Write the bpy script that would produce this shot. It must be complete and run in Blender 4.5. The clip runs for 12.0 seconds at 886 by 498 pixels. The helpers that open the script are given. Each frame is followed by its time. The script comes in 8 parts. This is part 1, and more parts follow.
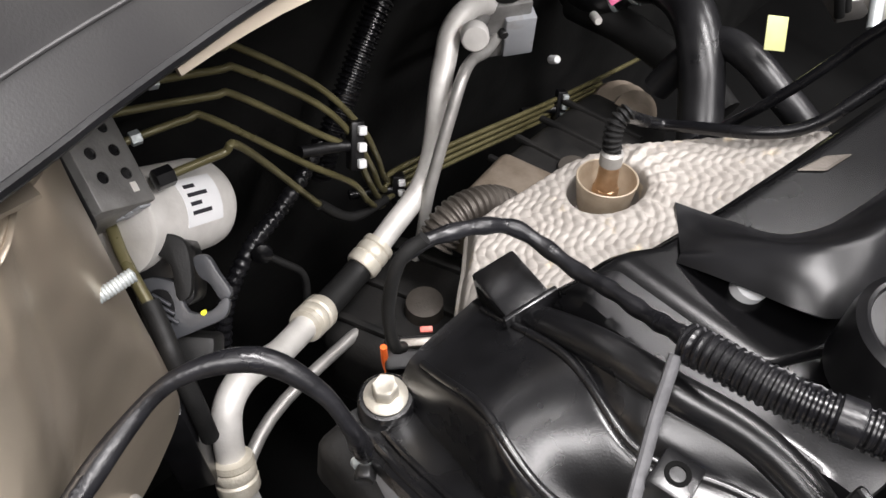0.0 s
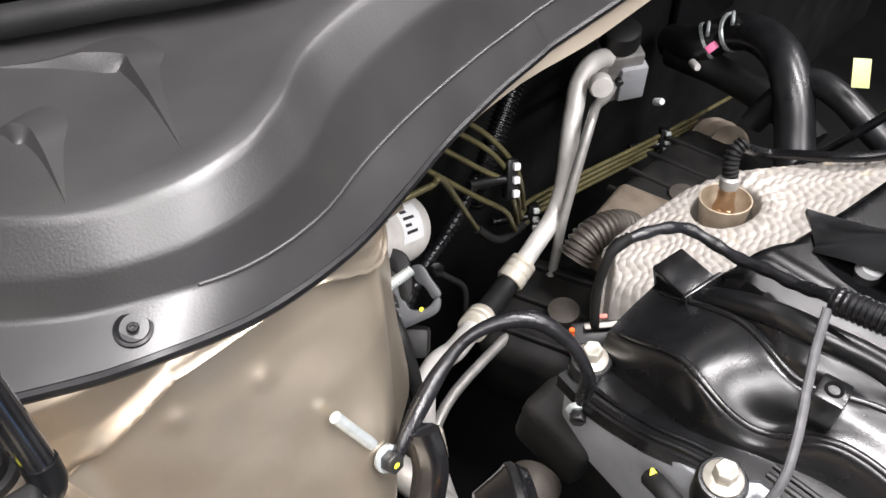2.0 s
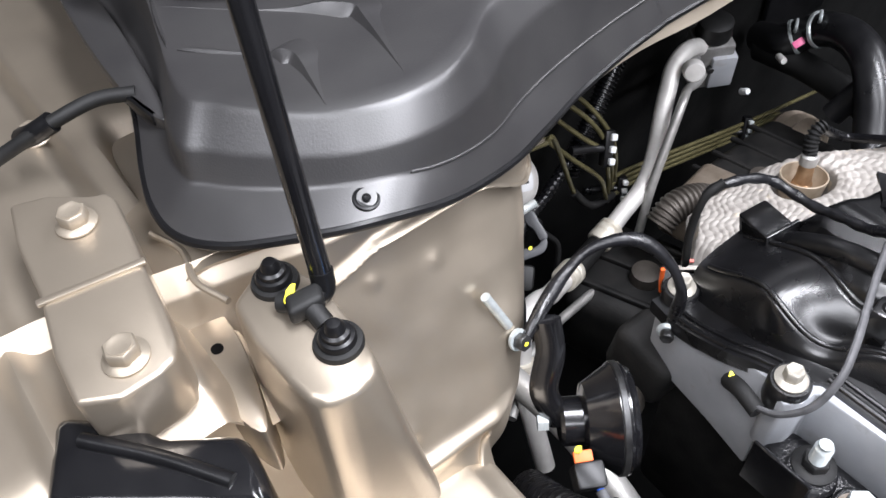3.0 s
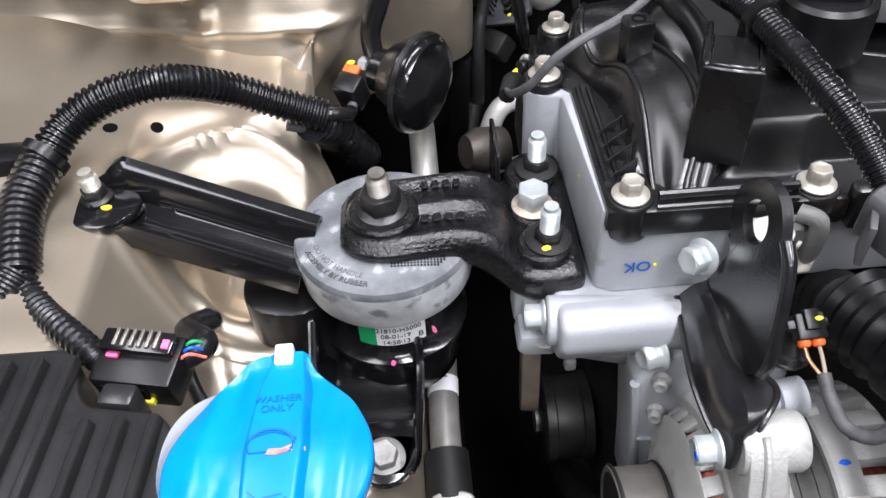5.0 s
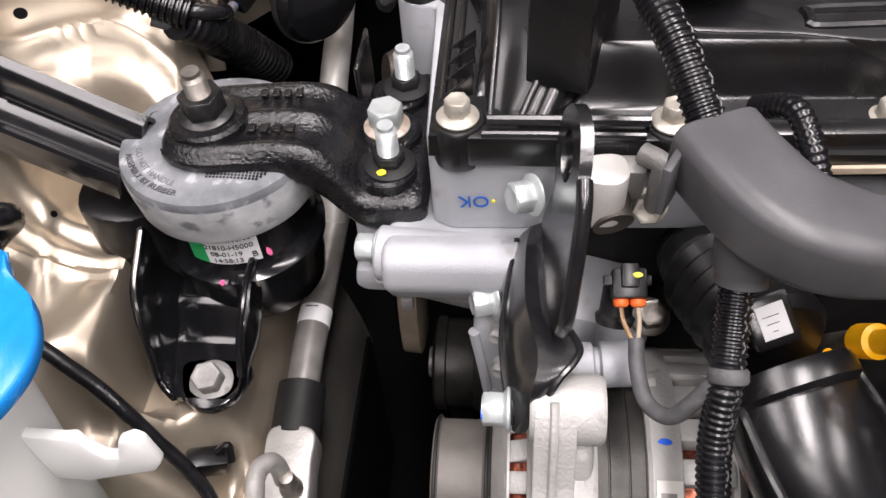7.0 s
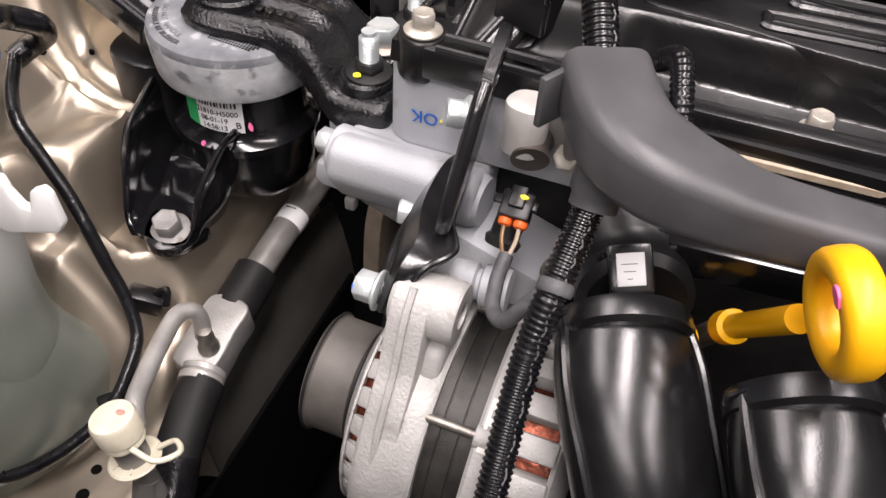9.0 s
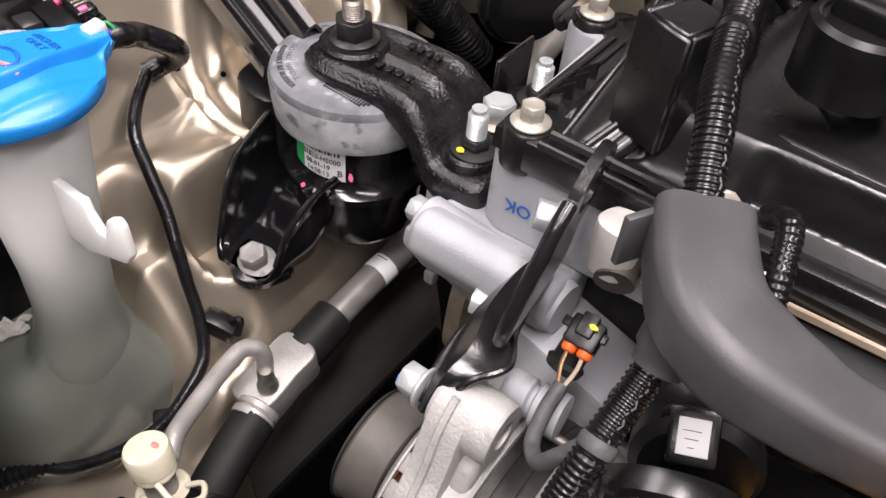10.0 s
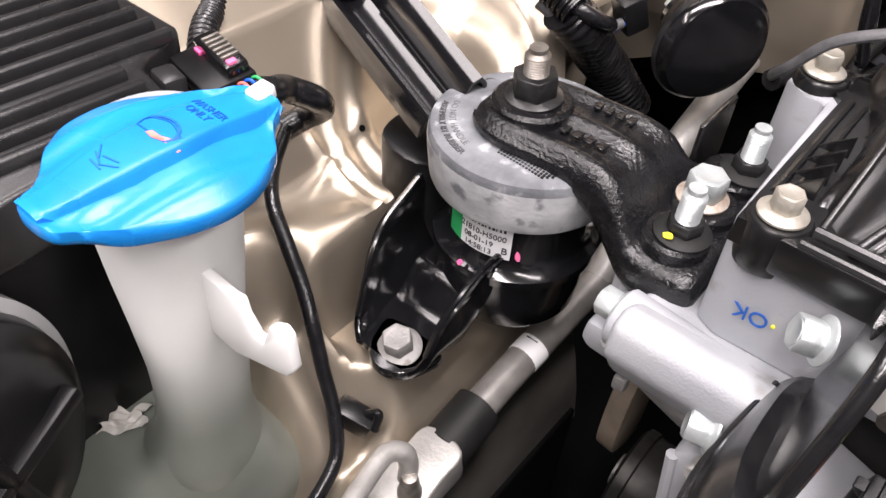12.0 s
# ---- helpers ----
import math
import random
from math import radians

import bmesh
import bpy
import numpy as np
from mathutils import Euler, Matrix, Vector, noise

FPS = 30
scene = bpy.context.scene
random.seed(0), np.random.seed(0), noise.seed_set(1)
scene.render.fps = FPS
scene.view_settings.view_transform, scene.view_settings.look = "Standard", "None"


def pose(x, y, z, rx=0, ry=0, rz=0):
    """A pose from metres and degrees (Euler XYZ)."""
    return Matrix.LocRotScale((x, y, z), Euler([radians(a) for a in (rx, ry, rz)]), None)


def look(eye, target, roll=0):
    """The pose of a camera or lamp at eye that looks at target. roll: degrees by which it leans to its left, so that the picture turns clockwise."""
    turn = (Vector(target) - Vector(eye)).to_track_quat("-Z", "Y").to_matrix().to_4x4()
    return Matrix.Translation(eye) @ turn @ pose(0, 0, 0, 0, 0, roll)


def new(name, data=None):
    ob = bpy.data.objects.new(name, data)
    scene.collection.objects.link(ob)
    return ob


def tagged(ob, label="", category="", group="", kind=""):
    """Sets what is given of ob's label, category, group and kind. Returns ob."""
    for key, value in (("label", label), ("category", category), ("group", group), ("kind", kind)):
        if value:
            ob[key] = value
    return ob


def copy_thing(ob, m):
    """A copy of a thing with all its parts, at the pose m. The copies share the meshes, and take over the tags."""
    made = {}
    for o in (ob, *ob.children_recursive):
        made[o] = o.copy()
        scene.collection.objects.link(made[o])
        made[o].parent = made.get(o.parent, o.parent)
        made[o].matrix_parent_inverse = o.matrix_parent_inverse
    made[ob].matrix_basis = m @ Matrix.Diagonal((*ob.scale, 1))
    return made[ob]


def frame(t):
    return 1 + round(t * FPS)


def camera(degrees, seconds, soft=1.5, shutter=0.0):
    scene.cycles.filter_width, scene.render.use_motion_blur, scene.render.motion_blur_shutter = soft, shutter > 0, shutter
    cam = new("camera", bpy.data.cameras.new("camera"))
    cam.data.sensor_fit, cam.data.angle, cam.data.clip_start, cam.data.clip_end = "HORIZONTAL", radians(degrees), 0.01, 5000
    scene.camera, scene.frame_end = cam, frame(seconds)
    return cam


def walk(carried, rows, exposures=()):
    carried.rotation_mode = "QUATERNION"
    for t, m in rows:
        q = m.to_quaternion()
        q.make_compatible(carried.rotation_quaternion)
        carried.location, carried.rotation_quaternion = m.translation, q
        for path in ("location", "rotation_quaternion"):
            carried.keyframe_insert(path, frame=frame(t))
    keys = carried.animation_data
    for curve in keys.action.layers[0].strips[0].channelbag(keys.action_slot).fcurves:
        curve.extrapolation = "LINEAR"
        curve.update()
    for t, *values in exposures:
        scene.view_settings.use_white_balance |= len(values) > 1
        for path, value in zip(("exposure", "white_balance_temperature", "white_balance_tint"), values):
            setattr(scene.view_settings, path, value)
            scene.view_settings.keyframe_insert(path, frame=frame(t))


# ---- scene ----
cam = camera(58.0, 12.0)
PATH = [
    (0, (0.029, 0.097, 1.153), (0.93, 0.941, -0.421), 1.9),
    (0.5, (0.057, 0.129, 1.147), (0.968, 1.037, -0.384), -0.7),
    (1, (0.078, 0.116, 1.144), (1.013, 1.032, -0.368), -1.8),
    (1.5, (0.018, 0.091, 1.175), (0.928, 1.028, -0.34), -2.5),
    (2, (-0.082, 0.087, 1.228), (0.776, 1.085, -0.277), -4.2),
    (2.5, (-0.158, 0.09, 1.269), (0.642, 1.145, -0.229), -5.2),
    (3, (-0.167, 0.046, 1.269), (0.578, 1.139, -0.232), -5.3),
    (3.3, (-0.101, -0.001, 1.245), (0.62, 1.106, -0.257), -5.7),
    (3.5, (-0.062, -0.026, 1.226), (0.634, 1.051, -0.309), -3.2),
    (3.7, (-0.05, -0.055, 1.211), (0.556, 1.029, -0.356), -3.8),
    (5.3, (0.059, -0.271, 1.134), (-0.007, 1.154, -0.268), -2.0),
    (5.5, (0.076, -0.276, 1.131), (-0.036, 1.143, -0.274), -1.3),
    (6, (0.088, -0.264, 1.128), (-0.12, 1.107, -0.313), -2.2),
    (6.5, (0.114, -0.233, 1.119), (-0.104, 1.103, -0.353), -4.2),
    (7, (0.147, -0.23, 1.104), (-0.026, 1.075, -0.401), -4.6),
    (7.5, (0.156, -0.247, 1.096), (0.004, 1.04, -0.427), -4.3),
    (7.7, (0.162, -0.236, 1.089), (0.023, 1.035, -0.448), -3.9),
    (9.3, (0.255, -0.278, 1.08), (-0.29, 1.03, -0.331), 6.1),
    (9.5, (0.262, -0.261, 1.081), (-0.349, 1.008, -0.339), 6.4),
    (10, (0.243, -0.23, 1.09), (-0.502, 0.979, -0.318), 6.4),
    (10.5, (0.206, -0.242, 1.069), (-0.611, 0.916, -0.342), 8.3),
    (11, (0.189, -0.264, 1.026), (-0.642, 0.847, -0.415), 9.5),
    (11.5, (0.167, -0.247, 1.044), (-0.682, 0.866, -0.385), 7.4),
    (12, (0.159, -0.213, 1.065), (-0.711, 0.948, -0.312), 4.5),
]
# the clip's camera brightens and tints its picture a little on the way
TONE = [(0, 0.17, 6500, 12), (2.0, 0.40, 6450, 12), (2.5, 0.50, 6400, 12), (3.1, 0.12, 6020, 12), (3.6, 0.0, 6100, 12), (5.4, -0.30, 6120, 13), (7.0, -0.36, 6650, 17), (9.4, -0.40, 6800, 19), (11.0, -0.50, 6700, 18), (12, -0.12, 6700, 18)]
walk(cam, [(t, look(e, a, r)) for t, e, a, r in PATH], TONE)

# ---- world and light: a closed showroom with ceiling light panels ----
world = bpy.data.worlds.new("room_air")
scene.world = world
world.use_nodes = True
world.node_tree.nodes["Background"].inputs[0].default_value = (0.9, 0.94, 1.0, 1)
world.node_tree.nodes["Background"].inputs[1].default_value = 0.06

LAMPS = [(0.42, -0.70, 0.34, 2.6, 126), (-1.05, -0.3, 0.75, 3.2, 84), (1.95, -0.5, 0.22, 3.2, 96), (0.1, -2.9, 1.6, 0.22, 62)]
for lx, ly, sx, sy, watts in LAMPS:
    lamp = bpy.data.lights.new("ceiling_panel_light", "AREA")
    lamp.shape, lamp.size, lamp.size_y, lamp.energy = "RECTANGLE", sx, sy, watts
    lamp.color = (1.0, 0.975, 0.965)
    new("ceiling_panel_light", lamp).matrix_world = pose(lx, ly, 2.93)

# ---- materials ----
def mat(name, col, col2=None, rough=0.5, rough2=None, metal=0.0, scale=60, bump=0.0, bscale=900, coat=0.0,
        spots=None, spot_scale=220, spot_at=0.62, random_tone=0.0, trans=0.0, spec=0.5, detail=6.0, sss=0.0):
    m = bpy.data.materials.new(name)
    m.use_nodes = True
    nt = m.node_tree
    n, li = nt.nodes, nt.links
    b = n["Principled BSDF"]
    geo = n.new("ShaderNodeNewGeometry")
    nz = n.new("ShaderNodeTexNoise")
    nz.inputs["Scale"].default_value, nz.inputs["Detail"].default_value = scale, detail
    li.new(geo.outputs["Position"], nz.inputs["Vector"])
    ramp = n.new("ShaderNodeValToRGB")
    ramp.color_ramp.elements[0].position, ramp.color_ramp.elements[1].position = 0.32, 0.7
    ramp.color_ramp.elements[0].color = (*col, 1)
    ramp.color_ramp.elements[1].color = (*(col2 or col), 1)
    li.new(nz.outputs["Fac"], ramp.inputs["Fac"])
    out = ramp.outputs["Color"]
    if spots:
        sz = n.new("ShaderNodeTexNoise")
        sz.inputs["Scale"].default_value, sz.inputs["Detail"].default_value = spot_scale, 4
        li.new(geo.outputs["Position"], sz.inputs["Vector"])
        sr = n.new("ShaderNodeValToRGB")
        sr.color_ramp.elements[0].position, sr.color_ramp.elements[1].position = spot_at, spot_at + 0.1
        li.new(sz.outputs["Fac"], sr.inputs["Fac"])
        mx = n.new("ShaderNodeMix")
        mx.data_type = "RGBA"
        li.new(sr.outputs["Color"], mx.inputs[0])
        li.new(out, mx.inputs[6])
        mx.inputs[7].default_value = (*spots, 1)
        out = mx.outputs[2]
    if random_tone:
        oi = n.new("ShaderNodeObjectInfo")
        hv = n.new("ShaderNodeHueSaturation")
        mr = n.new("ShaderNodeMapRange")
        mr.inputs["To Min"].default_value, mr.inputs["To Max"].default_value = 1 - random_tone, 1 + random_tone
        li.new(oi.outputs["Random"], mr.inputs["Value"])
        li.new(mr.outputs["Result"], hv.inputs["Value"])
        li.new(out, hv.inputs["Color"])
        out = hv.outputs["Color"]
    li.new(out, b.inputs["Base Color"])
    rz = n.new("ShaderNodeTexNoise")
    rz.inputs["Scale"].default_value, rz.inputs["Detail"].default_value = scale * 0.45, 4
    li.new(geo.outputs["Position"], rz.inputs["Vector"])
    rr = n.new("ShaderNodeMapRange")
    rr.inputs["From Min"].default_value, rr.inputs["From Max"].default_value = 0.3, 0.7
    rr.inputs["To Min"].default_value = rough
    rr.inputs["To Max"].default_value = rough2 if rough2 is not None else min(1, rough + 0.12)
    li.new(rz.outputs["Fac"], rr.inputs["Value"])
    li.new(rr.outputs["Result"], b.inputs["Roughness"])
    b.inputs["Metallic"].default_value = metal
    b.inputs["Specular IOR Level"].default_value = spec
    b.inputs["Coat Weight"].default_value = coat
    b.inputs["Coat Roughness"].default_value = 0.12
    b.inputs["Transmission Weight"].default_value = trans
    if sss:
        b.inputs["Subsurface Weight"].default_value = sss
        b.inputs["Subsurface Scale"].default_value = 0.01
        b.inputs["Subsurface Radius"].default_value = (1, 1, 1)
    if bump:
        bz = n.new("ShaderNodeTexNoise")
        bz.inputs["Scale"].default_value, bz.inputs["Detail"].default_value = bscale, 3
        li.new(geo.outputs["Position"], bz.inputs["Vector"])
        bn = n.new("ShaderNodeBump")
        bn.inputs["Strength"].default_value, bn.inputs["Distance"].default_value = bump, 0.0006
        li.new(bz.outputs["Fac"], bn.inputs["Height"])
        li.new(bn.outputs["Normal"], b.inputs["Normal"])
    return m


BEIGE = mat("champagne_body_paint", (0.43, 0.370, 0.295), (0.51, 0.445, 0.358), 0.33, 0.43, 0.80, 14, 0.10, 350, coat=0.05)
BEIGE_BOLT = mat("painted_bolt", (0.36, 0.31, 0.245), (0.43, 0.375, 0.30), 0.33, 0.45, 0.6, 80, 0.1)
COWL = mat("grained_grey_black_plastic", (0.024, 0.023, 0.024), (0.032, 0.031, 0.031), 0.36, 0.44, 0, 40, 0.14, 1100, spec=1.0)
# pale grey paints a bright reflection onto the windscreen trim
TRIMGREY = mat("reflection_grey_trim", (0.38, 0.377, 0.373), (0.44, 0.437, 0.433), 0.38, 0.5, 0, 30, 0.1, 900)
BLACKPL = mat("satin_black_plastic", (0.0035, 0.0035, 0.004), (0.008, 0.008, 0.009), 0.27, 0.40, 0, 50, 0.05, 1200, spec=0.4)
COVERPL = mat("valve_cover_black_nylon", (0.0040, 0.0040, 0.0045), (0.0075, 0.0075, 0.0084), 0.24, 0.34, 0, 70, 0.09, 1500, spec=0.95)
RUNNERBLK = mat("glossy_black_runner_plastic", (0.0045, 0.0045, 0.0050), (0.0085, 0.0085, 0.0092), 0.19, 0.27, 0, 60, 0.10, 1300, spec=0.75)
DECKBLK = mat("smooth_black_deck_plastic", (0.0022, 0.0022, 0.0025), (0.0040, 0.0040, 0.0044), 0.20, 0.28, 0, 50, 0.04, 1400, spec=0.28)
GLOSSBLK = mat("glossy_black_paint", (0.005, 0.005, 0.006), (0.009, 0.009, 0.010), 0.10, 0.22, 0, 60, 0.06, 700, coat=0.5)
CASTBLK = mat("black_cast_iron_paint", (0.004, 0.004, 0.005), (0.010, 0.010, 0.011), 0.17, 0.34, 0, 160, 1.0, 560,
              spots=(0.06, 0.06, 0.066), spot_scale=520, spot_at=0.70)
HOSERUB = mat("black_hose_rubber", (0.007, 0.007, 0.008), (0.014, 0.014, 0.015), 0.26, 0.40, 0, 60, 0.15, 900)
RUBBLK = mat("matt_black_rubber", (0.006, 0.006, 0.006), (0.012, 0.012, 0.012), 0.5, 0.66, 0, 60, 0.2, 900, spec=0.35)
CONDUIT = mat("black_conduit_plastic", (0.004, 0.004, 0.005), (0.008, 0.008, 0.009), 0.20, 0.32, 0, 80, 0.1, 900)
TAPE = mat("black_vinyl_tape", (0.005, 0.005, 0.006), (0.012, 0.012, 0.014), 0.20, 0.38, 0, 120, 0.5, 300)
GREYRUB = mat("dusty_grey_rubber", (0.10, 0.106, 0.116), (0.22, 0.23, 0.245), 0.6, 0.8, 0, 60, 0.6, 600,
              spots=(0.33, 0.34, 0.355), spot_scale=120, spot_at=0.58)
DUSTRUB = mat("powder_dusted_rubber", (0.26, 0.27, 0.28), (0.50, 0.51, 0.525), 0.65, 0.85, 0, 55, 0.6, 500,
              spots=(0.13, 0.137, 0.147), spot_scale=70, spot_at=0.60)
ALU = mat("cast_aluminium", (0.35, 0.362, 0.385), (0.44, 0.452, 0.475), 0.55, 0.70, 0.18, 30, 0.40, 900,
          spots=(0.34, 0.34, 0.345), spot_scale=60, spot_at=0.62)
ALUDIRTY = mat("dull_cast_aluminium", (0.20, 0.195, 0.19), (0.33, 0.325, 0.315), 0.45, 0.62, 0.5, 60, 0.6, 700,
               spots=(0.14, 0.13, 0.12), spot_scale=110, spot_at=0.64)
ALTAL = mat("bright_alternator_casting", (0.36, 0.355, 0.342), (0.47, 0.465, 0.45), 0.5, 0.65, 0.25, 50, 0.7, 650,
            spots=(0.30, 0.285, 0.265), spot_scale=90, spot_at=0.63)
PIPEAL = mat("matt_aluminium_pipe", (0.36, 0.352, 0.335), (0.50, 0.488, 0.468), 0.36, 0.5, 0.55, 70, 0.3, 600,
             spots=(0.30, 0.28, 0.26), spot_scale=160, spot_at=0.68)
PIPEWHT = mat("whitened_aluminium_pipe", (0.62, 0.60, 0.57), (0.80, 0.78, 0.75), 0.42, 0.6, 0.3, 55, 0.25, 500)
COLLAR = mat("crimped_zinc_collar", (0.62, 0.57, 0.47), (0.76, 0.72, 0.63), 0.4, 0.6, 0.35, 110, 0.5, 500)
GREYPIPE = mat("grey_line_pipe", (0.20, 0.19, 0.18), (0.29, 0.28, 0.265), 0.36, 0.5, 0.4, 70, 0.2, 600)
STATOR = mat("laminated_steel", (0.030, 0.029, 0.027), (0.060, 0.058, 0.054), 0.35, 0.55, 0.6, 90, 0.3, 1500)
ZINC = mat("zinc_plated_bolt", (0.48, 0.52, 0.525), (0.62, 0.66, 0.66), 0.28, 0.45, 0.5, 150, 0.25, 600)
ZINCWARM = mat("warm_zinc_bolt", (0.40, 0.375, 0.32), (0.54, 0.51, 0.45), 0.3, 0.48, 0.5, 150, 0.3, 600)
RUSTW = mat("rust_tinted_washer", (0.40, 0.30, 0.22), (0.55, 0.50, 0.45), 0.4, 0.6, 0.5, 260, 0.4, 800)
STEELDK = mat("dark_steel_nut", (0.030, 0.030, 0.031), (0.07, 0.07, 0.07), 0.28, 0.42, 0.7, 140, 0.2, 700)
STEEL = mat("worn_steel_stud", (0.20, 0.18, 0.16), (0.34, 0.32, 0.29), 0.35, 0.5, 0.8, 170, 0.3, 900)
OLIVE = mat("olive_brake_line_coating", (0.085, 0.075, 0.035), (0.14, 0.125, 0.06), 0.26, 0.4, 0.2, 60, 0.1, 400)
SHIELD = mat("embossed_white_heat_shield", (0.32, 0.294, 0.268), (0.41, 0.384, 0.353), 0.55, 0.72, 0.10, 90, 0.4, 600,
             spots=(0.60, 0.52, 0.40), spot_scale=60, spot_at=0.62)
CUPTAN = mat("tan_ceramic_cup", (0.36, 0.29, 0.21), (0.46, 0.38, 0.29), 0.5, 0.65, 0.2, 120, 0.3, 700)
BRASS = mat("heated_brass_hex", (0.42, 0.26, 0.14), (0.55, 0.38, 0.24), 0.3, 0.45, 0.85, 140, 0.2, 700)
BLUECAP = mat("blue_cap_plastic", (0.004, 0.20, 0.62), (0.006, 0.26, 0.72), 0.24, 0.34, 0, 40, 0.08, 900, sss=0.0)
BLUEINK = mat("darker_blue_moulding", (0.004, 0.12, 0.42), None, 0.4)
MILKY = mat("milky_tank_plastic", (0.80, 0.81, 0.79), (0.86, 0.87, 0.85), 0.34, 0.45, 0, 25, 0.12, 300, sss=0.35)
def level_mix(m, low, z0, z1):
    """Fluid behind the plastic: the colour low below the level z0, fading out up to z1."""
    nt = m.node_tree
    b = nt.nodes["Principled BSDF"]
    src = b.inputs["Base Color"].links[0].from_socket
    geo = nt.nodes.new("ShaderNodeNewGeometry")
    sep = nt.nodes.new("ShaderNodeSeparateXYZ")
    rng = nt.nodes.new("ShaderNodeMapRange")
    rng.interpolation_type = "SMOOTHSTEP"
    rng.inputs["From Min"].default_value, rng.inputs["From Max"].default_value = z0, z1
    mix = nt.nodes.new("ShaderNodeMix")
    mix.data_type = "RGBA"
    mix.inputs[6].default_value = (*low, 1)
    nt.links.new(geo.outputs["Position"], sep.inputs[0])
    nt.links.new(sep.outputs["Z"], rng.inputs["Value"])
    nt.links.new(rng.outputs["Result"], mix.inputs[0])
    nt.links.new(src, mix.inputs[7])
    nt.links.new(mix.outputs[2], b.inputs["Base Color"])


level_mix(MILKY, (0.19, 0.208, 0.183), 0.780, 0.862)
TANKFLUID = mat("tank_plastic_with_fluid", (0.155, 0.172, 0.150), (0.215, 0.233, 0.206), 0.26, 0.36, 0, 14, 0.12, 300, sss=0.2)
YELLOW = mat("yellow_handle_plastic", (0.86, 0.40, 0.004), (0.90, 0.46, 0.008), 0.34, 0.45, 0, 60, 0.1, 800)
YELMARK = mat("yellow_paint_mark", (0.80, 0.74, 0.02), (0.88, 0.82, 0.05), 0.4)
PINKMARK = mat("pink_paint_mark", (0.80, 0.10, 0.30), (0.85, 0.2, 0.38), 0.4)
REDMARK = mat("red_crayon_mark", (0.80, 0.14, 0.12), (0.86, 0.30, 0.24), 0.6, scale=400)
ORANGE = mat("orange_silicone_seal", (0.85, 0.13, 0.02), (0.9, 0.17, 0.03), 0.4)
GREENMARK = mat("green_label_field", (0.02, 0.38, 0.12), None, 0.4)
LABELW = mat("white_label_paper", (0.78, 0.79, 0.80), (0.84, 0.84, 0.85), 0.4)
INK = mat("black_print", (0.02, 0.02, 0.025), None, 0.5)
INKBLUE = mat("blue_marker_ink", (0.01, 0.10, 0.42), None, 0.5)
RAILSHADE = mat("rail_shade_grey", (0.075, 0.071, 0.064), (0.115, 0.109, 0.098), 0.45, 0.6, 0.2, 30, 0.2, 500)
TAGYEL = mat("pale_yellow_paper", (0.36, 0.37, 0.15), (0.43, 0.44, 0.20), 0.5, 0.6)
BLUEMARK = mat("blue_paint_mark", (0.01, 0.12, 0.75), None, 0.4)
DUCT = mat("grey_harness_duct", (0.058, 0.058, 0.062), (0.080, 0.080, 0.084), 0.36, 0.48, 0, 50, 0.12, 1300)
FUSELID = mat("charcoal_lid_plastic", (0.014, 0.014, 0.015), (0.022, 0.022, 0.023), 0.24, 0.34, 0, 50, 0.12, 1300, spec=0.6)
LEVERGREY = mat("grey_lever_plastic", (0.040, 0.042, 0.047), (0.058, 0.060, 0.066), 0.35, 0.48, 0, 60, 0.1, 900)
WIREGREY = mat("grey_wrapped_wire", (0.055, 0.055, 0.058), (0.10, 0.10, 0.105), 0.5, 0.65, 0, 160, 0.4, 500)
COPPER = mat("copper_winding", (0.05, 0.014, 0.008), (0.34, 0.09, 0.05), 0.3, 0.45, 0.7, 420, 0.8, 300)
GREYPANEL = mat("dark_grey_front_panel_paint", (0.055, 0.053, 0.052), (0.070, 0.068, 0.066), 0.40, 0.50, 0.1, 12, 0.05, 400, coat=0.12)
PULLEYGREY = mat("worn_grey_pulley", (0.085, 0.078, 0.070), (0.12, 0.11, 0.10), 0.45, 0.58, 0.2, 60, 0.15, 900)
ENGBLK = mat("near_black_casting", (0.008, 0.008, 0.008), (0.020, 0.019, 0.018), 0.55, 0.7, 0, 50, 0.4, 500, spec=0.25)
PALE = mat("pale_plastic", (0.62, 0.60, 0.56), (0.72, 0.70, 0.66), 0.4)
CAPCREAM = mat("cream_valve_cap", (0.62, 0.58, 0.44), (0.70, 0.66, 0.54), 0.38, 0.5, 0, 160, 0.25, 600)
LENSGREY = mat("silver_lamp_housing", (0.55, 0.55, 0.56), None, 0.2, 0.3, 0.6)
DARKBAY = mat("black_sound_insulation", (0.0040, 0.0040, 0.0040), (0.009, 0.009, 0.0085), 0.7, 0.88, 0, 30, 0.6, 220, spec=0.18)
# near-black that paints unlit depth: holes, recesses, the rail's side, the tray
VOID = mat("unlit_depth_black", (0.0018, 0.0018, 0.0018), (0.003, 0.003, 0.003), 0.8, 0.9, 0, 20, 0.2, spec=0.1)
OILYAL = mat("brown_cast_housing", (0.075, 0.065, 0.056), (0.13, 0.115, 0.10), 0.42, 0.6, 0.5, 50, 0.5, 600)
BROWNMET = mat("tan_cast_iron", (0.20, 0.16, 0.12), (0.30, 0.25, 0.20), 0.45, 0.6, 0.4, 70, 0.5, 500)
ROOMWALL = mat("plain_wall_paint", (0.09, 0.09, 0.093), (0.105, 0.105, 0.108), 0.6, scale=4)
ROOMFLOOR = mat("grey_floor_tile", (0.09, 0.09, 0.09), (0.12, 0.12, 0.12), 0.4, scale=3)
FELT = mat("grey_hood_lining", (0.050, 0.049, 0.048), (0.066, 0.065, 0.063), 0.75, 0.9, 0, 60, 0.4, 500, spec=0.2)
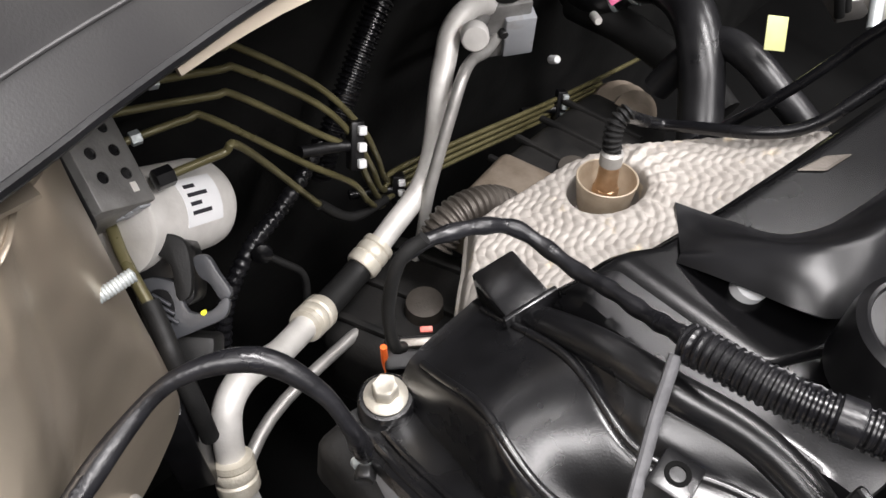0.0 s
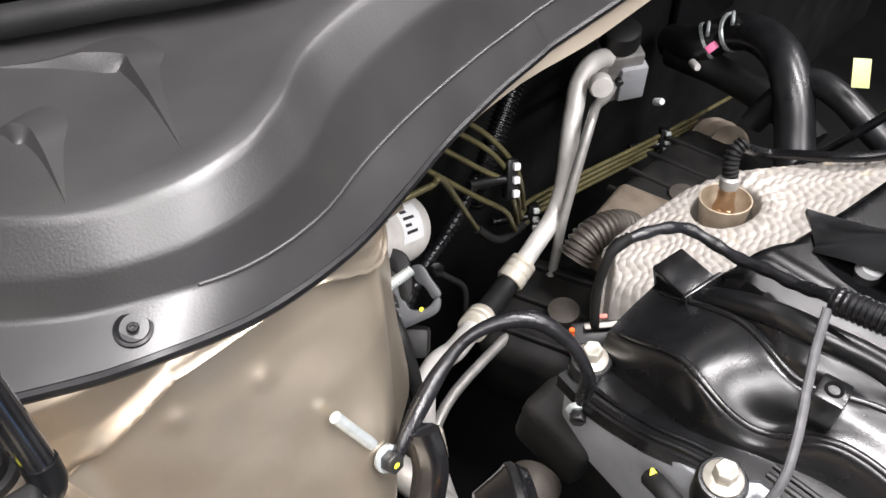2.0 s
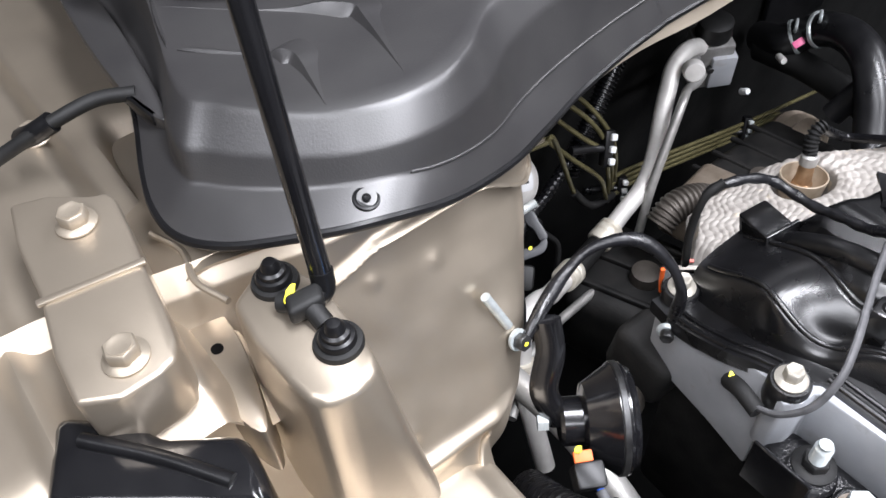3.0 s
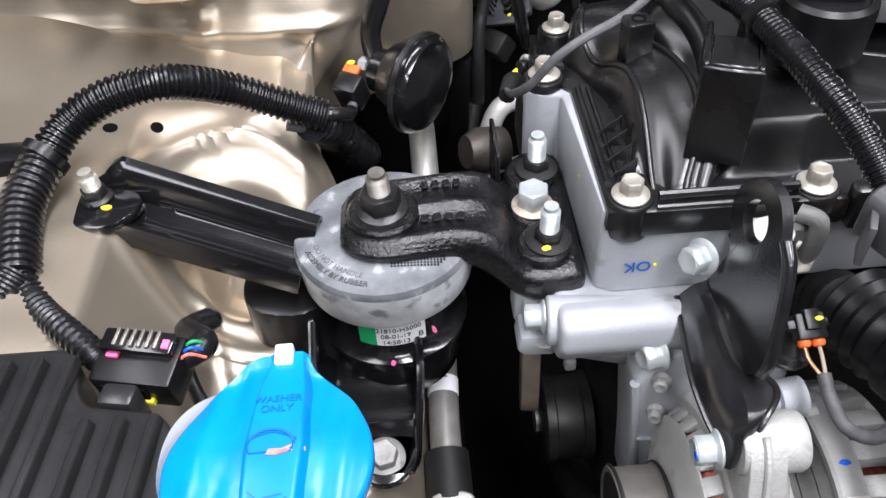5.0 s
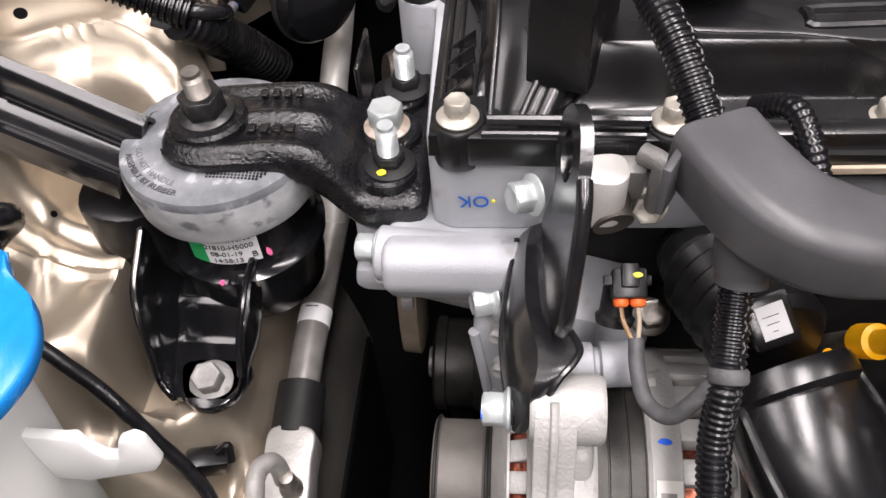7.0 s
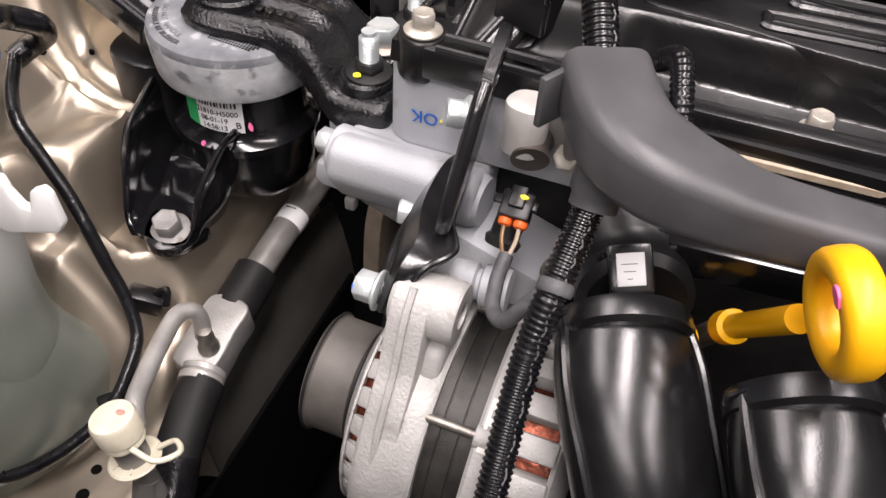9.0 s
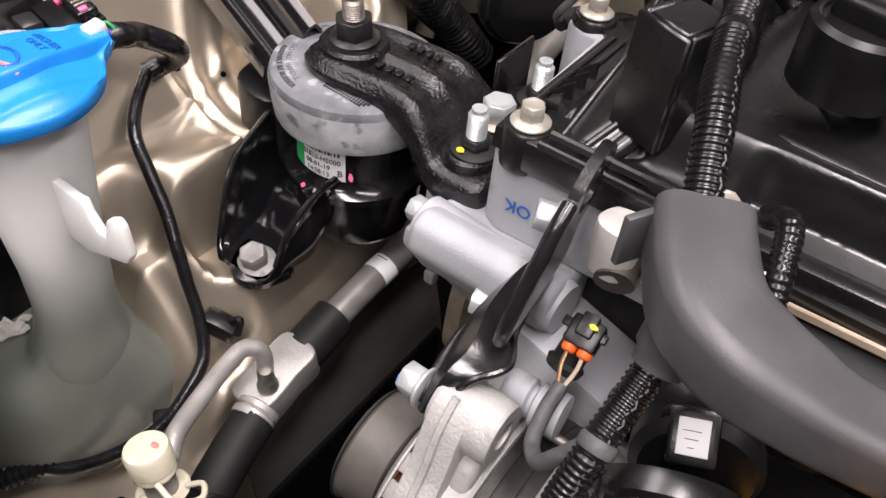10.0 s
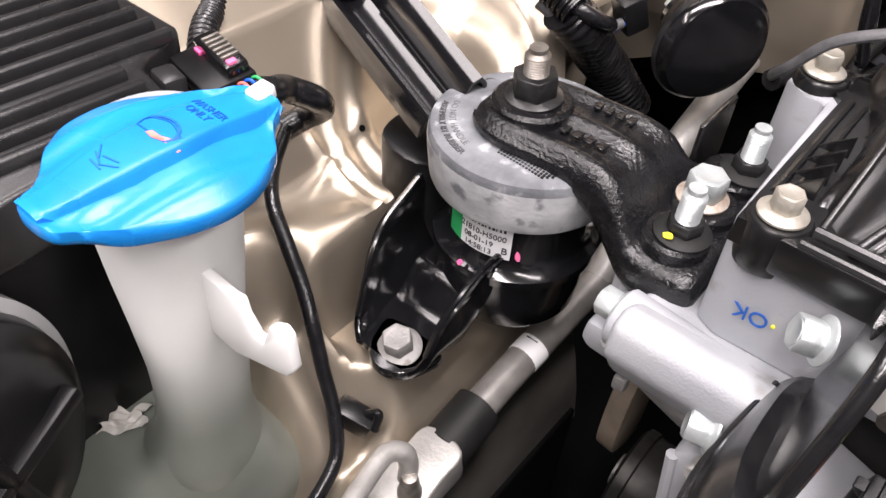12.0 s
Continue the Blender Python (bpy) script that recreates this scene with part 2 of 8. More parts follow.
SATINBLK = mat("satin_black_bracket_paint", (0.008, 0.008, 0.009), (0.015, 0.015, 0.016), 0.17, 0.26, 0, 90, 0.15, 900, spec=0.9)

# ---- builders ----
def V(*a):
    return Vector(a)


def finish(bm, sharp=35):
    bmesh.ops.recalc_face_normals(bm, faces=bm.faces[:])
    return bm


def part(name, bm, material, parent=None, label="", sharp=38):
    me = bpy.data.meshes.new(name)
    bm.to_mesh(me)
    bm.free()
    for p in me.polygons:
        p.use_smooth = True
    me.set_sharp_from_angle(angle=radians(sharp))
    me.materials.append(material)
    ob = new(name, me)
    if parent is not None:
        ob.parent = parent
        up = parent
        w = Matrix.Identity(4)
        while up is not None:
            w = up.matrix_parent_inverse @ up.matrix_basis @ w
            up = up.parent
        ob.matrix_parent_inverse = w.inverted()
    if label:
        ob["label"] = label
    return ob


def root(name, at, label, category, group=""):
    ob = new(name)
    ob.empty_display_size = 0.01
    ob.matrix_basis = Matrix.Translation(at)
    return tagged(ob, label, category, group)


def solo(name, bm, material, label, category, group="", kind="", sharp=38):
    return tagged(part(name, bm, material, None, "", sharp), label, category, group, kind)


def frame_z(p, d, side=(1, 0, 0)):
    """A pose at p whose z axis runs along d."""
    z = Vector(d).normalized()
    s = Vector(side)
    if abs(s.normalized().dot(z)) > 0.95:
        s = Vector((0, 1, 0))
    y = z.cross(s).normalized()
    x = y.cross(z)
    m = Matrix((x, y, z)).transposed().to_4x4()
    m.translation = Vector(p)
    return m


def spline(pts, res=8):
    p = [Vector(q) for q in pts]
    if len(p) < 3:
        return [p[0].lerp(p[1], i / res) for i in range(res + 1)]
    out = []
    for i in range(len(p) - 1):
        a, b = p[i], p[i + 1]
        pa = p[i - 1] if i else a * 2 - b
        pb = p[i + 2] if i + 2 < len(p) else b * 2 - a
        for k in range(res):
            t = k / res
            t2, t3 = t * t, t * t * t
            out.append(0.5 * (2 * a + (b - pa) * t + (2 * pa - 5 * a + 4 * b - pb) * t2 + (3 * a - pa - 3 * b + pb) * t3))
    out.append(p[-1])
    return out


def even(line, step):
    out, left = [line[0]], step
    for a, b in zip(line, line[1:]):
        d = (b - a).length
        while d >= left > 0:
            a = a.lerp(b, left / d)
            out.append(a)
            d = (b - a).length
            left = step
        left -= d
    out.append(line[-1])
    return out


def tube(pts, r, seg=14, res=8, bm=None, smooth=True, rings=0, depth=0.0012, rfun=None, oval=1.0):
    """A swept pipe. rings: pitch of corrugations, of that depth."""
    bm = bm or bmesh.new()
    line = spline(pts, res) if smooth else [Vector(q) for q in pts]
    if rings:
        line = even(line, rings / 4)
    elif rfun:
        line = even(line, sum((b - a).length for a, b in zip(line, line[1:])) / 60)
    n = len(line)
    tang = [(line[min(i + 1, n - 1)] - line[max(i - 1, 0)]).normalized() for i in range(n)]
    u = tang[0].orthogonal().normalized()
    loops = []
    for i in range(n):
        u = (u - tang[i] * u.dot(tang[i])).normalized()
        w = tang[i].cross(u)
        rad = r
        if rings:
            rad = r + (depth / 2) * (1 if i % 4 in (0, 1) else -1)
        if rfun:
            rad = rfun(i / (n - 1)) * r
        loops.append([bm.verts.new(line[i] + (u * math.cos(k * math.tau / seg) + w * math.sin(k * math.tau / seg) * oval) * rad)
                      for k in range(seg)])
    for a, b in zip(loops, loops[1:]):
        for k in range(seg):
            bm.faces.new((a[k], a[(k + 1) % seg], b[(k + 1) % seg], b[k]))
    bm.faces.new(loops[0][::-1])
    bm.faces.new(loops[-1])
    return bm


def lathe(profile, m=None, seg=32, bm=None, scale=(1, 1)):
    """Turns (radius, height) pairs round the z axis of the pose m."""
    bm = bm or bmesh.new()
    m = m or Matrix.Identity(4)
    loops = []
    for r, h in profile:
        if r < 1e-6:
            loops.append([bm.verts.new(m @ V(0, 0, h))])
        else:
            loops.append([bm.verts.new(m @ V(r * scale[0] * math.cos(k * math.tau / seg), r * scale[1] * math.sin(k * math.tau / seg), h))
                          for k in range(seg)])
    for a, b in zip(loops, loops[1:]):
        for k in range(seg):
            j = (k + 1) % seg
            if len(a) == 1 and len(b) > 1:
                bm.faces.new((a[0], b[j], b[k]))
            elif len(b) == 1 and len(a) > 1:
                bm.faces.new((a[k], a[j], b[0]))
            elif len(a) > 1:
                bm.faces.new((a[k], a[j], b[j], b[k]))
    for end in (loops[0], loops[-1]):
        if len(end) > 2:
            bm.faces.new(end)
    return finish(bm)


def prism(outline, z0, z1, m=None, bevel=0.0, segs=2, bm=None):
    """A polygon in x and y of the pose m, drawn out from z0 to z1, with rounded edges."""
    own = bmesh.new()
    m = m or Matrix.Identity(4)
    lo = [own.verts.new((x, y, z0)) for x, y in outline]
    hi = [own.verts.new((x, y, z1)) for x, y in outline]
    own.faces.new(lo[::-1])
    own.faces.new(hi)
    k = len(outline)
    for i in range(k):
        j = (i + 1) % k
        own.faces.new((lo[i], lo[j], hi[j], hi[i]))
    finish(own)
    if bevel:
        bmesh.ops.bevel(own, geom=own.edges[:], offset=bevel, segments=segs, profile=0.5, affect="EDGES", clamp_overlap=True)
    own.transform(m)
    if bm is None:
        return own
    me = bpy.data.meshes.new("t")
    own.to_mesh(me)
    own.free()
    bm.from_mesh(me)
    bpy.data.meshes.remove(me)
    return bm


def box(sx, sy, sz, m=None, bevel=0.001, segs=2, bm=None):
    """A block centred in x and y on the pose m, standing on its z = 0."""
    o = [(-sx / 2, -sy / 2), (sx / 2, -sy / 2), (sx / 2, sy / 2), (-sx / 2, sy / 2)]
    return prism(o, 0, sz, m, bevel, segs, bm)


def ngon(r, n=6, turn=0.0):
    return [(r * math.cos(turn + k * math.tau / n), r * math.sin(turn + k * math.tau / n)) for k in range(n)]


def rounded(w, h, r, n=5):
    out = []
    for cx, cy, a in ((w / 2 - r, h / 2 - r, 0), (-w / 2 + r, h / 2 - r, 90), (-w / 2 + r, -h / 2 + r, 180), (w / 2 - r, -h / 2 + r, 270)):
        for k in range(n + 1):
            t = radians(a + 90 * k / n)
            out.append((cx + r * math.cos(t), cy + r * math.sin(t)))
    return out


def smooth_outline(pts, res=6):
    p = [V(x, y, 0) for x, y in pts]
    k = len(p)
    out = []
    for i in range(k):
        a, b, c, d = p[i - 1], p[i], p[(i + 1) % k], p[(i + 2) % k]
        for s in range(res):
            t = s / res
            q = 0.5 * (2 * b + (c - a) * t + (2 * a - 5 * b + 4 * c - d) * t * t + (3 * b - a - 3 * c + d) * t ** 3)
            out.append((q.x, q.y))
    return out


def sheet(fn, nu, nv, thick=0.0015):
    """A sheet of metal or plastic from fn(u, v), u and v from 0 to 1, with thickness below it."""
    me = bpy.data.meshes.new("s")
    verts = [fn(i / nu, j / nv) for j in range(nv + 1) for i in range(nu + 1)]
    w = nu + 1
    faces = [(j * w + i, j * w + i + 1, (j + 1) * w + i + 1, (j + 1) * w + i) for j in range(nv) for i in range(nu)]
    if thick:
        me.from_pydata(verts, [], faces)
        me.update()
        nor = [v.normal.copy() for v in me.vertices]
        k = len(verts)
        verts = [Vector(v) for v in verts] + [Vector(v) - nn * thick for v, nn in zip(verts, nor)]
        faces = faces + [tuple(k + q for q in f[::-1]) for f in faces]
        ring = [i for i in range(nu)] + [j * w + nu for j in range(nv)] + [nv * w + i for i in range(nu, 0, -1)] + [j * w for j in range(nv, 0, -1)]
        for a, b in zip(ring, ring[1:] + ring[:1]):
            faces.append((b, a, k + a, k + b))
        bpy.data.meshes.remove(me)
        me = bpy.data.meshes.new("s")
    me.from_pydata(verts, [], faces)
    bm = bmesh.new()
    bm.from_mesh(me)
    bpy.data.meshes.remove(me)
    return bm


def sst(a, b, x):
    t = min(1, max(0, (x - a) / (b - a)))
    return t * t * (3 - 2 * t)


def bell(x, c, w):
    return math.exp(-((x - c) / w) ** 2)


def lerp_table(tab, x):
    if x <= tab[0][0]:
        return tab[0][1]
    for (a, p), (b, q) in zip(tab, tab[1:]):
        if x <= b:
            return p + (q - p) * (x - a) / (b - a)
    return tab[-1][1]


def text_bm(words, size, m, depth=0.0002):
    cu = bpy.data.curves.new("t", "FONT")
    cu.body, cu.size, cu.extrude, cu.align_x, cu.align_y = words, size, depth, "CENTER", "CENTER"
    ob = bpy.data.objects.new("t", cu)
    dg = bpy.context.evaluated_depsgraph_get()
    scene.collection.objects.link(ob)
    dg.update()
    me = bpy.data.meshes.new_from_object(ob.evaluated_get(dg))
    bm = bmesh.new()
    bm.from_mesh(me)
    bm.transform(m)
    bpy.data.objects.remove(ob)
    bpy.data.curves.remove(cu)
    bpy.data.meshes.remove(me)
    return bm


BOLTS = {}


def bolt(kind, p, d=(0, 0, 1), turn=0.0, label="", af=0.012, head=0.008, flange=0.0095, fl_h=0.0022, stud=0.0, stud_r=0.004,
         hmat=None, fmat=None, smat=None, dish=True, category="bolt", group="engine bay bolts"):
    """A hexagon flange bolt or, with stud, a nut on a threaded stud."""
    m = frame_z(p, d) @ pose(0, 0, 0, 0, 0, turn)
    if kind in BOLTS:
        ob = copy_thing(BOLTS[kind], m)
        if label:
            ob["label"] = label
        return ob
    hmat = hmat or ZINC
    ob = root("bolt" if not stud else "stud_nut", (0, 0, 0), label, category, group)
    fl = lathe([(flange * 0.92, 0), (flange, 0.0005), (flange, fl_h * 0.6), (flange * 0.78, fl_h + 0.0006), (af * 0.4, fl_h + 0.0008)])
    part("flange", fl, fmat or hmat, ob)
    r = af / 2 / math.cos(math.pi / 6)
    hb = prism(ngon(r), fl_h * 0.5, fl_h + head, None, 0.0006, 1)
    hd = part("head", hb, hmat, ob)
    if dish and not stud:
        part("dished_top", lathe([(af * 0.42, fl_h + head - 0.0004), (af * 0.42, fl_h + head + 0.0003), (af * 0.34, fl_h + head + 0.0003), (af * 0.30, fl_h + head + 0.0001), (0, fl_h + head + 0.0001)], seg=20), hmat, hd)
    if stud:
        prof, h, k = [(stud_r * 0.9, fl_h + head - 0.001)], fl_h + head, 0
        while h < fl_h + head + stud:
            prof += [(stud_r, h), (stud_r * 0.88, h + 0.0006)]
            h += 0.0012
        prof += [(stud_r * 0.72, h + 0.0004), (stud_r * 0.72, h + 0.0025), (0, h + 0.0025)]
        part("threaded_stud", lathe(prof, seg=18), smat or hmat, ob)
    BOLTS[kind] = ob
    ob.matrix_basis = m
    return ob


def dab(parent, p, d, w, h, material, label="", seed=0, side=(1, 0, 0)):
    """A small uneven blot of paint lying on a surface of the thing parent."""
    rnd = random.Random(seed)
    o = [(w / 2 * math.cos(a) * rnd.uniform(0.8, 1.12), h / 2 * math.sin(a) * rnd.uniform(0.8, 1.12)) for a in [k * math.tau / 14 for k in range(14)]]
    return part("paint_mark", prism(o, -0.0006, 0.0004, frame_z(p, d, side), 0.0002, 1), material, parent, label)

# ---- the setting ----
def slab(name, x0, x1, y0, y1, z0, z1, material, label):
    bm = box(x1 - x0, y1 - y0, z1 - z0, Matrix.Translation(((x0 + x1) / 2, (y0 + y1) / 2, z0)), 0)
    return solo(name, bm, material, label, name.split("_")[0], kind="structure")


slab("floor", -4, 4, -4, 4, -0.1, 0.0, ROOMFLOOR, "plain grey tiled showroom floor")
slab("ceiling", -4, 4, -4, 4, 3.0, 3.1, ROOMWALL, "plain white showroom ceiling")
slab("wall_north", -4, 4, 4.0, 4.1, 0, 3.0, ROOMWALL, "plain pale showroom wall")
slab("wall_south", -4, 4, -4.1, -4.0, 0, 3.0, ROOMWALL, "plain pale showroom wall")
slab("wall_east", 4.0, 4.1, -4, 4, 0, 3.0, ROOMWALL, "plain pale showroom wall")
slab("wall_west", -4.1, -4.0, -4, 4, 0, 3.0, ROOMWALL, "plain pale showroom wall")
# unseen slab, coloured black as the unlit depth under the engine
slab("undertray", -0.45, 1.35, -0.45, 0.62, 0.36, 0.38, VOID, "black tray standing in for the dark depth below the engine")
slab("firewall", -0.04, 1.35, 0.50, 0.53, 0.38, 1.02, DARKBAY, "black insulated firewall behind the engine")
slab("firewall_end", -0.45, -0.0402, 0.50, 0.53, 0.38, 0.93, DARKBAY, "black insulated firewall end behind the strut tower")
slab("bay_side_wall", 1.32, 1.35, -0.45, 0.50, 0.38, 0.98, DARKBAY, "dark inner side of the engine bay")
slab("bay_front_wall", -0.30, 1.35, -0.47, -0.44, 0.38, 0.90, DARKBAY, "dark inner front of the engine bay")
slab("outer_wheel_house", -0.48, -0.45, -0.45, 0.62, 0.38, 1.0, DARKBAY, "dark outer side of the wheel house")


# inner apron: one pressed sheet that falls from the fender rail to the frame rail
APRON_X = [(-0.30, 0.930), (-0.20, 0.900), (-0.150, 0.884), (-0.128, 0.876), (-0.100, 0.828), (-0.085, 0.810), (-0.060, 0.800), (-0.040, 0.796),
           (-0.022, 0.774), (-0.006, 0.752), (0.010, 0.728), (0.021, 0.702), (0.027, 0.692), (0.033, 0.672), (0.039, 0.640), (0.043, 0.605)]


def apron_z(x, y):
    z = lerp_table(APRON_X, x)
    back = sst(0.075, 0.150, y)                        # the shelf before the strut tower is higher and flatter
    shelf = lerp_table([(-0.3, 0.905), (-0.10, 0.876), (-0.055, 0.866), (-0.040, 0.858), (-0.028, 0.835), (-0.015, 0.79), (0.05, 0.60)], x)
    z = z * (1 - back) + shelf * back
    front = sst(-0.070, -0.110, y) * 1.0  # low ledge beside the washer tank
    z = z * (1 - front) + lerp_table([(-0.3, 0.64), (-0.03, 0.676), (0.03, 0.680), (0.039, 0.676), (0.043, 0.655)], x) * front
    z -= 0.030 * sst(-0.032, -0.062, y) * sst(-0.075, -0.050, x) * sst(0.020, 0.0, x) * (1 - front)
    # round pressing under the black brace
    r = math.hypot((x + 0.072) / 1.0, (y - 0.075) / 1.0)
    z += 0.0056 * bell(r, 0.040, 0.0075) * (1 - front) + 0.0040 * bell(r, 0.057, 0.005) - 0.004 * sst(0.034, 0.016, r) * (1 - front)
    # rib across the channel and a raised bead along the slope
    z += 0.0030 * bell(y, 0.010 + 0.08 * (x + 0.06), 0.0022) * sst(-0.11, -0.09, x) * sst(0.0, -0.02, x)
    z += 0.0020 * bell(x + 0.3 * (y - 0.03), -0.088, 0.0025) * sst(-0.02, 0.0, y) * sst(0.075, 0.06, y)
    z += 0.007 * bell(x - 0.35 * y, -0.050, 0.013) * sst(-0.075, -0.05, y) * sst(0.04, 0.0, y)
    z += 0.004 * bell(x - 0.35 * y, -0.092, 0.010) * sst(-0.075, -0.05, y) * sst(0.04, 0.0, y)
    for cx, cy, cr in ((-0.099, 0.013, 0.004), (-0.087, 0.042, 0.003), (-0.060, 0.000, 0.003), (-0.040, -0.035, 0.003)):
        z += 0.0016 * bell(math.hypot(x - cx, y - cy), 0, cr)
    z -= max(0, z - 0.754) * sst(-.050, -.037, x) * sst(-.050, -.040, y) * sst(.070, .058, y)      # well under the mount
    z += 0.0030 * bell(z, 0.866, 0.0035) * back * sst(0.25, 0.2, y)
    z += 0.0007 * noise.noise((x * 40, y * 40, 3))
    return z


def apron_fn(u, v):
    y = -0.42 + 0.66 * v
    x = -0.30 + (0.343 - 0.055 * sst(0.075, 0.115, y) - 0.026 * sst(0.120, 0.150, y)) * (u ** 0.8)
    return Vector((x, y, apron_z(x, y)))


apron = solo("inner_apron", sheet(apron_fn, 170, 260, 0.0015), BEIGE, "champagne painted pressed inner apron with beads and a round pressing", "body panel", kind="structure")
# flat black discs paint the dark inside of the drain holes
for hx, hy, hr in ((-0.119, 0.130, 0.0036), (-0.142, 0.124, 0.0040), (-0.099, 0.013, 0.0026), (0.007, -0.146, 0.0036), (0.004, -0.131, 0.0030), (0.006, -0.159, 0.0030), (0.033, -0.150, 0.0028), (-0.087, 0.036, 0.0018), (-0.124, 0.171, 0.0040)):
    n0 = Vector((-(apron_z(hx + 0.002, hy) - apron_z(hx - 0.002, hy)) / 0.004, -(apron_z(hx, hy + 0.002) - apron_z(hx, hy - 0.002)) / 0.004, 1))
    part("drain_hole", lathe([(hr, -0.0012), (hr, 0.0005), (0, 0.0005)], frame_z((hx, hy, apron_z(hx, hy)), n0), 20), VOID, apron, "round hole, its depth painted black")

# frame rail side that falls away below the pipe; grey overlay paints its shade
solo("frame_rail_side", sheet(lambda u, v: Vector((.0268 + .0172 * u, -.085 + .190 * v, apron_z(.0260 + .0170 * u, -.085 + .190 * v) + .0015)), 16, 60, 0.0010), RAILSHADE, "side of the frame rail with its shade painted in grey", "body panel", kind="structure")

# strut tower: front wall leaning back, rounded corner, side wall
TOWER = [(0.80, 0.176, -0.070), (0.84, 0.188, -0.032), (0.868, 0.199, -0.010), (0.884, 0.206, 0.004), (0.90, 0.214, 0.014), (0.93, 0.228, 0.025), (0.96, 0.242, 0.036), (0.985, 0.255, 0.044), (1.000, 0.262, 0.050), (1.012, 0.266, 0.054), (1.022, 0.275, 0.052)]


def tower_row(z):
    for (za, ya, xa), (zb, yb, xb) in zip(TOWER, TOWER[1:]):
        if z <= zb:
            t = (z - za) / (zb - za)
            return ya + (yb - ya) * t, xa + (xb - xa) * t
    return TOWER[-1][1], TOWER[-1][2]


def tower_fn(u, v):
    z = 0.80 + 0.222 * v
    yf, xs = tower_row(z)
    path = [(-0.30, yf + 0.045), (-0.16, yf + 0.022), (-0.09, yf + 0.006), (-0.04, yf), (xs - 0.030, yf), (xs - 0.010, yf + 0.008), (xs + 0.003, yf + 0.024), (xs * 0.45 + 0.030, 0.268 + 0.35 * (yf - 0.21)), (0.064 + 0.02 * (z - 0.9), 0.294), (0.077, 0.318), (0.074, 0.345), (0.060, 0.40)]
    q = u * (len(path) - 1)
    i = min(int(q), len(path) - 2)
    a, b = V(*path[i], 0), V(*path[i + 1], 0)
    pa = V(*path[max(i - 1, 0)], 0)
    pb = V(*path[min(i + 2, len(path) - 1)], 0)
    t = q - i
    p = 0.5 * (2 * a + (b - pa) * t + (2 * pa - 5 * a + 4 * b - pb) * t * t + (3 * a - pa - 3 * b + pb) * t ** 3)
    x, y = p.x, p.y
    # pressed relief: long bead below the top, sunk pad low down, small dimples
    bead = 1.002 - 0.34 * max(0, -0.055 - x) ** 1.0 - 0.004 * sst(0.0, 0.05, x)
    y -= 0.0058 * bell(z, bead, 0.0030) * sst(-0.10, -0.085, x)
    y += 0.005 * sst(bead + 0.002, bead - 0.003, z) * sst(-0.105, -0.09, x)
    y -= 0.0035 * bell(z, 0.886, 0.004) * sst(0.0, -0.03, x)
    y += 0.006 * bell(x + 0.25 * (z - 0.9), -0.048, 0.010) * sst(0.885, 0.872, z)
    for cx, cz, cr, h in ((-0.062, 0.982, 0.0040, 0.0009), (-0.029, 0.977, 0.0040, 0.0009), (-0.075, 0.905, 0.005, 0.0012), (0.000, 0.93, 0.012, 0.004), (-0.115, 0.935, 0.005, 0.0015)):
        y -= h * bell(math.hypot(x - cx, z - cz), 0, cr)
    y += 0.004 * noise.noise((x * 14, z * 14, 7)) + 0.0012 * noise.noise((x * 45, z * 45, 1))
    return Vector((x, y, z - 0.024 * sst(0.0, 0.04, x) * sst(0.97, 1.022, z)))


solo("strut_tower", sheet(tower_fn, 300, 220, 0.0015), BEIGE, "champagne painted strut tower wall with pressed bead and dimples", "body panel", kind="structure", sharp=60)


# ledge that carries the hood strut and the cowl
def ledge_fn(u, v):
    x = -0.26 + 0.318 * u
    z0 = 1.022
    yf, xs = tower_row(1.022)
    y = yf - 0.002 + 0.25 * v + 0.022 * max(0, (-0.09 - x) / 0.07)
    z = z0 - 0.012 * sst(-0.12, -0.15, x) - 0.04 * sst(0.10, 0.5, v) - 0.030 * sst(0.0, 0.045, x)
    z += 0.002 * noise.noise((x * 25, y * 25, 2))
    return Vector((x, y, z))


solo("tower_ledge", sheet(ledge_fn, 70, 50, 0.0015), BEIGE, "champagne painted ledge on top of the strut tower", "body panel", kind="structure")


# strip of body below the windscreen cowl
def strip_fn(u, v):
    x = 0.115 + 0.86 * u
    edge = lerp_table([(0.03, 0.262), (0.058, 0.274), (0.1, 0.288), (0.165, 0.298), (0.26, 0.301), (1.0, 0.305)], x)
    return Vector((x, edge + 0.003 - 0.009 * sst(0.12, 0.22, x) + 0.05 * v, 0.996 - 0.016 * v - 0.010 * sst(0.12, 0.0, v)))


solo("cowl_panel", sheet(strip_fn, 60, 12, 0.002), BEIGE, "champagne body strip under the edge of the cowl cover", "body panel", kind="structure")

# fender rail at the outer edge
def rail_fn(u, v):
    y = 0.225 + 0.70 * v
    x = -0.45 + 0.385 * u
    z = 1.012 - 0.05 * sst(-0.24, -0.30, x) + 0.006 * bell(x, -0.205, 0.006) - 0.012 * sst(0.245, 0.215, y)
    z += 0.0018 * noise.noise((x * 30, y * 30, 5)) - 0.020 * sst(-0.152, -0.136, x) - 0.05 * sst(0.20, 0.17, y)
    z -= 0.085 * sst(-0.126, -0.112, x) * sst(0.46, 0.37, y)
    return Vector((x, y, z))


solo("fender_rail", sheet(rail_fn, 154, 110, 0.0015), BEIGE, "champagne painted fender rail beside the bay", "body panel", kind="structure")


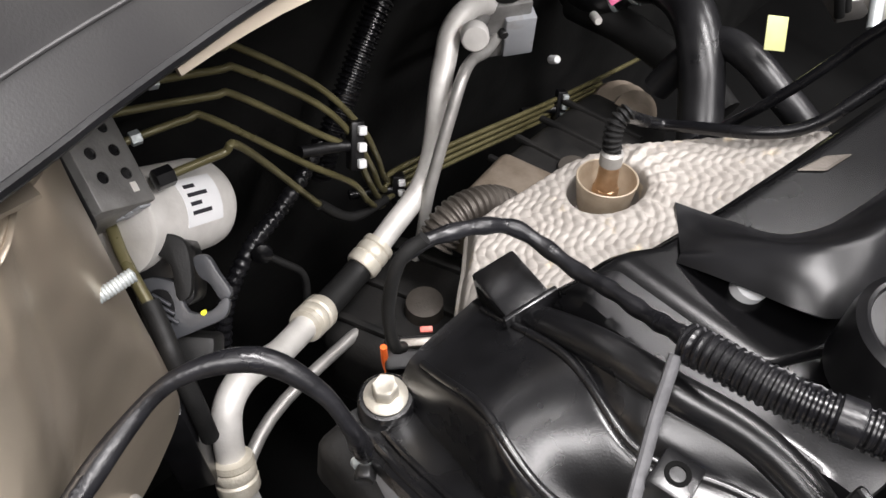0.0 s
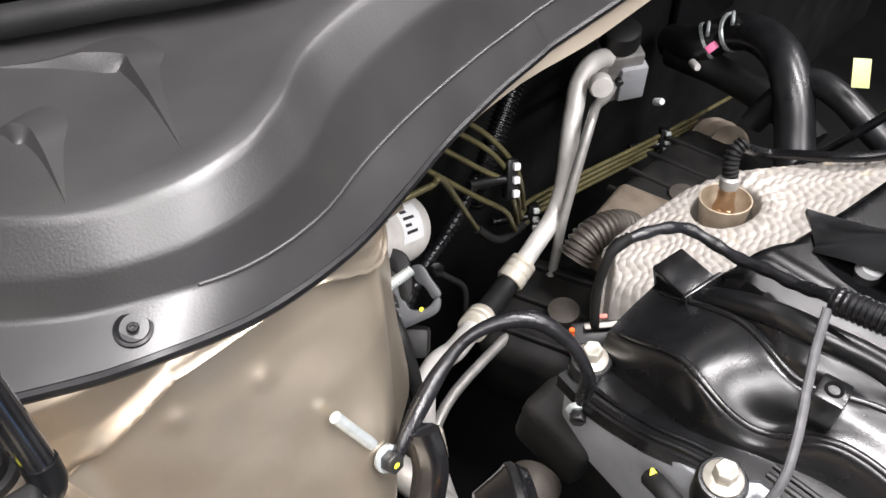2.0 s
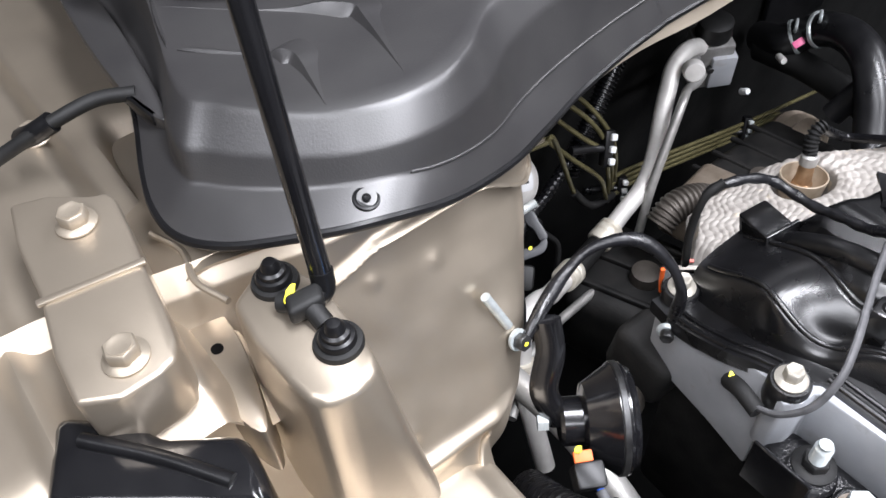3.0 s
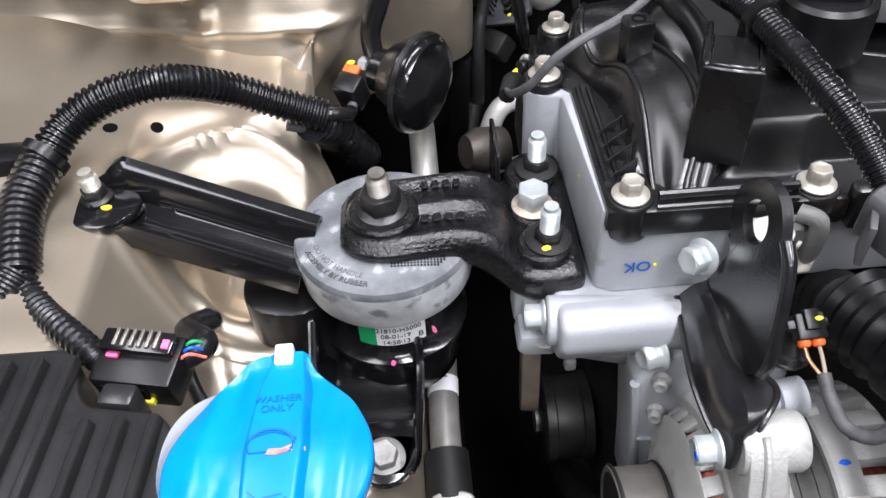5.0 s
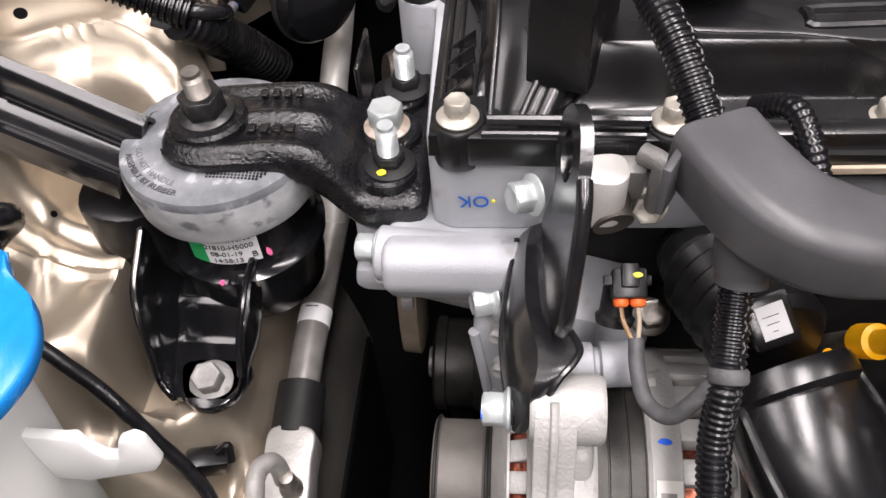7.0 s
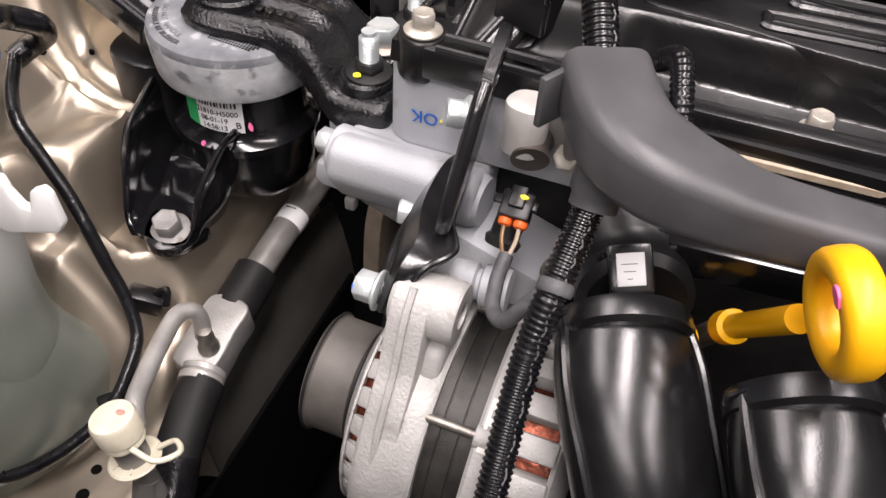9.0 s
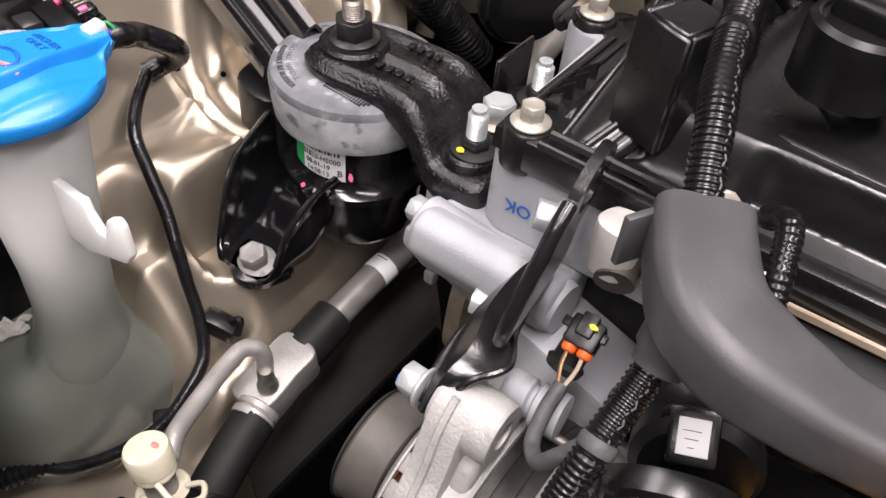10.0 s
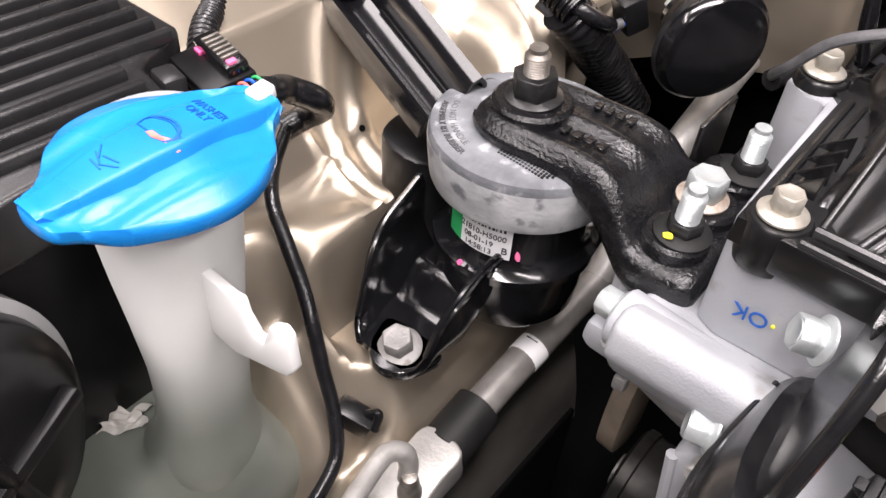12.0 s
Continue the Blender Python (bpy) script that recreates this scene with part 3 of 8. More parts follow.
# open hood leaning over the bay, black insulation inside and painted skin outside
def hood_sheet(lift):
    def fn(u, v):
        x = -0.62 + 1.75 * u
        side = abs(2 * u - 1)
        return Vector((x, 0.64 - 0.300 * v + 0.954 * lift, 1.105 + 0.930 * v - 0.02 * side ** 4 + 0.300 * lift))
    return fn


hood = tagged(root("hood", (0.25, 0.62, 1.1), "", ""), "open champagne hood with grey lining underneath", "hood", "", "structure")
part("insulation", sheet(hood_sheet(0.0), 30, 20, 0.006), FELT, hood, "grey felt lining")
part("skin", sheet(hood_sheet(0.020), 30, 20, 0.006), BEIGE, hood)

# ---- rear corner: cowl, hood strut, fender brackets ----
def cowl_cover():
    ob = root("cowl_cover", (0.0, 0.30, 1.03), "grained black plastic windscreen cowl cover with raised panel", "cowl cover")
    rows = [
        [(-0.084, .60, 1.035), (-.099, .42, 1.035), (-.127, .325, 1.032), (-.121, .284, 1.034), (-.085, .257, 1.036), (-.054, .2455, 1.034), (-.021, .247, 1.022), (.020, .256, 1.011), (.058, .270, 1.004), (.100, .284, 1.0), (.165, .294, 1.0), (.26, .296, 1.0), (.95, .30, 1.0)],
        [(-.072, .60, 1.041), (-.086, .42, 1.041), (-.110, .330, 1.040), (-.104, .305, 1.040), (-.075, .274, 1.042), (-.046, .258, 1.041), (-.018, .255, 1.034), (.014, .262, 1.027), (.048, .278, 1.021), (.093, .291, 1.018), (.16, .301, 1.016), (.26, .303, 1.016), (.95, .307, 1.016)],
        [(-.062, .60, 1.057), (-.079, .42, 1.056), (-.107, .333, 1.053), (-.099, .310, 1.052), (-.070, .278, 1.053), (-.042, .262, 1.053), (-.012, .259, 1.051), (.018, .269, 1.049), (.050, .289, 1.048), (.095, .302, 1.047), (.16, .310, 1.046), (.26, .312, 1.046), (.95, .316, 1.046)],
        [(-.056, .60, 1.068), (-.073, .43, 1.068), (-.0945, .345, 1.066), (-.0870, .321, 1.066), (-.0600, .287, 1.066), (-.0340, .2725, 1.066), (-.0060, .2705, 1.066), (.0180, .2810, 1.065), (.0450, .3000, 1.064), (.088, .313, 1.063), (.153, .321, 1.062), (.26, .323, 1.062), (.95, .327, 1.062)],
        [(-.050, .61, 1.070), (-.06, .48, 1.070), (-.072, .42, 1.069), (-.06, .40, 1.069), (-.04, .38, 1.069), (-.02, .37, 1.068), (.0, .37, 1.068), (.025, .37, 1.067), (.05, .38, 1.067), (.09, .39, 1.067), (.155, .40, 1.066), (.26, .40, 1.066), (.95, .40, 1.066)],
        [(-.05, .63, 1.075), (-.05, .62, 1.075), (-.05, .62, 1.075), (-.045, .62, 1.075), (-.03, .62, 1.075), (-.01, .62, 1.075), (.01, .62, 1.075), (.03, .62, 1.075), (.06, .62, 1.075), (.1, .62, 1.075), (.16, .62, 1.075), (.26, .62, 1.075), (.95, .62, 1.075)]]
    lines = [spline(r, 9) for r in rows]
    sub = []
    for a, b, k in zip(lines, lines[1:], (6, 6, 6, 6, 6)):
        for s in range(k):
            t = (0.0, 0.10, 0.30, 0.55, 0.80, 0.92)[s]
            sub.append([p.lerp(q, t) for p, q in zip(a, b)])
    sub.append(lines[-1])
    # soften the ridges by averaging across the rows
    soft = [sub[0]] + [[(sub[i - 1][j] + sub[i][j] * 7 + sub[i + 1][j]) / 9 for j in range(len(sub[0]))] for i in range(1, len(sub) - 1)] + [sub[-1]]
    nv, nu = len(soft) - 1, len(soft[0]) - 1
    part("moulded_cover", sheet(lambda u, v: soft[round(v * nv)][round(u * nu)], nu, nv, 0.0025), COWL, ob, sharp=55)
    part("edge_lip", tube([p + V(0, 0, -0.0016) for p in lines[0][::3]], 0.0022, 8, 3), BLACKPL, ob)
    def deck(p):
        return 1.0655 + 0.0022 * sst(.30, .37, p.y)

    def crease(pts, wide, corner):
        """A raised fold: a short slope towards the front, a long one behind."""
        line = spline(pts, 8)
        n = len(line) - 1

        def fn(u, v):
            k = round(u * n)
            t = (line[min(k + 1, n)] - line[max(k - 1, 0)]).normalized()
            side = V(t.y, -t.x, 0) if V(t.y, -t.x, 0).dot(V(-1, -.6, 0)) > 0 else V(-t.y, t.x, 0)
            w = wide * (0.16 + 0.84 * bell(u, corner, 0.10) if u < corner else 1.04 - (u - corner) / (1 - corner)) * sst(-0.02, 0.06, u)
            if v <= 0.4:
                return Vector((line[k] + side * w * (0.4 - v) / 0.4).to_tuple()[:2] + (deck(line[k]) + 0.0046 * v / 0.4 * min(1, w / wide * 1.6),))
            s2 = (v - 0.4) / 0.6
            return Vector((line[k] - side * w * 2.6 * s2).to_tuple()[:2] + (deck(line[k]) + 0.0046 * (1 - s2) * min(1, w / wide * 1.6),))
        return sheet(fn, n, 10, 0.0008)

    for pts, corner in (([(-.0830, .364), (-.061, .339), (-.0485, .3255), (-.0480, .314), (-.0545, .284)], 0.50),
                        ([(-.0770, .405), (-.0440, .368), (-.0105, .3390), (-.0085, .3240), (-.0190, .274)], 0.50)):
        part("raised_crease", crease([(x, y, 1.0665) for x, y in pts], 0.0070, corner), COWL, ob)
    part("edge_bead", tube([p + V(0, 0, 0.0006) for p in lines[1][48::3]], 0.0007, 8, 3), COWL, ob)
    # recessed push clip
    m = frame_z((-0.0595, 0.2560, 1.0385), (0.05, -0.30, 1)) @ Matrix.Scale(0.74, 4)
    part("clip_dish", lathe([(0.0080, -0.001), (0.0078, 0.0014), (0.0066, 0.0018), (0.0056, 0.0006), (0.0054, 0.0004), (0, 0.0004)], m), BLACKPL, ob, "black plastic push clip")
    part("clip_pin", lathe([(0.0026, 0), (0.0026, 0.0024), (0.0020, 0.003), (0.0011, 0.003), (0.0010, 0.0018), (0, 0.0018)], m, 18), GLOSSBLK, ob)
    # rubber seal and the paler air box lid behind
    part("rubber_seal", tube([(-.090, .475, 1.073), (-.076, .440, 1.074), (-.066, .412, 1.075), (-.044, .386, 1.076), (-.003, .360, 1.077), (.053, .333, 1.076), (.12, .332, 1.074), (.3, .335, 1.074)], 0.0062, 10, 8), RUBBLK, ob, "black rubber seal strip")
    part("seal_bead", tube([(-.086, .478, 1.080), (-.071, .446, 1.081), (-.061, .418, 1.082), (-.040, .393, 1.083), (.001, .367, 1.084), (.056, .341, 1.083), (.12, .340, 1.08), (.3, .343, 1.08)], 0.0026, 8, 8), GLOSSBLK, ob)
    for k in range(3):
        part("seal_clip", box(0.010, 0.004, 0.003, pose(-0.078 + 0.006 * k, 0.450 - 0.012 * k, 1.080, 10, 0, -55), 0.0008), STEELDK, ob, "folded black seal end")
    part("side_tab", prism(smooth_outline([(-.100, .355), (-.108, .375), (-.106, .44), (-.096, .52), (-.084, .52), (-.088, .44)]), 1.036, 1.046, None, 0.0015), COWL, ob)
    part("edge_hook", box(0.004, 0.028, 0.006, pose(-0.1065, 0.372, 1.040, 0, 0, 8), 0.001), BLACKPL, ob)
    return ob


cowl_cover()


def air_lid(u, v):
    x = -0.06 + 0.5 * u
    e = lerp_table([(-.06, .44), (-.04, .402), (0, .376), (.053, .350), (.12, .347), (.5, .35)], x)
    return Vector((x, e + 0.2 * v, 1.080 + 0.012 * sst(0, 0.12, v)))


solo("windscreen_trim", sheet(air_lid, 50, 20, 0.003), TRIMGREY, "smooth trim behind the rubber seal, reflection painted in pale grey", "trim")


def hood_strut():
    ob = root("hood_strut", (-0.100, 0.224, 1.030), "black gas strut that holds the hood open", "gas strut")
    a, d = V(-0.0985, 0.2255, 1.043), V(0.075, 0.235, 0.97).normalized()
    part("rod", tube([a, a + d * 0.055, a + d * 0.11, a + d * 0.30, a + d * 0.75], 0.0042, 18, 4), GLOSSBLK, ob)
    part("rod_end", tube([V(-0.1120, 0.2240, 1.0400), V(-0.1045, 0.2245, 1.0415), V(-0.0995, 0.2250, 1.0425), V(-0.0978, 0.2270, 1.0500)], 0.0046, 14, 6), BLACKPL, ob)
    clamp = bmesh.new()
    prism([(-0.0085, -0.0035), (0.0055, -0.0050), (0.0085, 0.0035), (-0.0055, 0.0055)], 0, 0.0085, pose(-0.1085, 0.2220, 1.0400, 0, 0, 0), 0.0022, 3, clamp)
    tube([V(-0.1150, 0.2300, 1.0425), V(-0.1085, 0.2215, 1.0440), V(-0.1070, 0.2130, 1.0400)], 0.0040, 12, 6, clamp)
    part("clamp", clamp, RUBBLK, ob)
    dab(ob, (-0.1115, 0.2268, 1.0478), (-0.25, -0.2, 1), 0.0085, 0.0034, YELMARK, "yellow paint stripe", 3, side=(0.8, 0.55, 0))
    return ob


hood_strut()


def strut_bracket():
    o = smooth_outline([(-.1066, .2500), (-.1285, .2450), (-.1295, .2034), (-.1245, .1852), (-.1035, .1845), (-.0985, .2030), (-.0980, .2350)], 2)
    bm = prism(o, 0.925, 1.0385, None, 0.0042, 3)
    for v in bm.verts:                                    # the walls flare towards the foot
        k = sst(1.036, 0.93, v.co.z)
        v.co.x += (-.004 if v.co.x < -.114 else .014) * k
        v.co.y -= .006 * k * (1 if v.co.y < .2 else 0)
    ob = solo("strut_bracket", bm, BEIGE, "champagne painted box bracket under the hood strut", "bracket")
    for k, (wx, wz) in enumerate(((-.1150, .965), (-.1120, .990), (-.1170, 1.012))):
        part("spot_weld", lathe([(0, 0), (0.0028, 0), (0.0024, 0.0006), (0.0012, 0.0003), (0, 0.0003)], frame_z((wx, .1848 - .006 * sst(1.036, 0.93, wz), wz), (0, -1, 0.05)), 16), BEIGE, ob)
    return ob


strut_bracket()
for kx, ky, kz in ((-0.1105, 0.2425, 1.0385), (-0.1075, 0.2035, 1.0385)):
    if "boot" not in BOLTS:
        ob = root("rubber_boot_nut", (0, 0, 0), "black stepped cap nut with washer on the strut bracket", "nut", "hood strut nuts")
        part("washer", lathe([(0.0092, -0.001), (0.0094, 0.0006), (0.0088, 0.0022), (0.0070, 0.0026)]), RUBBLK, ob)
        part("stepped_cap", lathe([(0.0070, 0.001), (0.0070, 0.0042), (0.0064, 0.0052), (0.0052, 0.0056), (0.0050, 0.0076), (0.0038, 0.0083), (0.0035, 0.0105), (0.0024, 0.0122), (0, 0.0126)]), BLACKPL, ob)
        BOLTS["boot"] = ob
        ob.matrix_basis = pose(kx, ky, kz)
    else:
        copy_thing(BOLTS["boot"], pose(kx, ky, kz, 0, 0, 25))


def rail_plate():
    o = smooth_outline([(-.1760, .3500), (-.1465, .3320), (-.1395, .3240), (-.1460, .2800), (-.1515, .2410), (-.1618, .2306), (-.1900, .2380), (-.1830, .2929)], 2)
    bm = prism(o, 1.012, 1.0425, None, 0.0022, 3)
    prism([(-.1850, .2905), (-.1440, .2835), (-.1446, .2800), (-.1853, .2870)], 1.0420, 1.0438, None, 0.0008, 2, bm)
    return solo("hinge_plate", bm, BEIGE, "champagne painted hinge reinforcement plate on the fender rail", "bracket")


rail_plate()
bolt("painted", (-0.1575, 0.319, 1.0425), label="body coloured flange bolt on the hinge plate", hmat=BEIGE_BOLT, af=0.011, flange=0.0085, head=0.006)
bolt("painted", (-0.1685, 0.244, 1.0425), turn=20)
bolt("painted", (-0.150, 0.430, 1.012), turn=11)
stiffener = solo("rail_stiffener", prism(smooth_outline([(-.139, .322), (-.130, .300), (-.127, .268), (-.133, .235), (-.141, .215), (-.147, .235), (-.143, .28)], 4), 0.965, 0.998, None, 0.003, 2), BEIGE, "champagne pressed stiffener between rail and strut bracket", "bracket")
solo("gap_seam", tube([(-.134, .318, 1.0205), (-.128, .300, 1.0205), (-.131, .280, 1.0205), (-.1255, .262, 1.0205)], 0.0016, 8, 8), BEIGE, "wavy sealant bead along the rail seam", "sealant")
solo("washer_hose", tube([(-.175, .40, 1.030), (-.152, .392, 1.040), (-.141, .389, 1.044), (-.121, .388, 1.046), (-.104, .381, 1.045)], 0.0036, 12, 8), RUBBLK, "black washer hose entering the cowl edge", "hose")
solo("hose_elbow", tube([(-.156, .405, 1.032), (-.151, .394, 1.039), (-.142, .3895, 1.0438)], 0.0052, 12, 8), BLACKPL, "black plastic hose elbow", "hose fitting")
# black disc laid on top paints the hole's dark depth
part("round_hole", lathe([(0.0027, -0.001), (0.0027, 0.0005), (0, 0.0005)], pose(-.1375, .262, .998), 20), VOID, stiffener, "round hole, its depth painted black")

# ---- firewall corner: brake lines, ABS unit, air conditioning pipe, hoses ----
def brake_lines():
    L = [[(.10, .452, .888), (.155, .450, .878), (.205, .441, .866), (.216, .439, .862), (.257, .425, .818), (.277, .410, .781), (.292, .412, .740), (.312, .425, .690), (.338, .430, .685), (.524, .420, .647), (.669, .410, .627)],
         [(.08, .447, .886), (.131, .445, .875), (.198, .436, .857), (.212, .434, .851), (.252, .420, .809), (.269, .408, .778), (.285, .410, .735), (.308, .425, .681), (.338, .431, .676), (.524, .421, .639), (.60, .420, .622)],
         [(.08, .442, .876), (.125, .440, .865), (.188, .431, .847), (.203, .429, .840), (.245, .415, .792), (.266, .405, .768), (.280, .408, .725), (.306, .425, .673), (.338, .432, .667), (.524, .422, .631), (.60, .421, .615)],
         [(.133, .435, .845), (.170, .431, .841), (.184, .429, .834), (.230, .410, .778), (.263, .405, .738), (.278, .408, .705), (.305, .425, .664), (.338, .433, .658), (.524, .423, .623), (.60, .422, .607)],
         [(.1259, .3777, .8657), (.1600, .3765, .8600), (.1740, .3790, .8525), (.237, .412, .731), (.256, .412, .703), (.272, .413, .690), (.305, .420, .676), (.320, .424, .668)]]
    for k, pts in enumerate(L):
        ob = root("brake_line", pts[0], "olive coated bent metal brake line", "brake line", "brake lines")
        part("pipe", tube(pts, 0.0023, 10, 6), OLIVE, ob)
        if k in (1, 3):
            p, q = Vector(pts[1 if k == 1 else 0]), Vector(pts[2 if k == 1 else 1])
            s = p.lerp(q, 0.42 if k == 1 else 0.12)
            part("pipe_nut", lathe([(0.0030, 0), (0.0042, 0.0006), (0.0042, 0.006), (0.003, 0.0066)], frame_z(s, q - p), 6), ZINC, ob, "bright union nut")
        if k == 4:
            part("sleeve", tube([pts[3], pts[4], pts[5], pts[6]], 0.0040, 10, 6), RUBBLK, ob, "black rubber sleeve")
            part("pipe_nut", lathe([(0.0035, 0), (0.0055, 0.0008), (0.0055, 0.010), (0.003, 0.011)], frame_z((.1225, .3778, .8664), (.034, -.001, -.006)), 6), BLACKPL, ob)


brake_lines()


def line_clip(p, d, up, n, w, label):
    ob = root("line_clip", p, label, "clip", "brake line clips")
    m = frame_z(p, d, up)
    part("clip_body", box(w, 0.010, 0.010, m @ pose(0, 0, -0.005), 0.0015), BLACKPL, ob)
    for i in range(n):
        part("clip_finger", box(w / n * 0.55, 0.006, 0.005, m @ pose((i + 0.5 - n / 2) * w / n, -0.002, 0.004), 0.0012), ZINC if n == 4 else LABELW, ob, "pale plastic retaining finger")
    part("clip_stem", tube([m @ V(0, 0.004, 0), m @ V(0, 0.016, 0), m @ V(0, 0.04, 0.004)], 0.004, 10, 4), BLACKPL, ob)
    return ob


line_clip((.267, .4035, .774), (-.2, -.85, .4), (.35, .25, .9), 3, 0.034, "black line clip with white fingers on the brake lines")
line_clip((.322, .424, .672), (-.5, -.8, .3), (.25, .2, .95), 3, 0.028, "black brake line clip beside the pipe")
line_clip((.526, .416, .636), (-.5, -.8, .3), (.25, .2, .95), 4, 0.038, "black brake line clip with pale fingers")
solo("clip_stud", lathe([(0.004, 0), (0.004, 0.012), (0.003, 0.014), (0, 0.014)], frame_z((.520, .43, .690), (-.3, -.6, .5)), 14), LABELW, "white plastic firewall stud", "stud")


def abs_unit():
    ob = root("abs_unit", (0.12, 0.40, 0.76), "ABS hydraulic unit with pale cylindrical motor", "ABS unit")
    ax = V(.62, .22, -.46).normalized()
    c = V(.112, .3925, .834)
    m = frame_z(c, ax, (0, 0, 1))
    part("motor", lathe([(0.024, -0.018), (0.0262, -0.017), (0.0262, 0.048), (0.0256, 0.052), (0.0235, 0.0555), (0.018, 0.0572), (0, 0.0578)], m, 40), PIPEWHT, ob, "pale grey painted motor can")
    mlab = part("motor_label", sheet(lambda u, v: m @ V(0.0266 * math.cos(0.45 + 1.0 * u), 0.0266 * math.sin(0.45 + 1.0 * u), 0.008 + 0.030 * v), 12, 4, 0.0003), LABELW, ob, "white sticker with print")
    for k in range(4):
        part("label_print", sheet(lambda u, v: m @ V(0.0269 * math.cos(0.6 + 0.18 * k + 0.08 * u), 0.0269 * math.sin(0.6 + 0.18 * k + 0.08 * u), 0.012 + (0.016 if k % 2 else 0.009) * v), 4, 4, 0.0002), INK, mlab)
    mb = m @ pose(0, 0, 0, 0, 0, 45) @ pose(.007, -.0229, -.0550)
    part("valve_block", box(0.054, 0.0466, 0.036, mb, 0.0012), ALUDIRTY, ob, "machined aluminium valve block")
    for i in range(6):
        part("drilling_plug", lathe([(0.0030, 0), (0.0030, 0.0006), (0.0022, 0.0008), (0.0018, 0.0002), (0, 0.0002)], mb @ pose(0.0272, -0.016 + 0.012 * (i % 3), 0.010 + 0.015 * (i // 3), 0, 90, 0), 14), STEELDK if i % 2 else BLACKPL, ob)
    for i in range(3):
        part("port_rib", box(0.0050, 0.0016, 0.008, mb @ pose(0.020 - 0.006 * i, 0.0236, 0.028), 0.0005), ALU, ob)
    part("stamped_mark", box(0.0006, 0.0050, 0.0040, mb @ pose(0.0272, 0.0150, 0.024), 0.0002, 1), PALE, ob, "pale stamped mark")
    part("control_housing", box(0.056, 0.060, 0.034, mb @ pose(-0.002, 0, -0.036), 0.004, 3), BLACKPL, ob)
    # connector with its grey locking lever, facing the front of the bay
    mc = frame_z((.1003, .3572, .8189), (-.467, -.458, .756), (.682, -.731, -.021)) @ Matrix.Scale(1.09, 4)
    part("connector_shell", prism(smooth_outline([(-.0368, .0221), (-.0129, .0258), (.0055, .0239), (.0110, .0184), (.0147, .0000), (.0110, -.0074), (-.0037, -.0110), (-.0221, -.0147), (-.0331, -.0074), (-.0386, .0074)], 3), -0.022, 0.0, mc, 0.002, 2), BLACKPL, ob)
    part("connector_boot", prism(smooth_outline([(-.0060, .0270), (.0080, .0250), (.0130, .0180), (.0150, .0020), (.0120, -.0040), (.0080, -.0020), (.0050, .0120), (-.0030, .0180)], 3), 0.0005, 0.0060, mc, 0.0015, 2), RUBBLK, ob)
    lever = part("connector_lever", prism(smooth_outline([(-.0110, .0000), (-.0055, .0055), (.0055, .0046), (.0092, .0000), (.0138, -.0092), (.0239, -.0083), (.0294, -.0018), (.0322, -.0037), (.0304, -.0110), (.0202, -.0166), (.0037, -.0239), (-.0028, -.0221), (-.0083, -.0110)], 3), 0.0005, 0.0050, mc, 0.0012, 2), LEVERGREY, ob, "grey plastic locking lever")
    # black patch on the lever paints the dark of its opening
    part("lever_window", prism(smooth_outline([(-.0040, -.0010), (.0040, .0000), (.0075, -.0080), (.0060, -.0150), (-.0010, -.0140)], 3), 0.0048, 0.0054, mc, 0.0002, 1), BLACKPL, lever, "lever opening, its depth painted black")
    for i in range(3):
        part("lever_rib", box(0.0100, 0.0014, 0.0020, mc @ pose(.0015 + .0020 * i, -.0040 - .0040 * i, 0.0052, 0, 0, -28), 0.0004), LEVERGREY, lever)
    part("lever_arm", prism(smooth_outline([(.0138, .0156), (.0202, .0169), (.0258, .0092), (.0322, .0000), (.0276, -.0037), (.0221, .0037), (.0166, .0074)], 3), -0.004, 0.0020, mc, 0.0010, 2), LEVERGREY, ob, "grey plastic lever side")
    dab(ob, mc @ V(.0208, -.0092, .0052), (-.467, -.458, .756), 0.0036, 0.0030, YELMARK, "yellow paint dot", 5)
    part("mount_bolt", prism(ngon(0.006), 0, 0.008, mc @ pose(-.0150, -.0310, -0.004), 0.0006, 1), ALUDIRTY, ob)
    part("bolt_washer", lathe([(0, 0), (0.0085, 0), (0.0085, 0.0015), (0, 0.0015)], mc @ pose(-.0150, -.0310, -0.005), 24), STEELDK, ob)
    part("lower_plug", box(0.026, 0.018, 0.020, mc @ pose(.0120, -.0300, -0.020), 0.003), RUBBLK, ob)
    part("feed_line", tube([(.112, .455, .846), (.1075, .4351, .8484), (.1005, .3964, .8473), (.0932, .3716, .8395), (.0880, .3434, .8243)], 0.0032, 10, 8), OLIVE, ob, "olive brake feed line")
    part("feed_sleeve", tube([(.0894, .3482, .8274), (.0856, .3340, .8203), (.0826, .3241, .8126), (.0802, .3144, .7854), (.079, .311, .75)], 0.0052, 12, 8), RUBBLK, ob)
    part("support", box(0.020, 0.05, 0.09, pose(.075, .335, .70, 0, 0, -30), 0.003), BLACKPL, ob)
    return ob


abs_unit()


def tower_stud():
    ob = root("body_stud", (.058, .296, .905), "bare zinc threaded stud on the strut tower", "stud")
    prof, h = [(0.003, -0.01)], 0
    while h < 0.015:
        prof += [(0.0030, h), (0.0026, h + 0.0007)]
        h += 0.0014
    prof.append((0, h))
    part("threads", lathe(prof, frame_z((.062, .299, .911), (.95, -.1, .12)), 16), ZINC, ob)


tower_stud()


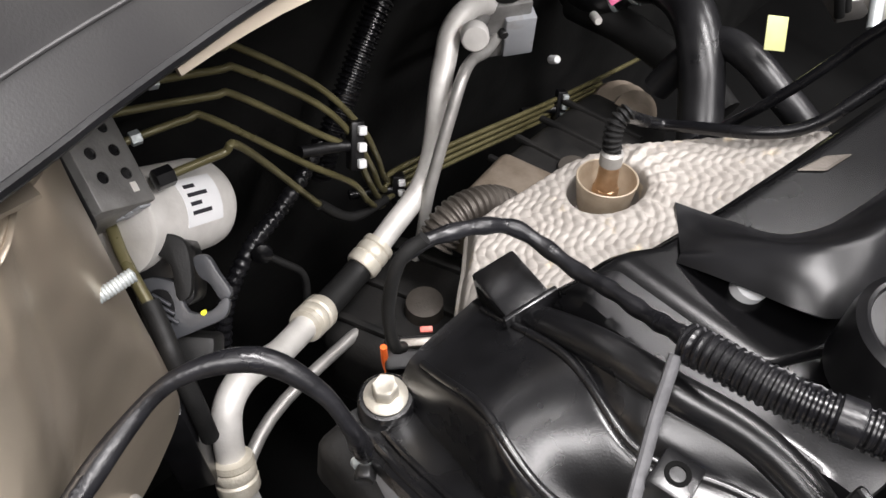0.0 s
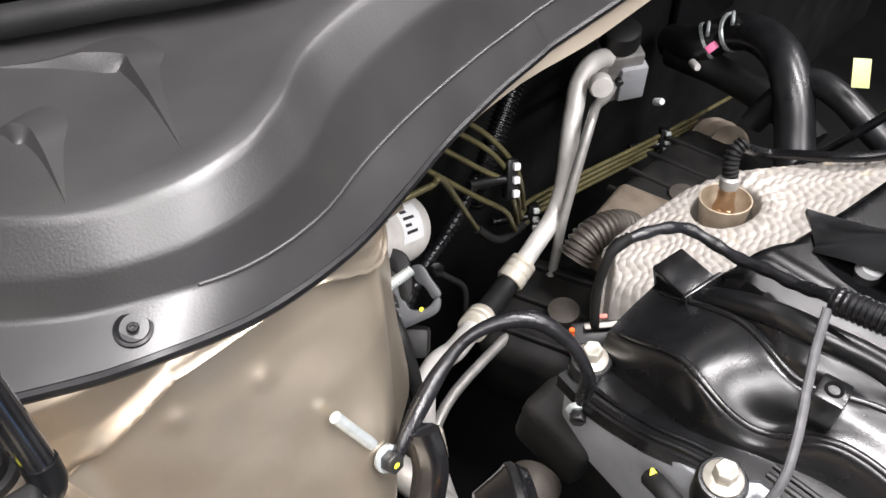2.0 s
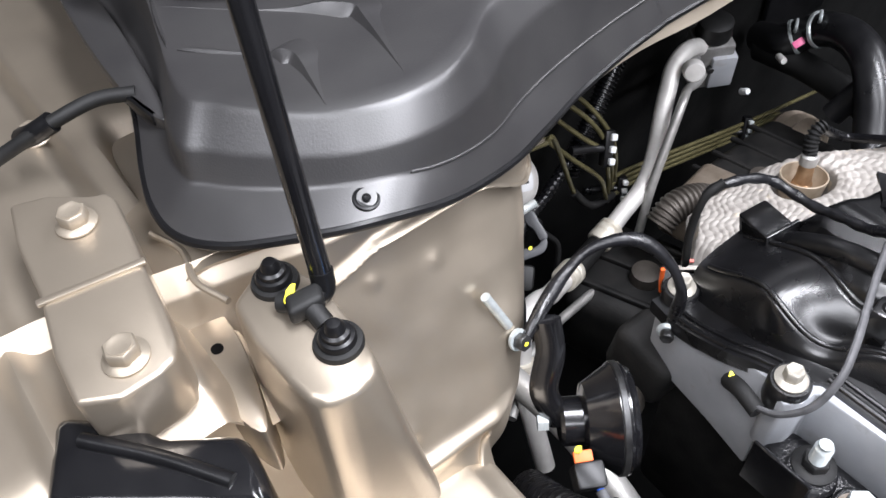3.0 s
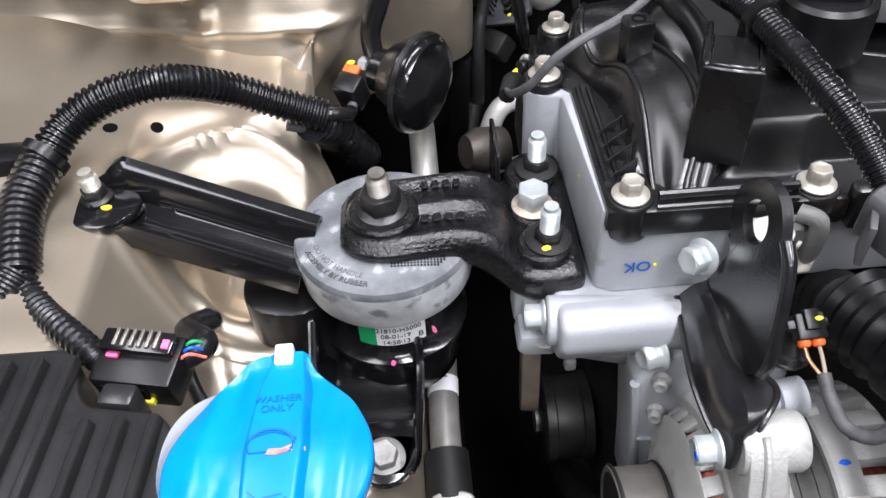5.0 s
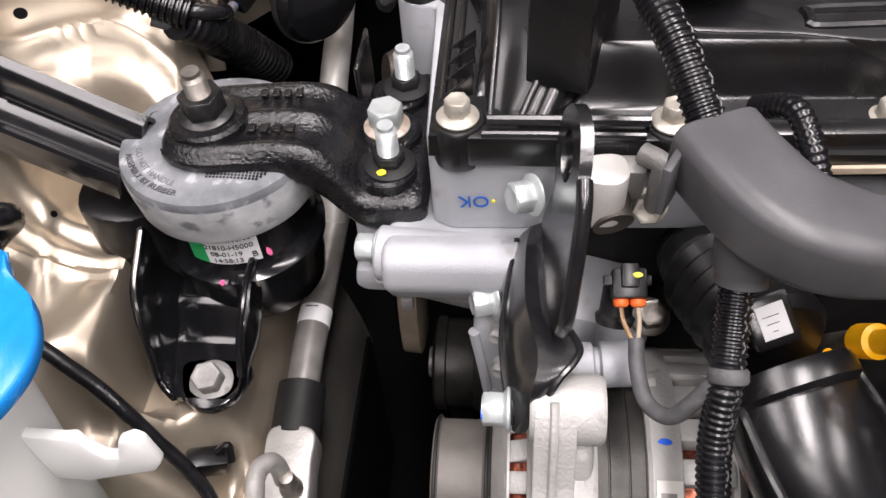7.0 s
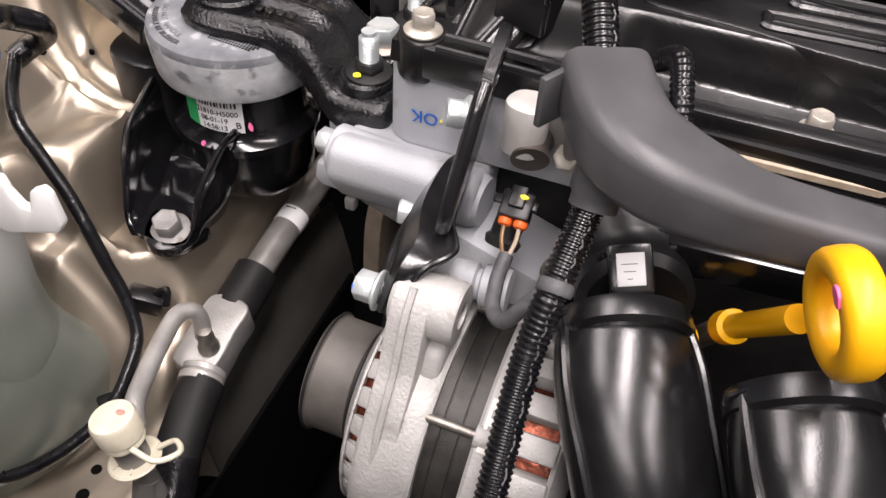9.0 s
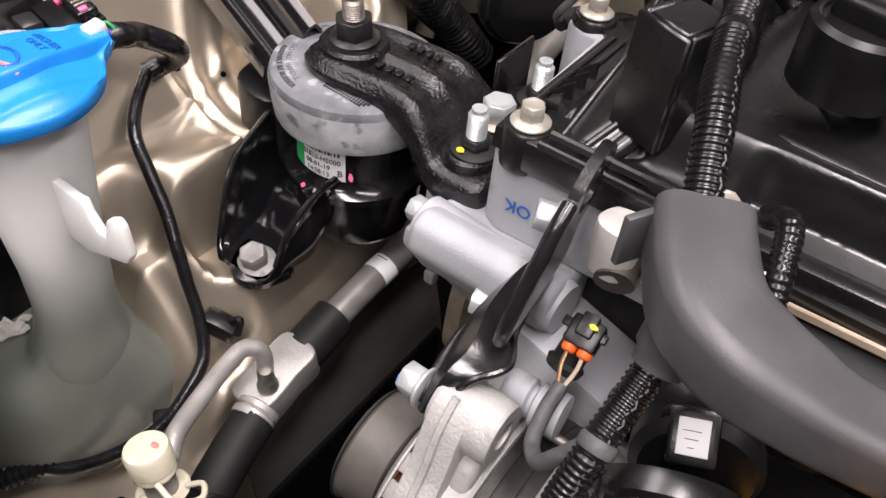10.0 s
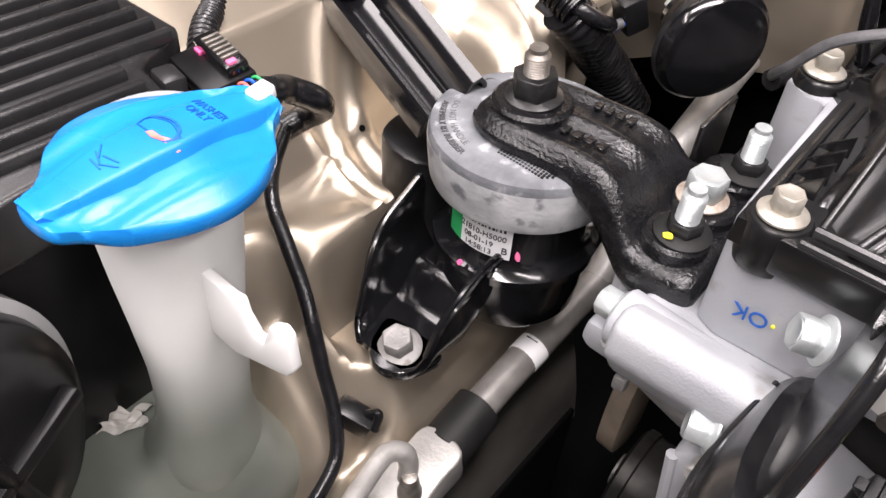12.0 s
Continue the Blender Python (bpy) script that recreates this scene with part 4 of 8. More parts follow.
def ac_pipe():
    ob = root("ac_pipe", (.26, .39, .68), "whitened aluminium air conditioning pipe with crimped hose joints", "pipe")
    part("upper_pipe", tube([(.455, .446, .771), (.430, .443, .785), (.408, .439, .790), (.391, .4355, .783), (.378, .428, .770), (.365, .420, .757), (.342, .405, .712), (.318, .396, .694), (.285, .389, .687), (.262, .384, .683)], 0.0088, 18, 6), PIPEWHT, ob)
    j = [V(.268, .385, .684), V(.236, .380, .678), V(.204, .371, .683), V(.170, .358, .699)]
    d1, d2 = (j[1] - j[0]).normalized(), (j[3] - j[2]).normalized()
    cp = [(0.0095, 0), (0.0122, 0.001), (0.0128, 0.005), (0.0118, 0.0065), (0.0128, 0.008), (0.0128, 0.013), (0.0118, 0.0145), (0.0130, 0.016), (0.0130, 0.023), (0.0118, 0.025), (0.009, 0.025)]
    part("collar", lathe(cp, frame_z(j[0], d1), 26), COLLAR, ob, "crimped pale zinc collar")
    part("hose", tube([j[0] + d1 * 0.015, j[1], j[2], j[2] + d2 * 0.012], 0.0102, 16, 8), RUBBLK, ob, "short black rubber hose")
    part("collar", lathe(cp[::-1] and [(r, 0.026 - h) for r, h in cp[::-1]], frame_z(j[2] + d2 * 0.006, d2), 26), COLLAR, ob, "crimped pale zinc collar")
    part("lower_pipe", tube([j[2] + d2 * 0.028, (.150, .351, .706), (.128, .344, .722), (.112, .337, .730), (.099, .330, .727), (.090, .322, .712), (.083, .312, .690), (.078, .295, .655), (.074, .27, .60)], 0.0090, 16, 6), PIPEWHT, ob)
    part("collar", lathe(cp, frame_z((.0865, .3165, .703), (-.3, -.5, -1)), 24), COLLAR, ob)
    return ob


ac_pipe()


def expansion_valve():
    ob = root("expansion_valve", (.47, .447, .75), "square aluminium expansion valve block with black cap", "valve")
    m = frame_z((.466, .450, .728), (-.10, -.10, 1), (.8, -.5, 0))
    body = box(0.040, 0.036, 0.056, m, 0.003)
    part("block", body, ALUDIRTY, ob)
    part("step_plate", box(0.026, 0.046, 0.040, m @ pose(0.010, 0, 0.004), 0.002), ALU, ob)
    part("cap", lathe([(0.013, 0), (0.0175, 0.002), (0.0185, 0.006), (0.0170, 0.010), (0.0175, 0.012), (0.0175, 0.020), (0.014, 0.023), (0, 0.024)], m @ pose(0, 0, 0.056), 30), RUBBLK, ob, "black rubber cap")
    part("flange_bolt", lathe([(0.006, 0), (0.0105, 0.001), (0.0105, 0.010), (0.0090, 0.012), (0, 0.0125)], frame_z((.398, .418, .7885), (-.62, -.62, .25)), 24), PIPEWHT, ob, "round pale bolt head")
    part("bolt_stem", tube([(.398, .418, .788), (.425, .436, .776), (.45, .45, .762)], 0.0052, 12, 4), ALUDIRTY, ob)
    part("set_screw", prism(ngon(0.004), 0, 0.006, m @ frame_z((-0.004, -0.018, 0.030), (0, -1, 0)), 0.0004, 1), STEELDK, ob)
    dab(ob, m @ V(0.020, -0.019, 0.036), (-.2, -.9, .3), 0.007, 0.006, YELMARK, "yellow paint dot", 8)
    return ob


expansion_valve()
solo("liquid_line", tube([(.455, .440, .748), (.425, .428, .752), (.400, .420, .762), (.372, .404, .772), (.352, .396, .752), (.319, .385, .702), (.300, .377, .656), (.284, .374, .638), (.255, .368, .640), (.223, .360, .644), (.126, .340, .662), (.06, .30, .66)], 0.0046, 12, 6), PIPEAL, "thin aluminium liquid line beside the larger pipe", "pipe")
solo("firewall_conduit", tube([(.382, .476, .842), (.360, .470, .822), (.330, .461, .797), (.300, .452, .768), (.275, .446, .740), (.262, .444, .715)], 0.0088, 14, 6, rings=0.0042, depth=0.0024), CONDUIT, "black corrugated conduit on the firewall", "conduit")
solo("taped_harness", tube([(.264, .440, .752), (.240, .432, .742), (.213, .424, .735), (.179, .416, .727), (.150, .410, .700), (.13, .40, .66)], 0.0056, 12, 6, rings=0.006, depth=0.001), TAPE, "black taped wiring running down from the conduit", "harness")
solo("thin_wire", tube([(.180, .414, .728), (.196, .404, .708), (.206, .398, .690), (.200, .392, .664), (.19, .388, .64)], 0.0028, 10, 6), RUBBLK, "thin black wire hanging below the brake lines", "wire")
solo("fir_tree_clip", lathe([(0.003, 0), (0.007, 0.001), (0.007, 0.004), (0.003, 0.006), (0, 0.006)], frame_z((.184, .408, .728), (-.5, -.8, .4)), 16), BLACKPL, "black plastic harness clip on the firewall loom", "clip")


def heater_hoses():
    ob = root("heater_hose", (.60, .40, .70), "black rubber heater hose with wire clamp", "hose", "heater hoses")
    part("hose", tube([(.600, .470, .705), (.5852, .4315, .7262), (.5946, .412, .7424), (.5926, .3863, .7584), (.5837, .3581, .7647), (.5675, .3305, .7627), (.5501, .3074, .7462), (.5307, .285, .7147), (.5053, .2618, .6812), (.48, .24, .64)], 0.0185, 22, 6), HOSERUB, ob)
    for p, d in (((.5880, .4250, .7310), (.5, -.8, .6)), ((.5946, .4051, .7480), (.05, -.85, .5))):
        part("wire_clamp", lathe([(0.0190, 0), (0.0202, 0.001), (0.0202, 0.004), (0.0190, 0.005)], frame_z(p, d), 24), ZINC, ob, "bright spring clamp")
        q = Vector(p) + V(-.012, -.006, .017)
        part("clamp_ear", tube([q, q + V(-.004, -.002, .008), q + V(.004, .003, .011), q + V(.010, .006, .006)], 0.0020, 8, 6), ZINC, ob)
    part("hose_print", box(0.012, 0.008, 0.0006, frame_z((.5725, .4090, .7400), (-.62, -.45, .62)), 0.0001), PINKMARK, ob, "red print on the hose")
    o3 = root("heater_hose", (.585, .37, .70), "lower dusty black heater hose", "hose", "heater hoses")
    part("hose", tube([(.59, .46, .700), (.5842, .4299, .7065), (.5853, .4035, .7075), (.5848, .3733, .7058), (.5822, .3427, .7033), (.5775, .3117, .7001), (.57, .28, .69)], 0.0160, 18, 6), RUBBLK, o3)
    o2 = root("heater_hose", (.56, .27, .74), "black rubber heater hose bending down", "hose", "heater hoses")
    part("hose", tube([(.545, .335, .700), (.5552, .3243, .7275), (.5635, .3129, .7489), (.5643, .2946, .7587), (.559, .2681, .7582), (.557, .2427, .7475), (.56, .2098, .7274), (.565, .185, .70)], 0.0125, 18, 6), HOSERUB, o2)
    plate = solo("firewall_plate", box(0.13, 0.008, 0.12, pose(.70, .492, .665), 0.003), GLOSSBLK, "black plate round the heater pipes", "plate")
    solo("grommet_stud", lathe([(0.004, 0), (0.004, 0.016), (0.003, 0.018), (0, 0.018)], frame_z((.5636, .4219, .7200), (-.6, -.7, .3)), 14), PIPEWHT, "pale stud beside the heater hose", "stud")


heater_hoses()


def heat_shield():
    ob = root("heat_shield", (.34, .26, .77), "embossed whitish exhaust heat shield with stitched look", "heat shield")

    def z_at(x, y):
        return 0.775 + 0.125 * (x - .36) - 0.35 * (y - .27)

    def fn(u, v):
        x = .228 + .222 * u
        up = lerp_table([(.228, .268), (.245, .285), (.264, .298), (.293, .322), (.319, .317), (.36, .306), (.392, .287), (.419, .240), (.45, .182)], x)
        lo = lerp_table([(.228, .215), (.30, .20), (.36, .175), (.45, .15)], x)
        y = lo + (up - lo) * v
        z = z_at(x, y)
        z -= 0.05 * sst(.262, .224, x) ** 1.5 + 0.022 * sst(0.90, 1.0, v) ** 2
        # quilted dashes in staggered rows
        a, b = (x * 0.83 + y * 0.55) / 0.0082, (y * 0.83 - x * 0.55) / 0.0058
        row = math.floor(b)
        b += 0.42 * math.sin(math.pi * a * 0.5) + 0.5 * noise.noise((x * 60, y * 60, 4))
        row = math.floor(b)
        dash = abs(math.sin(math.pi * (a + 0.5 * (row % 2)))) ** 0.7 * abs(math.sin(math.pi * b)) ** 0.6
        r = math.hypot(x - .352, y - .259)
        z += 0.0016 * dash * sst(.022, .030, r)
        # funnel of radial pleats round the sensor hole
        ang = math.atan2(y - .259, x - .352)
        z += 0.003 * bell(r, .030, .010) + 0.0016 * math.sin(ang * 22) * bell(r, .034, .010) * sst(-0.6, 0.8, math.cos(ang + 0.4))
        z -= 0.03 * sst(.0245, .0215, r)
        return Vector((x, y, z))

    hem = [fn(k / 40, 1.0) for k in range(2, 39)]
    part("folded_hem", tube(hem, 0.0018, 8, 1), SHIELD, ob)
    part("embossed_sheet", sheet(fn, 300, 200, 0.0012), SHIELD, ob, sharp=70)
    return ob


heat_shield()


def oxygen_sensor():
    ob = root("oxygen_sensor", (.352, .259, .76), "oxygen sensor in a tan cup with brass hexagon and black boot", "sensor")
    m = frame_z((.352, .259, .7615), (0.09, 0.10, 1))
    part("cup", lathe([(0.0125, 0.000), (0.0155, 0.004), (0.0185, 0.0245), (0.0192, 0.0250), (0.0198, 0.0245), (0.0170, 0.004), (0.0140, -0.003), (0.0, -0.003)], m, 40), CUPTAN, ob, "tan burnt metal cup")
    part("hexagon", prism(ngon(0.0088), 0.004, 0.018, m, 0.0012, 2), BRASS, ob, "copper tinted hexagon")
    part("barrel", lathe([(0.0072, 0.014), (0.0074, 0.020), (0.0066, 0.022), (0.0066, 0.031), (0.0060, 0.033), (0.0060, 0.036)], m, 26), BRASS, ob)
    part("collar", lathe([(0.0060, 0.035), (0.0072, 0.036), (0.0072, 0.044), (0.0056, 0.046)], m, 24), PIPEAL, ob, "bright crimped collar")
    t = m @ V(0, 0, 0.044)
    part("boot", tube([t, t + V(.001, .003, .010), t + V(.006, .005, .019), t + V(.014, .003, .024)], 0.0052, 14, 8, rings=0.0032, depth=0.0018), RUBBLK, ob)
    part("cable", tube([t + V(.010, .004, .022), (.4106, .2651, .7925), (.4155, .2395, .8030), (.4214, .2103, .8150), (.4318, .1910, .8225), (.4416, .1798, .8316), (.4528, .1715, .8444), (.47, .160, .865)], 0.0042, 12, 8), CONDUIT, ob, "black and grey sensor cable")
    return ob


oxygen_sensor()
solo("sensor_branch_wire", tube([(.470, .270, .72), (.4915, .2476, .7506), (.4942, .2297, .7795), (.5029, .2155, .8026), (.5117, .2018, .8283), (.5136, .193, .8471), (.515, .18, .87)], 0.0040, 12, 8), CONDUIT, "black wrapped wire crossing to the plugs", "wire")


def right_plugs():
    ob = root("plug_cluster", (.62, .21, .79), "grey and pale electrical plugs with yellow tag at the engine's rear", "connector")
    part("plug_body", box(0.050, 0.030, 0.030, pose(.640, .215, .795, 25, 10, -20), 0.004), PALE, ob, "pale plastic plug")
    part("plug_socket", box(0.030, 0.030, 0.030, pose(.695, .26, .745, 15, 0, -30), 0.004), GREYPIPE, ob)
    part("tag", box(0.016, 0.0250, 0.0012, frame_z((.5505, .2592, .7949), (-.45, -.55, .70), (.6, -.75, 0)), 0.0003), TAGYEL, ob, "pale yellow paper tag")
    for k in range(4):
        part("plug_wire", tube([(.66 + .012 * k, .25, .76), (.655 + .01 * k, .265, .80), (.66 + .012 * k, .29, .83), (.69 + .012 * k, .34, .86)], 0.0042, 10, 8), RUBBLK, ob)
    part("clip_arm", tube([(.60, .21, .80), (.625, .225, .825), (.650, .22, .845)], 0.005, 10, 6), ZINC, ob)


right_plugs()
rear_casting = solo("rear_casting", box(0.20, 0.09, 0.06, pose(.47, .355, .60, 0, 12, 8), 0.014, 3), ENGBLK, "near-black cast housing behind the heat shield", "housing")
solo("manifold_flange", box(0.10, 0.06, 0.035, pose(.36, .345, .660, 0, 8, 12), 0.008, 3), BROWNMET, "tan cast exhaust flange under the heat shield", "flange")
gearbox = solo("gearbox_lump", box(0.12, 0.10, 0.10, pose(.265, .355, .55, 0, 0, 20), 0.02, 3), ENGBLK, "near-black cast housing low behind the engine", "housing")
solo("exhaust_elbow", tube([(.285, .345, .705), (.300, .345, .716), (.318, .342, .718), (.336, .338, .712), (.350, .335, .70)], 0.014, 22, 8, rings=0.0046, depth=0.0020), OILYAL, "ribbed brown metal elbow by the heat shield", "pipe")
solo("steering_boot", lathe([(0.0, 0.0), (0.028, 0.0), (0.030, 0.012), (0.022, 0.02), (0.028, 0.03), (0.02, 0.038), (0.024, 0.05), (0.012, 0.06), (0, 0.06)], frame_z((.60, .40, .60), (-.3, -.5, .4)), 28), BROWNMET, "dull brown round housing by the brake lines", "housing")
for k in range(4):
    part("casting_rib", box(0.006, 0.084, 0.006, pose(.405 + .042 * k, .354 + .006 * k, .672 - .009 * k, 0, 12, 8), 0.002), ENGBLK, rear_casting)
part("casting_boss", lathe([(0, 0), (0.014, 0), (0.013, 0.012), (0.006, 0.014), (0, 0.014)], pose(.445, .340, .660), 22), OILYAL, rear_casting)
for k in range(3):
    part("casting_rib", box(0.006, 0.094, 0.007, pose(.228 + .036 * k, .342 + .013 * k, .6485, 0, 0, 20), 0.002), ENGBLK, gearbox)
part("casting_boss", lathe([(0, 0), (0.015, 0), (0.014, 0.014), (0.007, 0.016), (0, 0.016)], pose(.265, .335, .648), 22), OILYAL, gearbox)

# ---- engine ----
def cover_left(y):
    return lerp_table([(-0.01, .112), (.112, .112), (.126, .100), (.16, .0985), (.20, .103), (.23, .108)], y)


def cover_back(x):
    return lerp_table([(.10, .222), (.13, .216), (.16, .203), (.19, .186), (.21, .166), (.27, .146), (.42, .108)], x)


def rim_z(y):
    return .893 - .030 * sst(.120, .21, y)


COVER_Y = (.010, .024, .034, .045, .060, .078, .094, .104, .113, .120, .127, .136, .147, .158, .168, .180, .192, .207)
BEAD1_X, BEAD1_Z = (.1365, .1365, .1370, .1378, .1388, .1392, .1382, .1352, .1315, .1290, .1265, .1238, .1230, .1250, .1290, .1320, .1340, .1370), (.8870, .8900, .8935, .8995, .9070, .9130, .9142, .9120, .9060, .9005, .9000, .9035, .9095, .9130, .9115, .9040, .8950, .8850)
BEAD2_X, BEAD2_Z = (.1460, .1500, .1555, .1605, .1635, .1640, .1605, .1570, .1525, .1500, .1495, .1515, .1560, .1605, .1632, .1650, .1670, .1700), (.8905, .8960, .9025, .9085, .9140, .9182, .9192, .9185, .9172, .9170, .9182, .9200, .9202, .9180, .9130, .9060, .8985, .8880)
SPINE_X, SPINE_Z = (.1510, .1580, .1630, .1675, .1708, .1738, .1738, .1722, .1695, .1670, .1660, .1662, .1672, .1690, .1710, .1738, .1760, .1780), (.8930, .8985, .9045, .9115, .9195, .9275, .9330, .9360, .9380, .9388, .9388, .9372, .9335, .9275, .9200, .9095, .8995, .8880)


def along(tab, y):
    """Smooth value of a table over COVER_Y."""
    ks = [(y + .0035 * k, math.exp(-k * k / 4.5)) for k in range(-4, 5)]
    return sum(w * lerp_table(list(zip(COVER_Y, tab)), q) for q, w in ks) / sum(w for _, w in ks)


def cover_z(x, y):
    x3 = along(SPINE_X, y)
    y0 = .029 + .008 * sst(.207, .216, x)
    right = 0.024 * sst(y0, y0 + .014 - .008 * sst(.207, .216, x), y) * sst(.200, .170, y) * sst(0.006, 0.013, x - x3)
    return max(rim_z(y), 0.893 * (right > 0) + right)


def barrel_row(y):
    """One cross-section of the arched chambers: upright wall, round shoulder, barrel face, second shoulder, fall beside the spine."""
    x1, z1, x2, z2, x3, z3 = along(BEAD1_X, y), along(BEAD1_Z, y), along(BEAD2_X, y), along(BEAD2_Z, y), along(SPINE_X, y), along(SPINE_Z, y)
    low = min(rim_z(y), z1 - .002) - .003
    pts = [(x1 - .0085, low), (x1 - .0066, low + .50 * (z1 - low)), (x1 - .0034, z1 - .0030), (x1, z1 - .0002), (x1 + .0050, z1 + .0010 + .10 * (z2 - z1)), (x1 + .5 * (x2 - x1), z1 + .55 * (z2 - z1) + .0010),
           (x2 - .0040, z2 - .0004), (x2, z2), (x2 + .0028, max(z2, z3 - .0130) - .0006), (max(x2 + .0050, x3 - .0040), max(z2 - .0010, z3 - .0085)), (max(x2 + .0085, x3 + .0030), z3 - .0085), (max(x2 + .0115, x3 + .0075), z3 - .0120), (max(x2 + .0150, x3 + .0120), min(z3 - .014, .913))]
    return spline([V(x, y, z) for x, z in pts], 6)


def valve_cover():
    ob = root("valve_cover", (.2, .1, .89), "black nylon valve cover with arched ribs and bolt bosses", "engine cover")

    def fn(u, v):
        front = .0120 - .0090 * sst(.205, .230, .098 + .322 * u ** 1.25)
        y = front + (cover_back(.098 + .322 * u ** 1.25) - front) * v
        x = cover_left(y) + (.42 - cover_left(y)) * u ** 1.25
        e = min(u * 900 + 0.01, v * 40, (1 - v) * 40, 1)
        z = cover_z(x, y)
        return Vector((x, y, z if e > 0.02 else z - 0.010))

    part("moulding", sheet(fn, 160, 240, 0.0030), COVERPL, ob, sharp=50)
    rows = [barrel_row(0.024 + 0.188 * k / 147) for k in range(148)]
    for dy, k in ((.0012, .0), (.0050, .55), (.0080, 1.0)):                     # sloped end wall
        rows.insert(0, [V(q.x, .024 - dy, q.z + (min(q.z, .8885) - q.z) * k) for q in rows[0 if k == 0 else -148]])
    n = len(rows[0]) - 1
    part("arched_chamber", sheet(lambda u, v: rows[round(v * 150)][round(u * n)], n, 150, 0.002), COVERPL, ob, sharp=70)
    ys = [.020 + .0062 * k for k in range(31)]
    part("arch_bead", tube([(along(BEAD1_X, y), y, along(BEAD1_Z, y) + .0002) for y in ys], 0.0017, 10, 3), COVERPL, ob)
    part("arch_bead", tube([(along(BEAD2_X, y), y, along(BEAD2_Z, y) + .0002) for y in ys], 0.0017, 10, 3), COVERPL, ob)
    part("arch_spine", tube([(along(SPINE_X, y), y, along(SPINE_Z, y) - .0062) for y in ys], 0.0064, 18, 3, rfun=lambda t: 0.62 + 0.38 * sst(0, 0.35, t)), COVERPL, ob)
    for off, r in ((0.0045, 0.0017), (0.0100, 0.0015)):                     # sealing beads along the rim
        side = [(cover_left(y) + off, y, rim_z(y) + .0004) for y in (.205, .19, .175, .16, .145, .134)]
        part("rim_bead", tube(side, r, 8, 6), COVERPL, ob)
        side = [(.112 + off, y, .8934) for y in (.112, .09, .06, .034)]
        part("rim_bead", tube(side, r, 8, 6), COVERPL, ob)
    for bx, by, bz in ((.124, .021, .8935), (.209, .019, .8935), (.293, .0265, .8885), (.100, .124, .8935), (.122, .212, .870)):
        part("bolt_boss", lathe([(0.0108, -0.018), (0.0114, -0.015), (0.0114, 0.0005), (0.0104, 0.0018), (0.008, 0.002)], pose(bx, by, bz), 28), COVERPL, ob)
    for k in range(4):
        part("strengthening_rib", prism([(0, 0), (0.012, 0), (0.012, 0.010)], -0.0006, 0.0006, pose(.1175, .068 - .011 * k, .896, 90, 0, 0), 0.0003, 1), COVERPL, ob)
    # upright posts and a clip tower
    part("post", box(0.014, 0.013, 0.026, pose(.1440, .1095, .908, 0, 0, 8), 0.0015), COVERPL, ob)
    # hole in the post: its dark inside is a black inlay
    part("post_hole", lathe([(0.0040, 0), (0.0040, 0.0006), (0.0026, 0.0006), (0.0024, 0.0002), (0, 0.0002)], pose(.1440, .1095, .9338), 18), VOID, ob)
    mt = pose(.170, .050, .952, 0, 0, -20)
    part("tower_front", prism([(-.013, -.020), (.013, -.020), (.013, -.017), (-.013, -.017)], -0.050, 0, mt, 0.0008, 1), COVERPL, ob)
    part("tower_side", prism([(-.013, -.0166), (-.010, -.0166), (-.010, .020), (-.013, .020)], -0.014, 0, mt, 0.0008, 1), COVERPL, ob)
    part("tower_side", prism([(.010, -.0166), (.013, -.0166), (.013, .020), (.010, .020)], -0.050, 0, mt, 0.0008, 1), COVERPL, ob)
    part("tower_top", prism([(-.0096, -.0166), (.0096, -.0166), (.0096, .008), (-.0096, .008)], -0.003, 0, mt, 0.0006, 1), COVERPL, ob)
    # open connector block at the rear corner
    mb = pose(.182, .198, .880, -6, -10, -14)
    part("sensor_block", box(0.020, 0.026, 0.024, mb, 0.0015), COVERPL, ob)
    part("block_lip", box(0.024, 0.0025, 0.027, mb @ pose(0, -0.0145, 0), 0.0008), COVERPL, ob)
    # thin black plate paints the shaded inside of the block
    part("block_opening", box(0.0012, 0.018, 0.016, mb @ pose(-0.0101, 0, 0.004), 0.0003), VOID, ob, "block opening, its depth painted black")
    # ledge with pockets to the right
    part("right_ledge", prism(smooth_outline([(.212, .050), (.226, .068), (.218, .095), (.30, .105), (.42, .095), (.42, .040), (.30, .040), (.255, .046)], 4), 0.89, 0.918, None, 0.004, 2), COVERPL, ob)
    for px, py, w, h in ((.300, .058, .075, .011), (.315, .083, .085, .012), (.375, .060, .050, .011)):
        loop = [(px + a * w / 2, py + b * h / 2 + .03 * a * w, .9186) for a, b in ((-1, -.5), (-.94, -1), (0, -1), (.94, -1), (1, -.5), (1, .5), (.94, 1), (0, 1), (-.94, 1), (-1, .5), (-1, -.5))]
        part("pocket_ridge", tube(loop, 0.0022, 8, 5), COVERPL, ob)
    part("front_rail", prism([(.222, .0050), (.40, .010), (.40, .020), (.222, .0150)], .878, .901, None, 0.002, 2), COVERPL, ob)
    part("front_flange", prism([(.128, .0098), (.221, .0090), (.221, .0200), (.128, .0190)], .8790, .8945, None, 0.0015, 2), COVERPL, ob)
    part("flange_ridge", tube([(.134, .0118, .8950), (.165, .0116, .8950), (.198, .0112, .8950)], 0.0016, 8, 4), COVERPL, ob)
    part("flange_ridge", tube([(.136, .0175, .8975), (.165, .0175, .8975), (.200, .0172, .8975)], 0.0022, 8, 4), COVERPL, ob)
    return ob


cover = valve_cover()


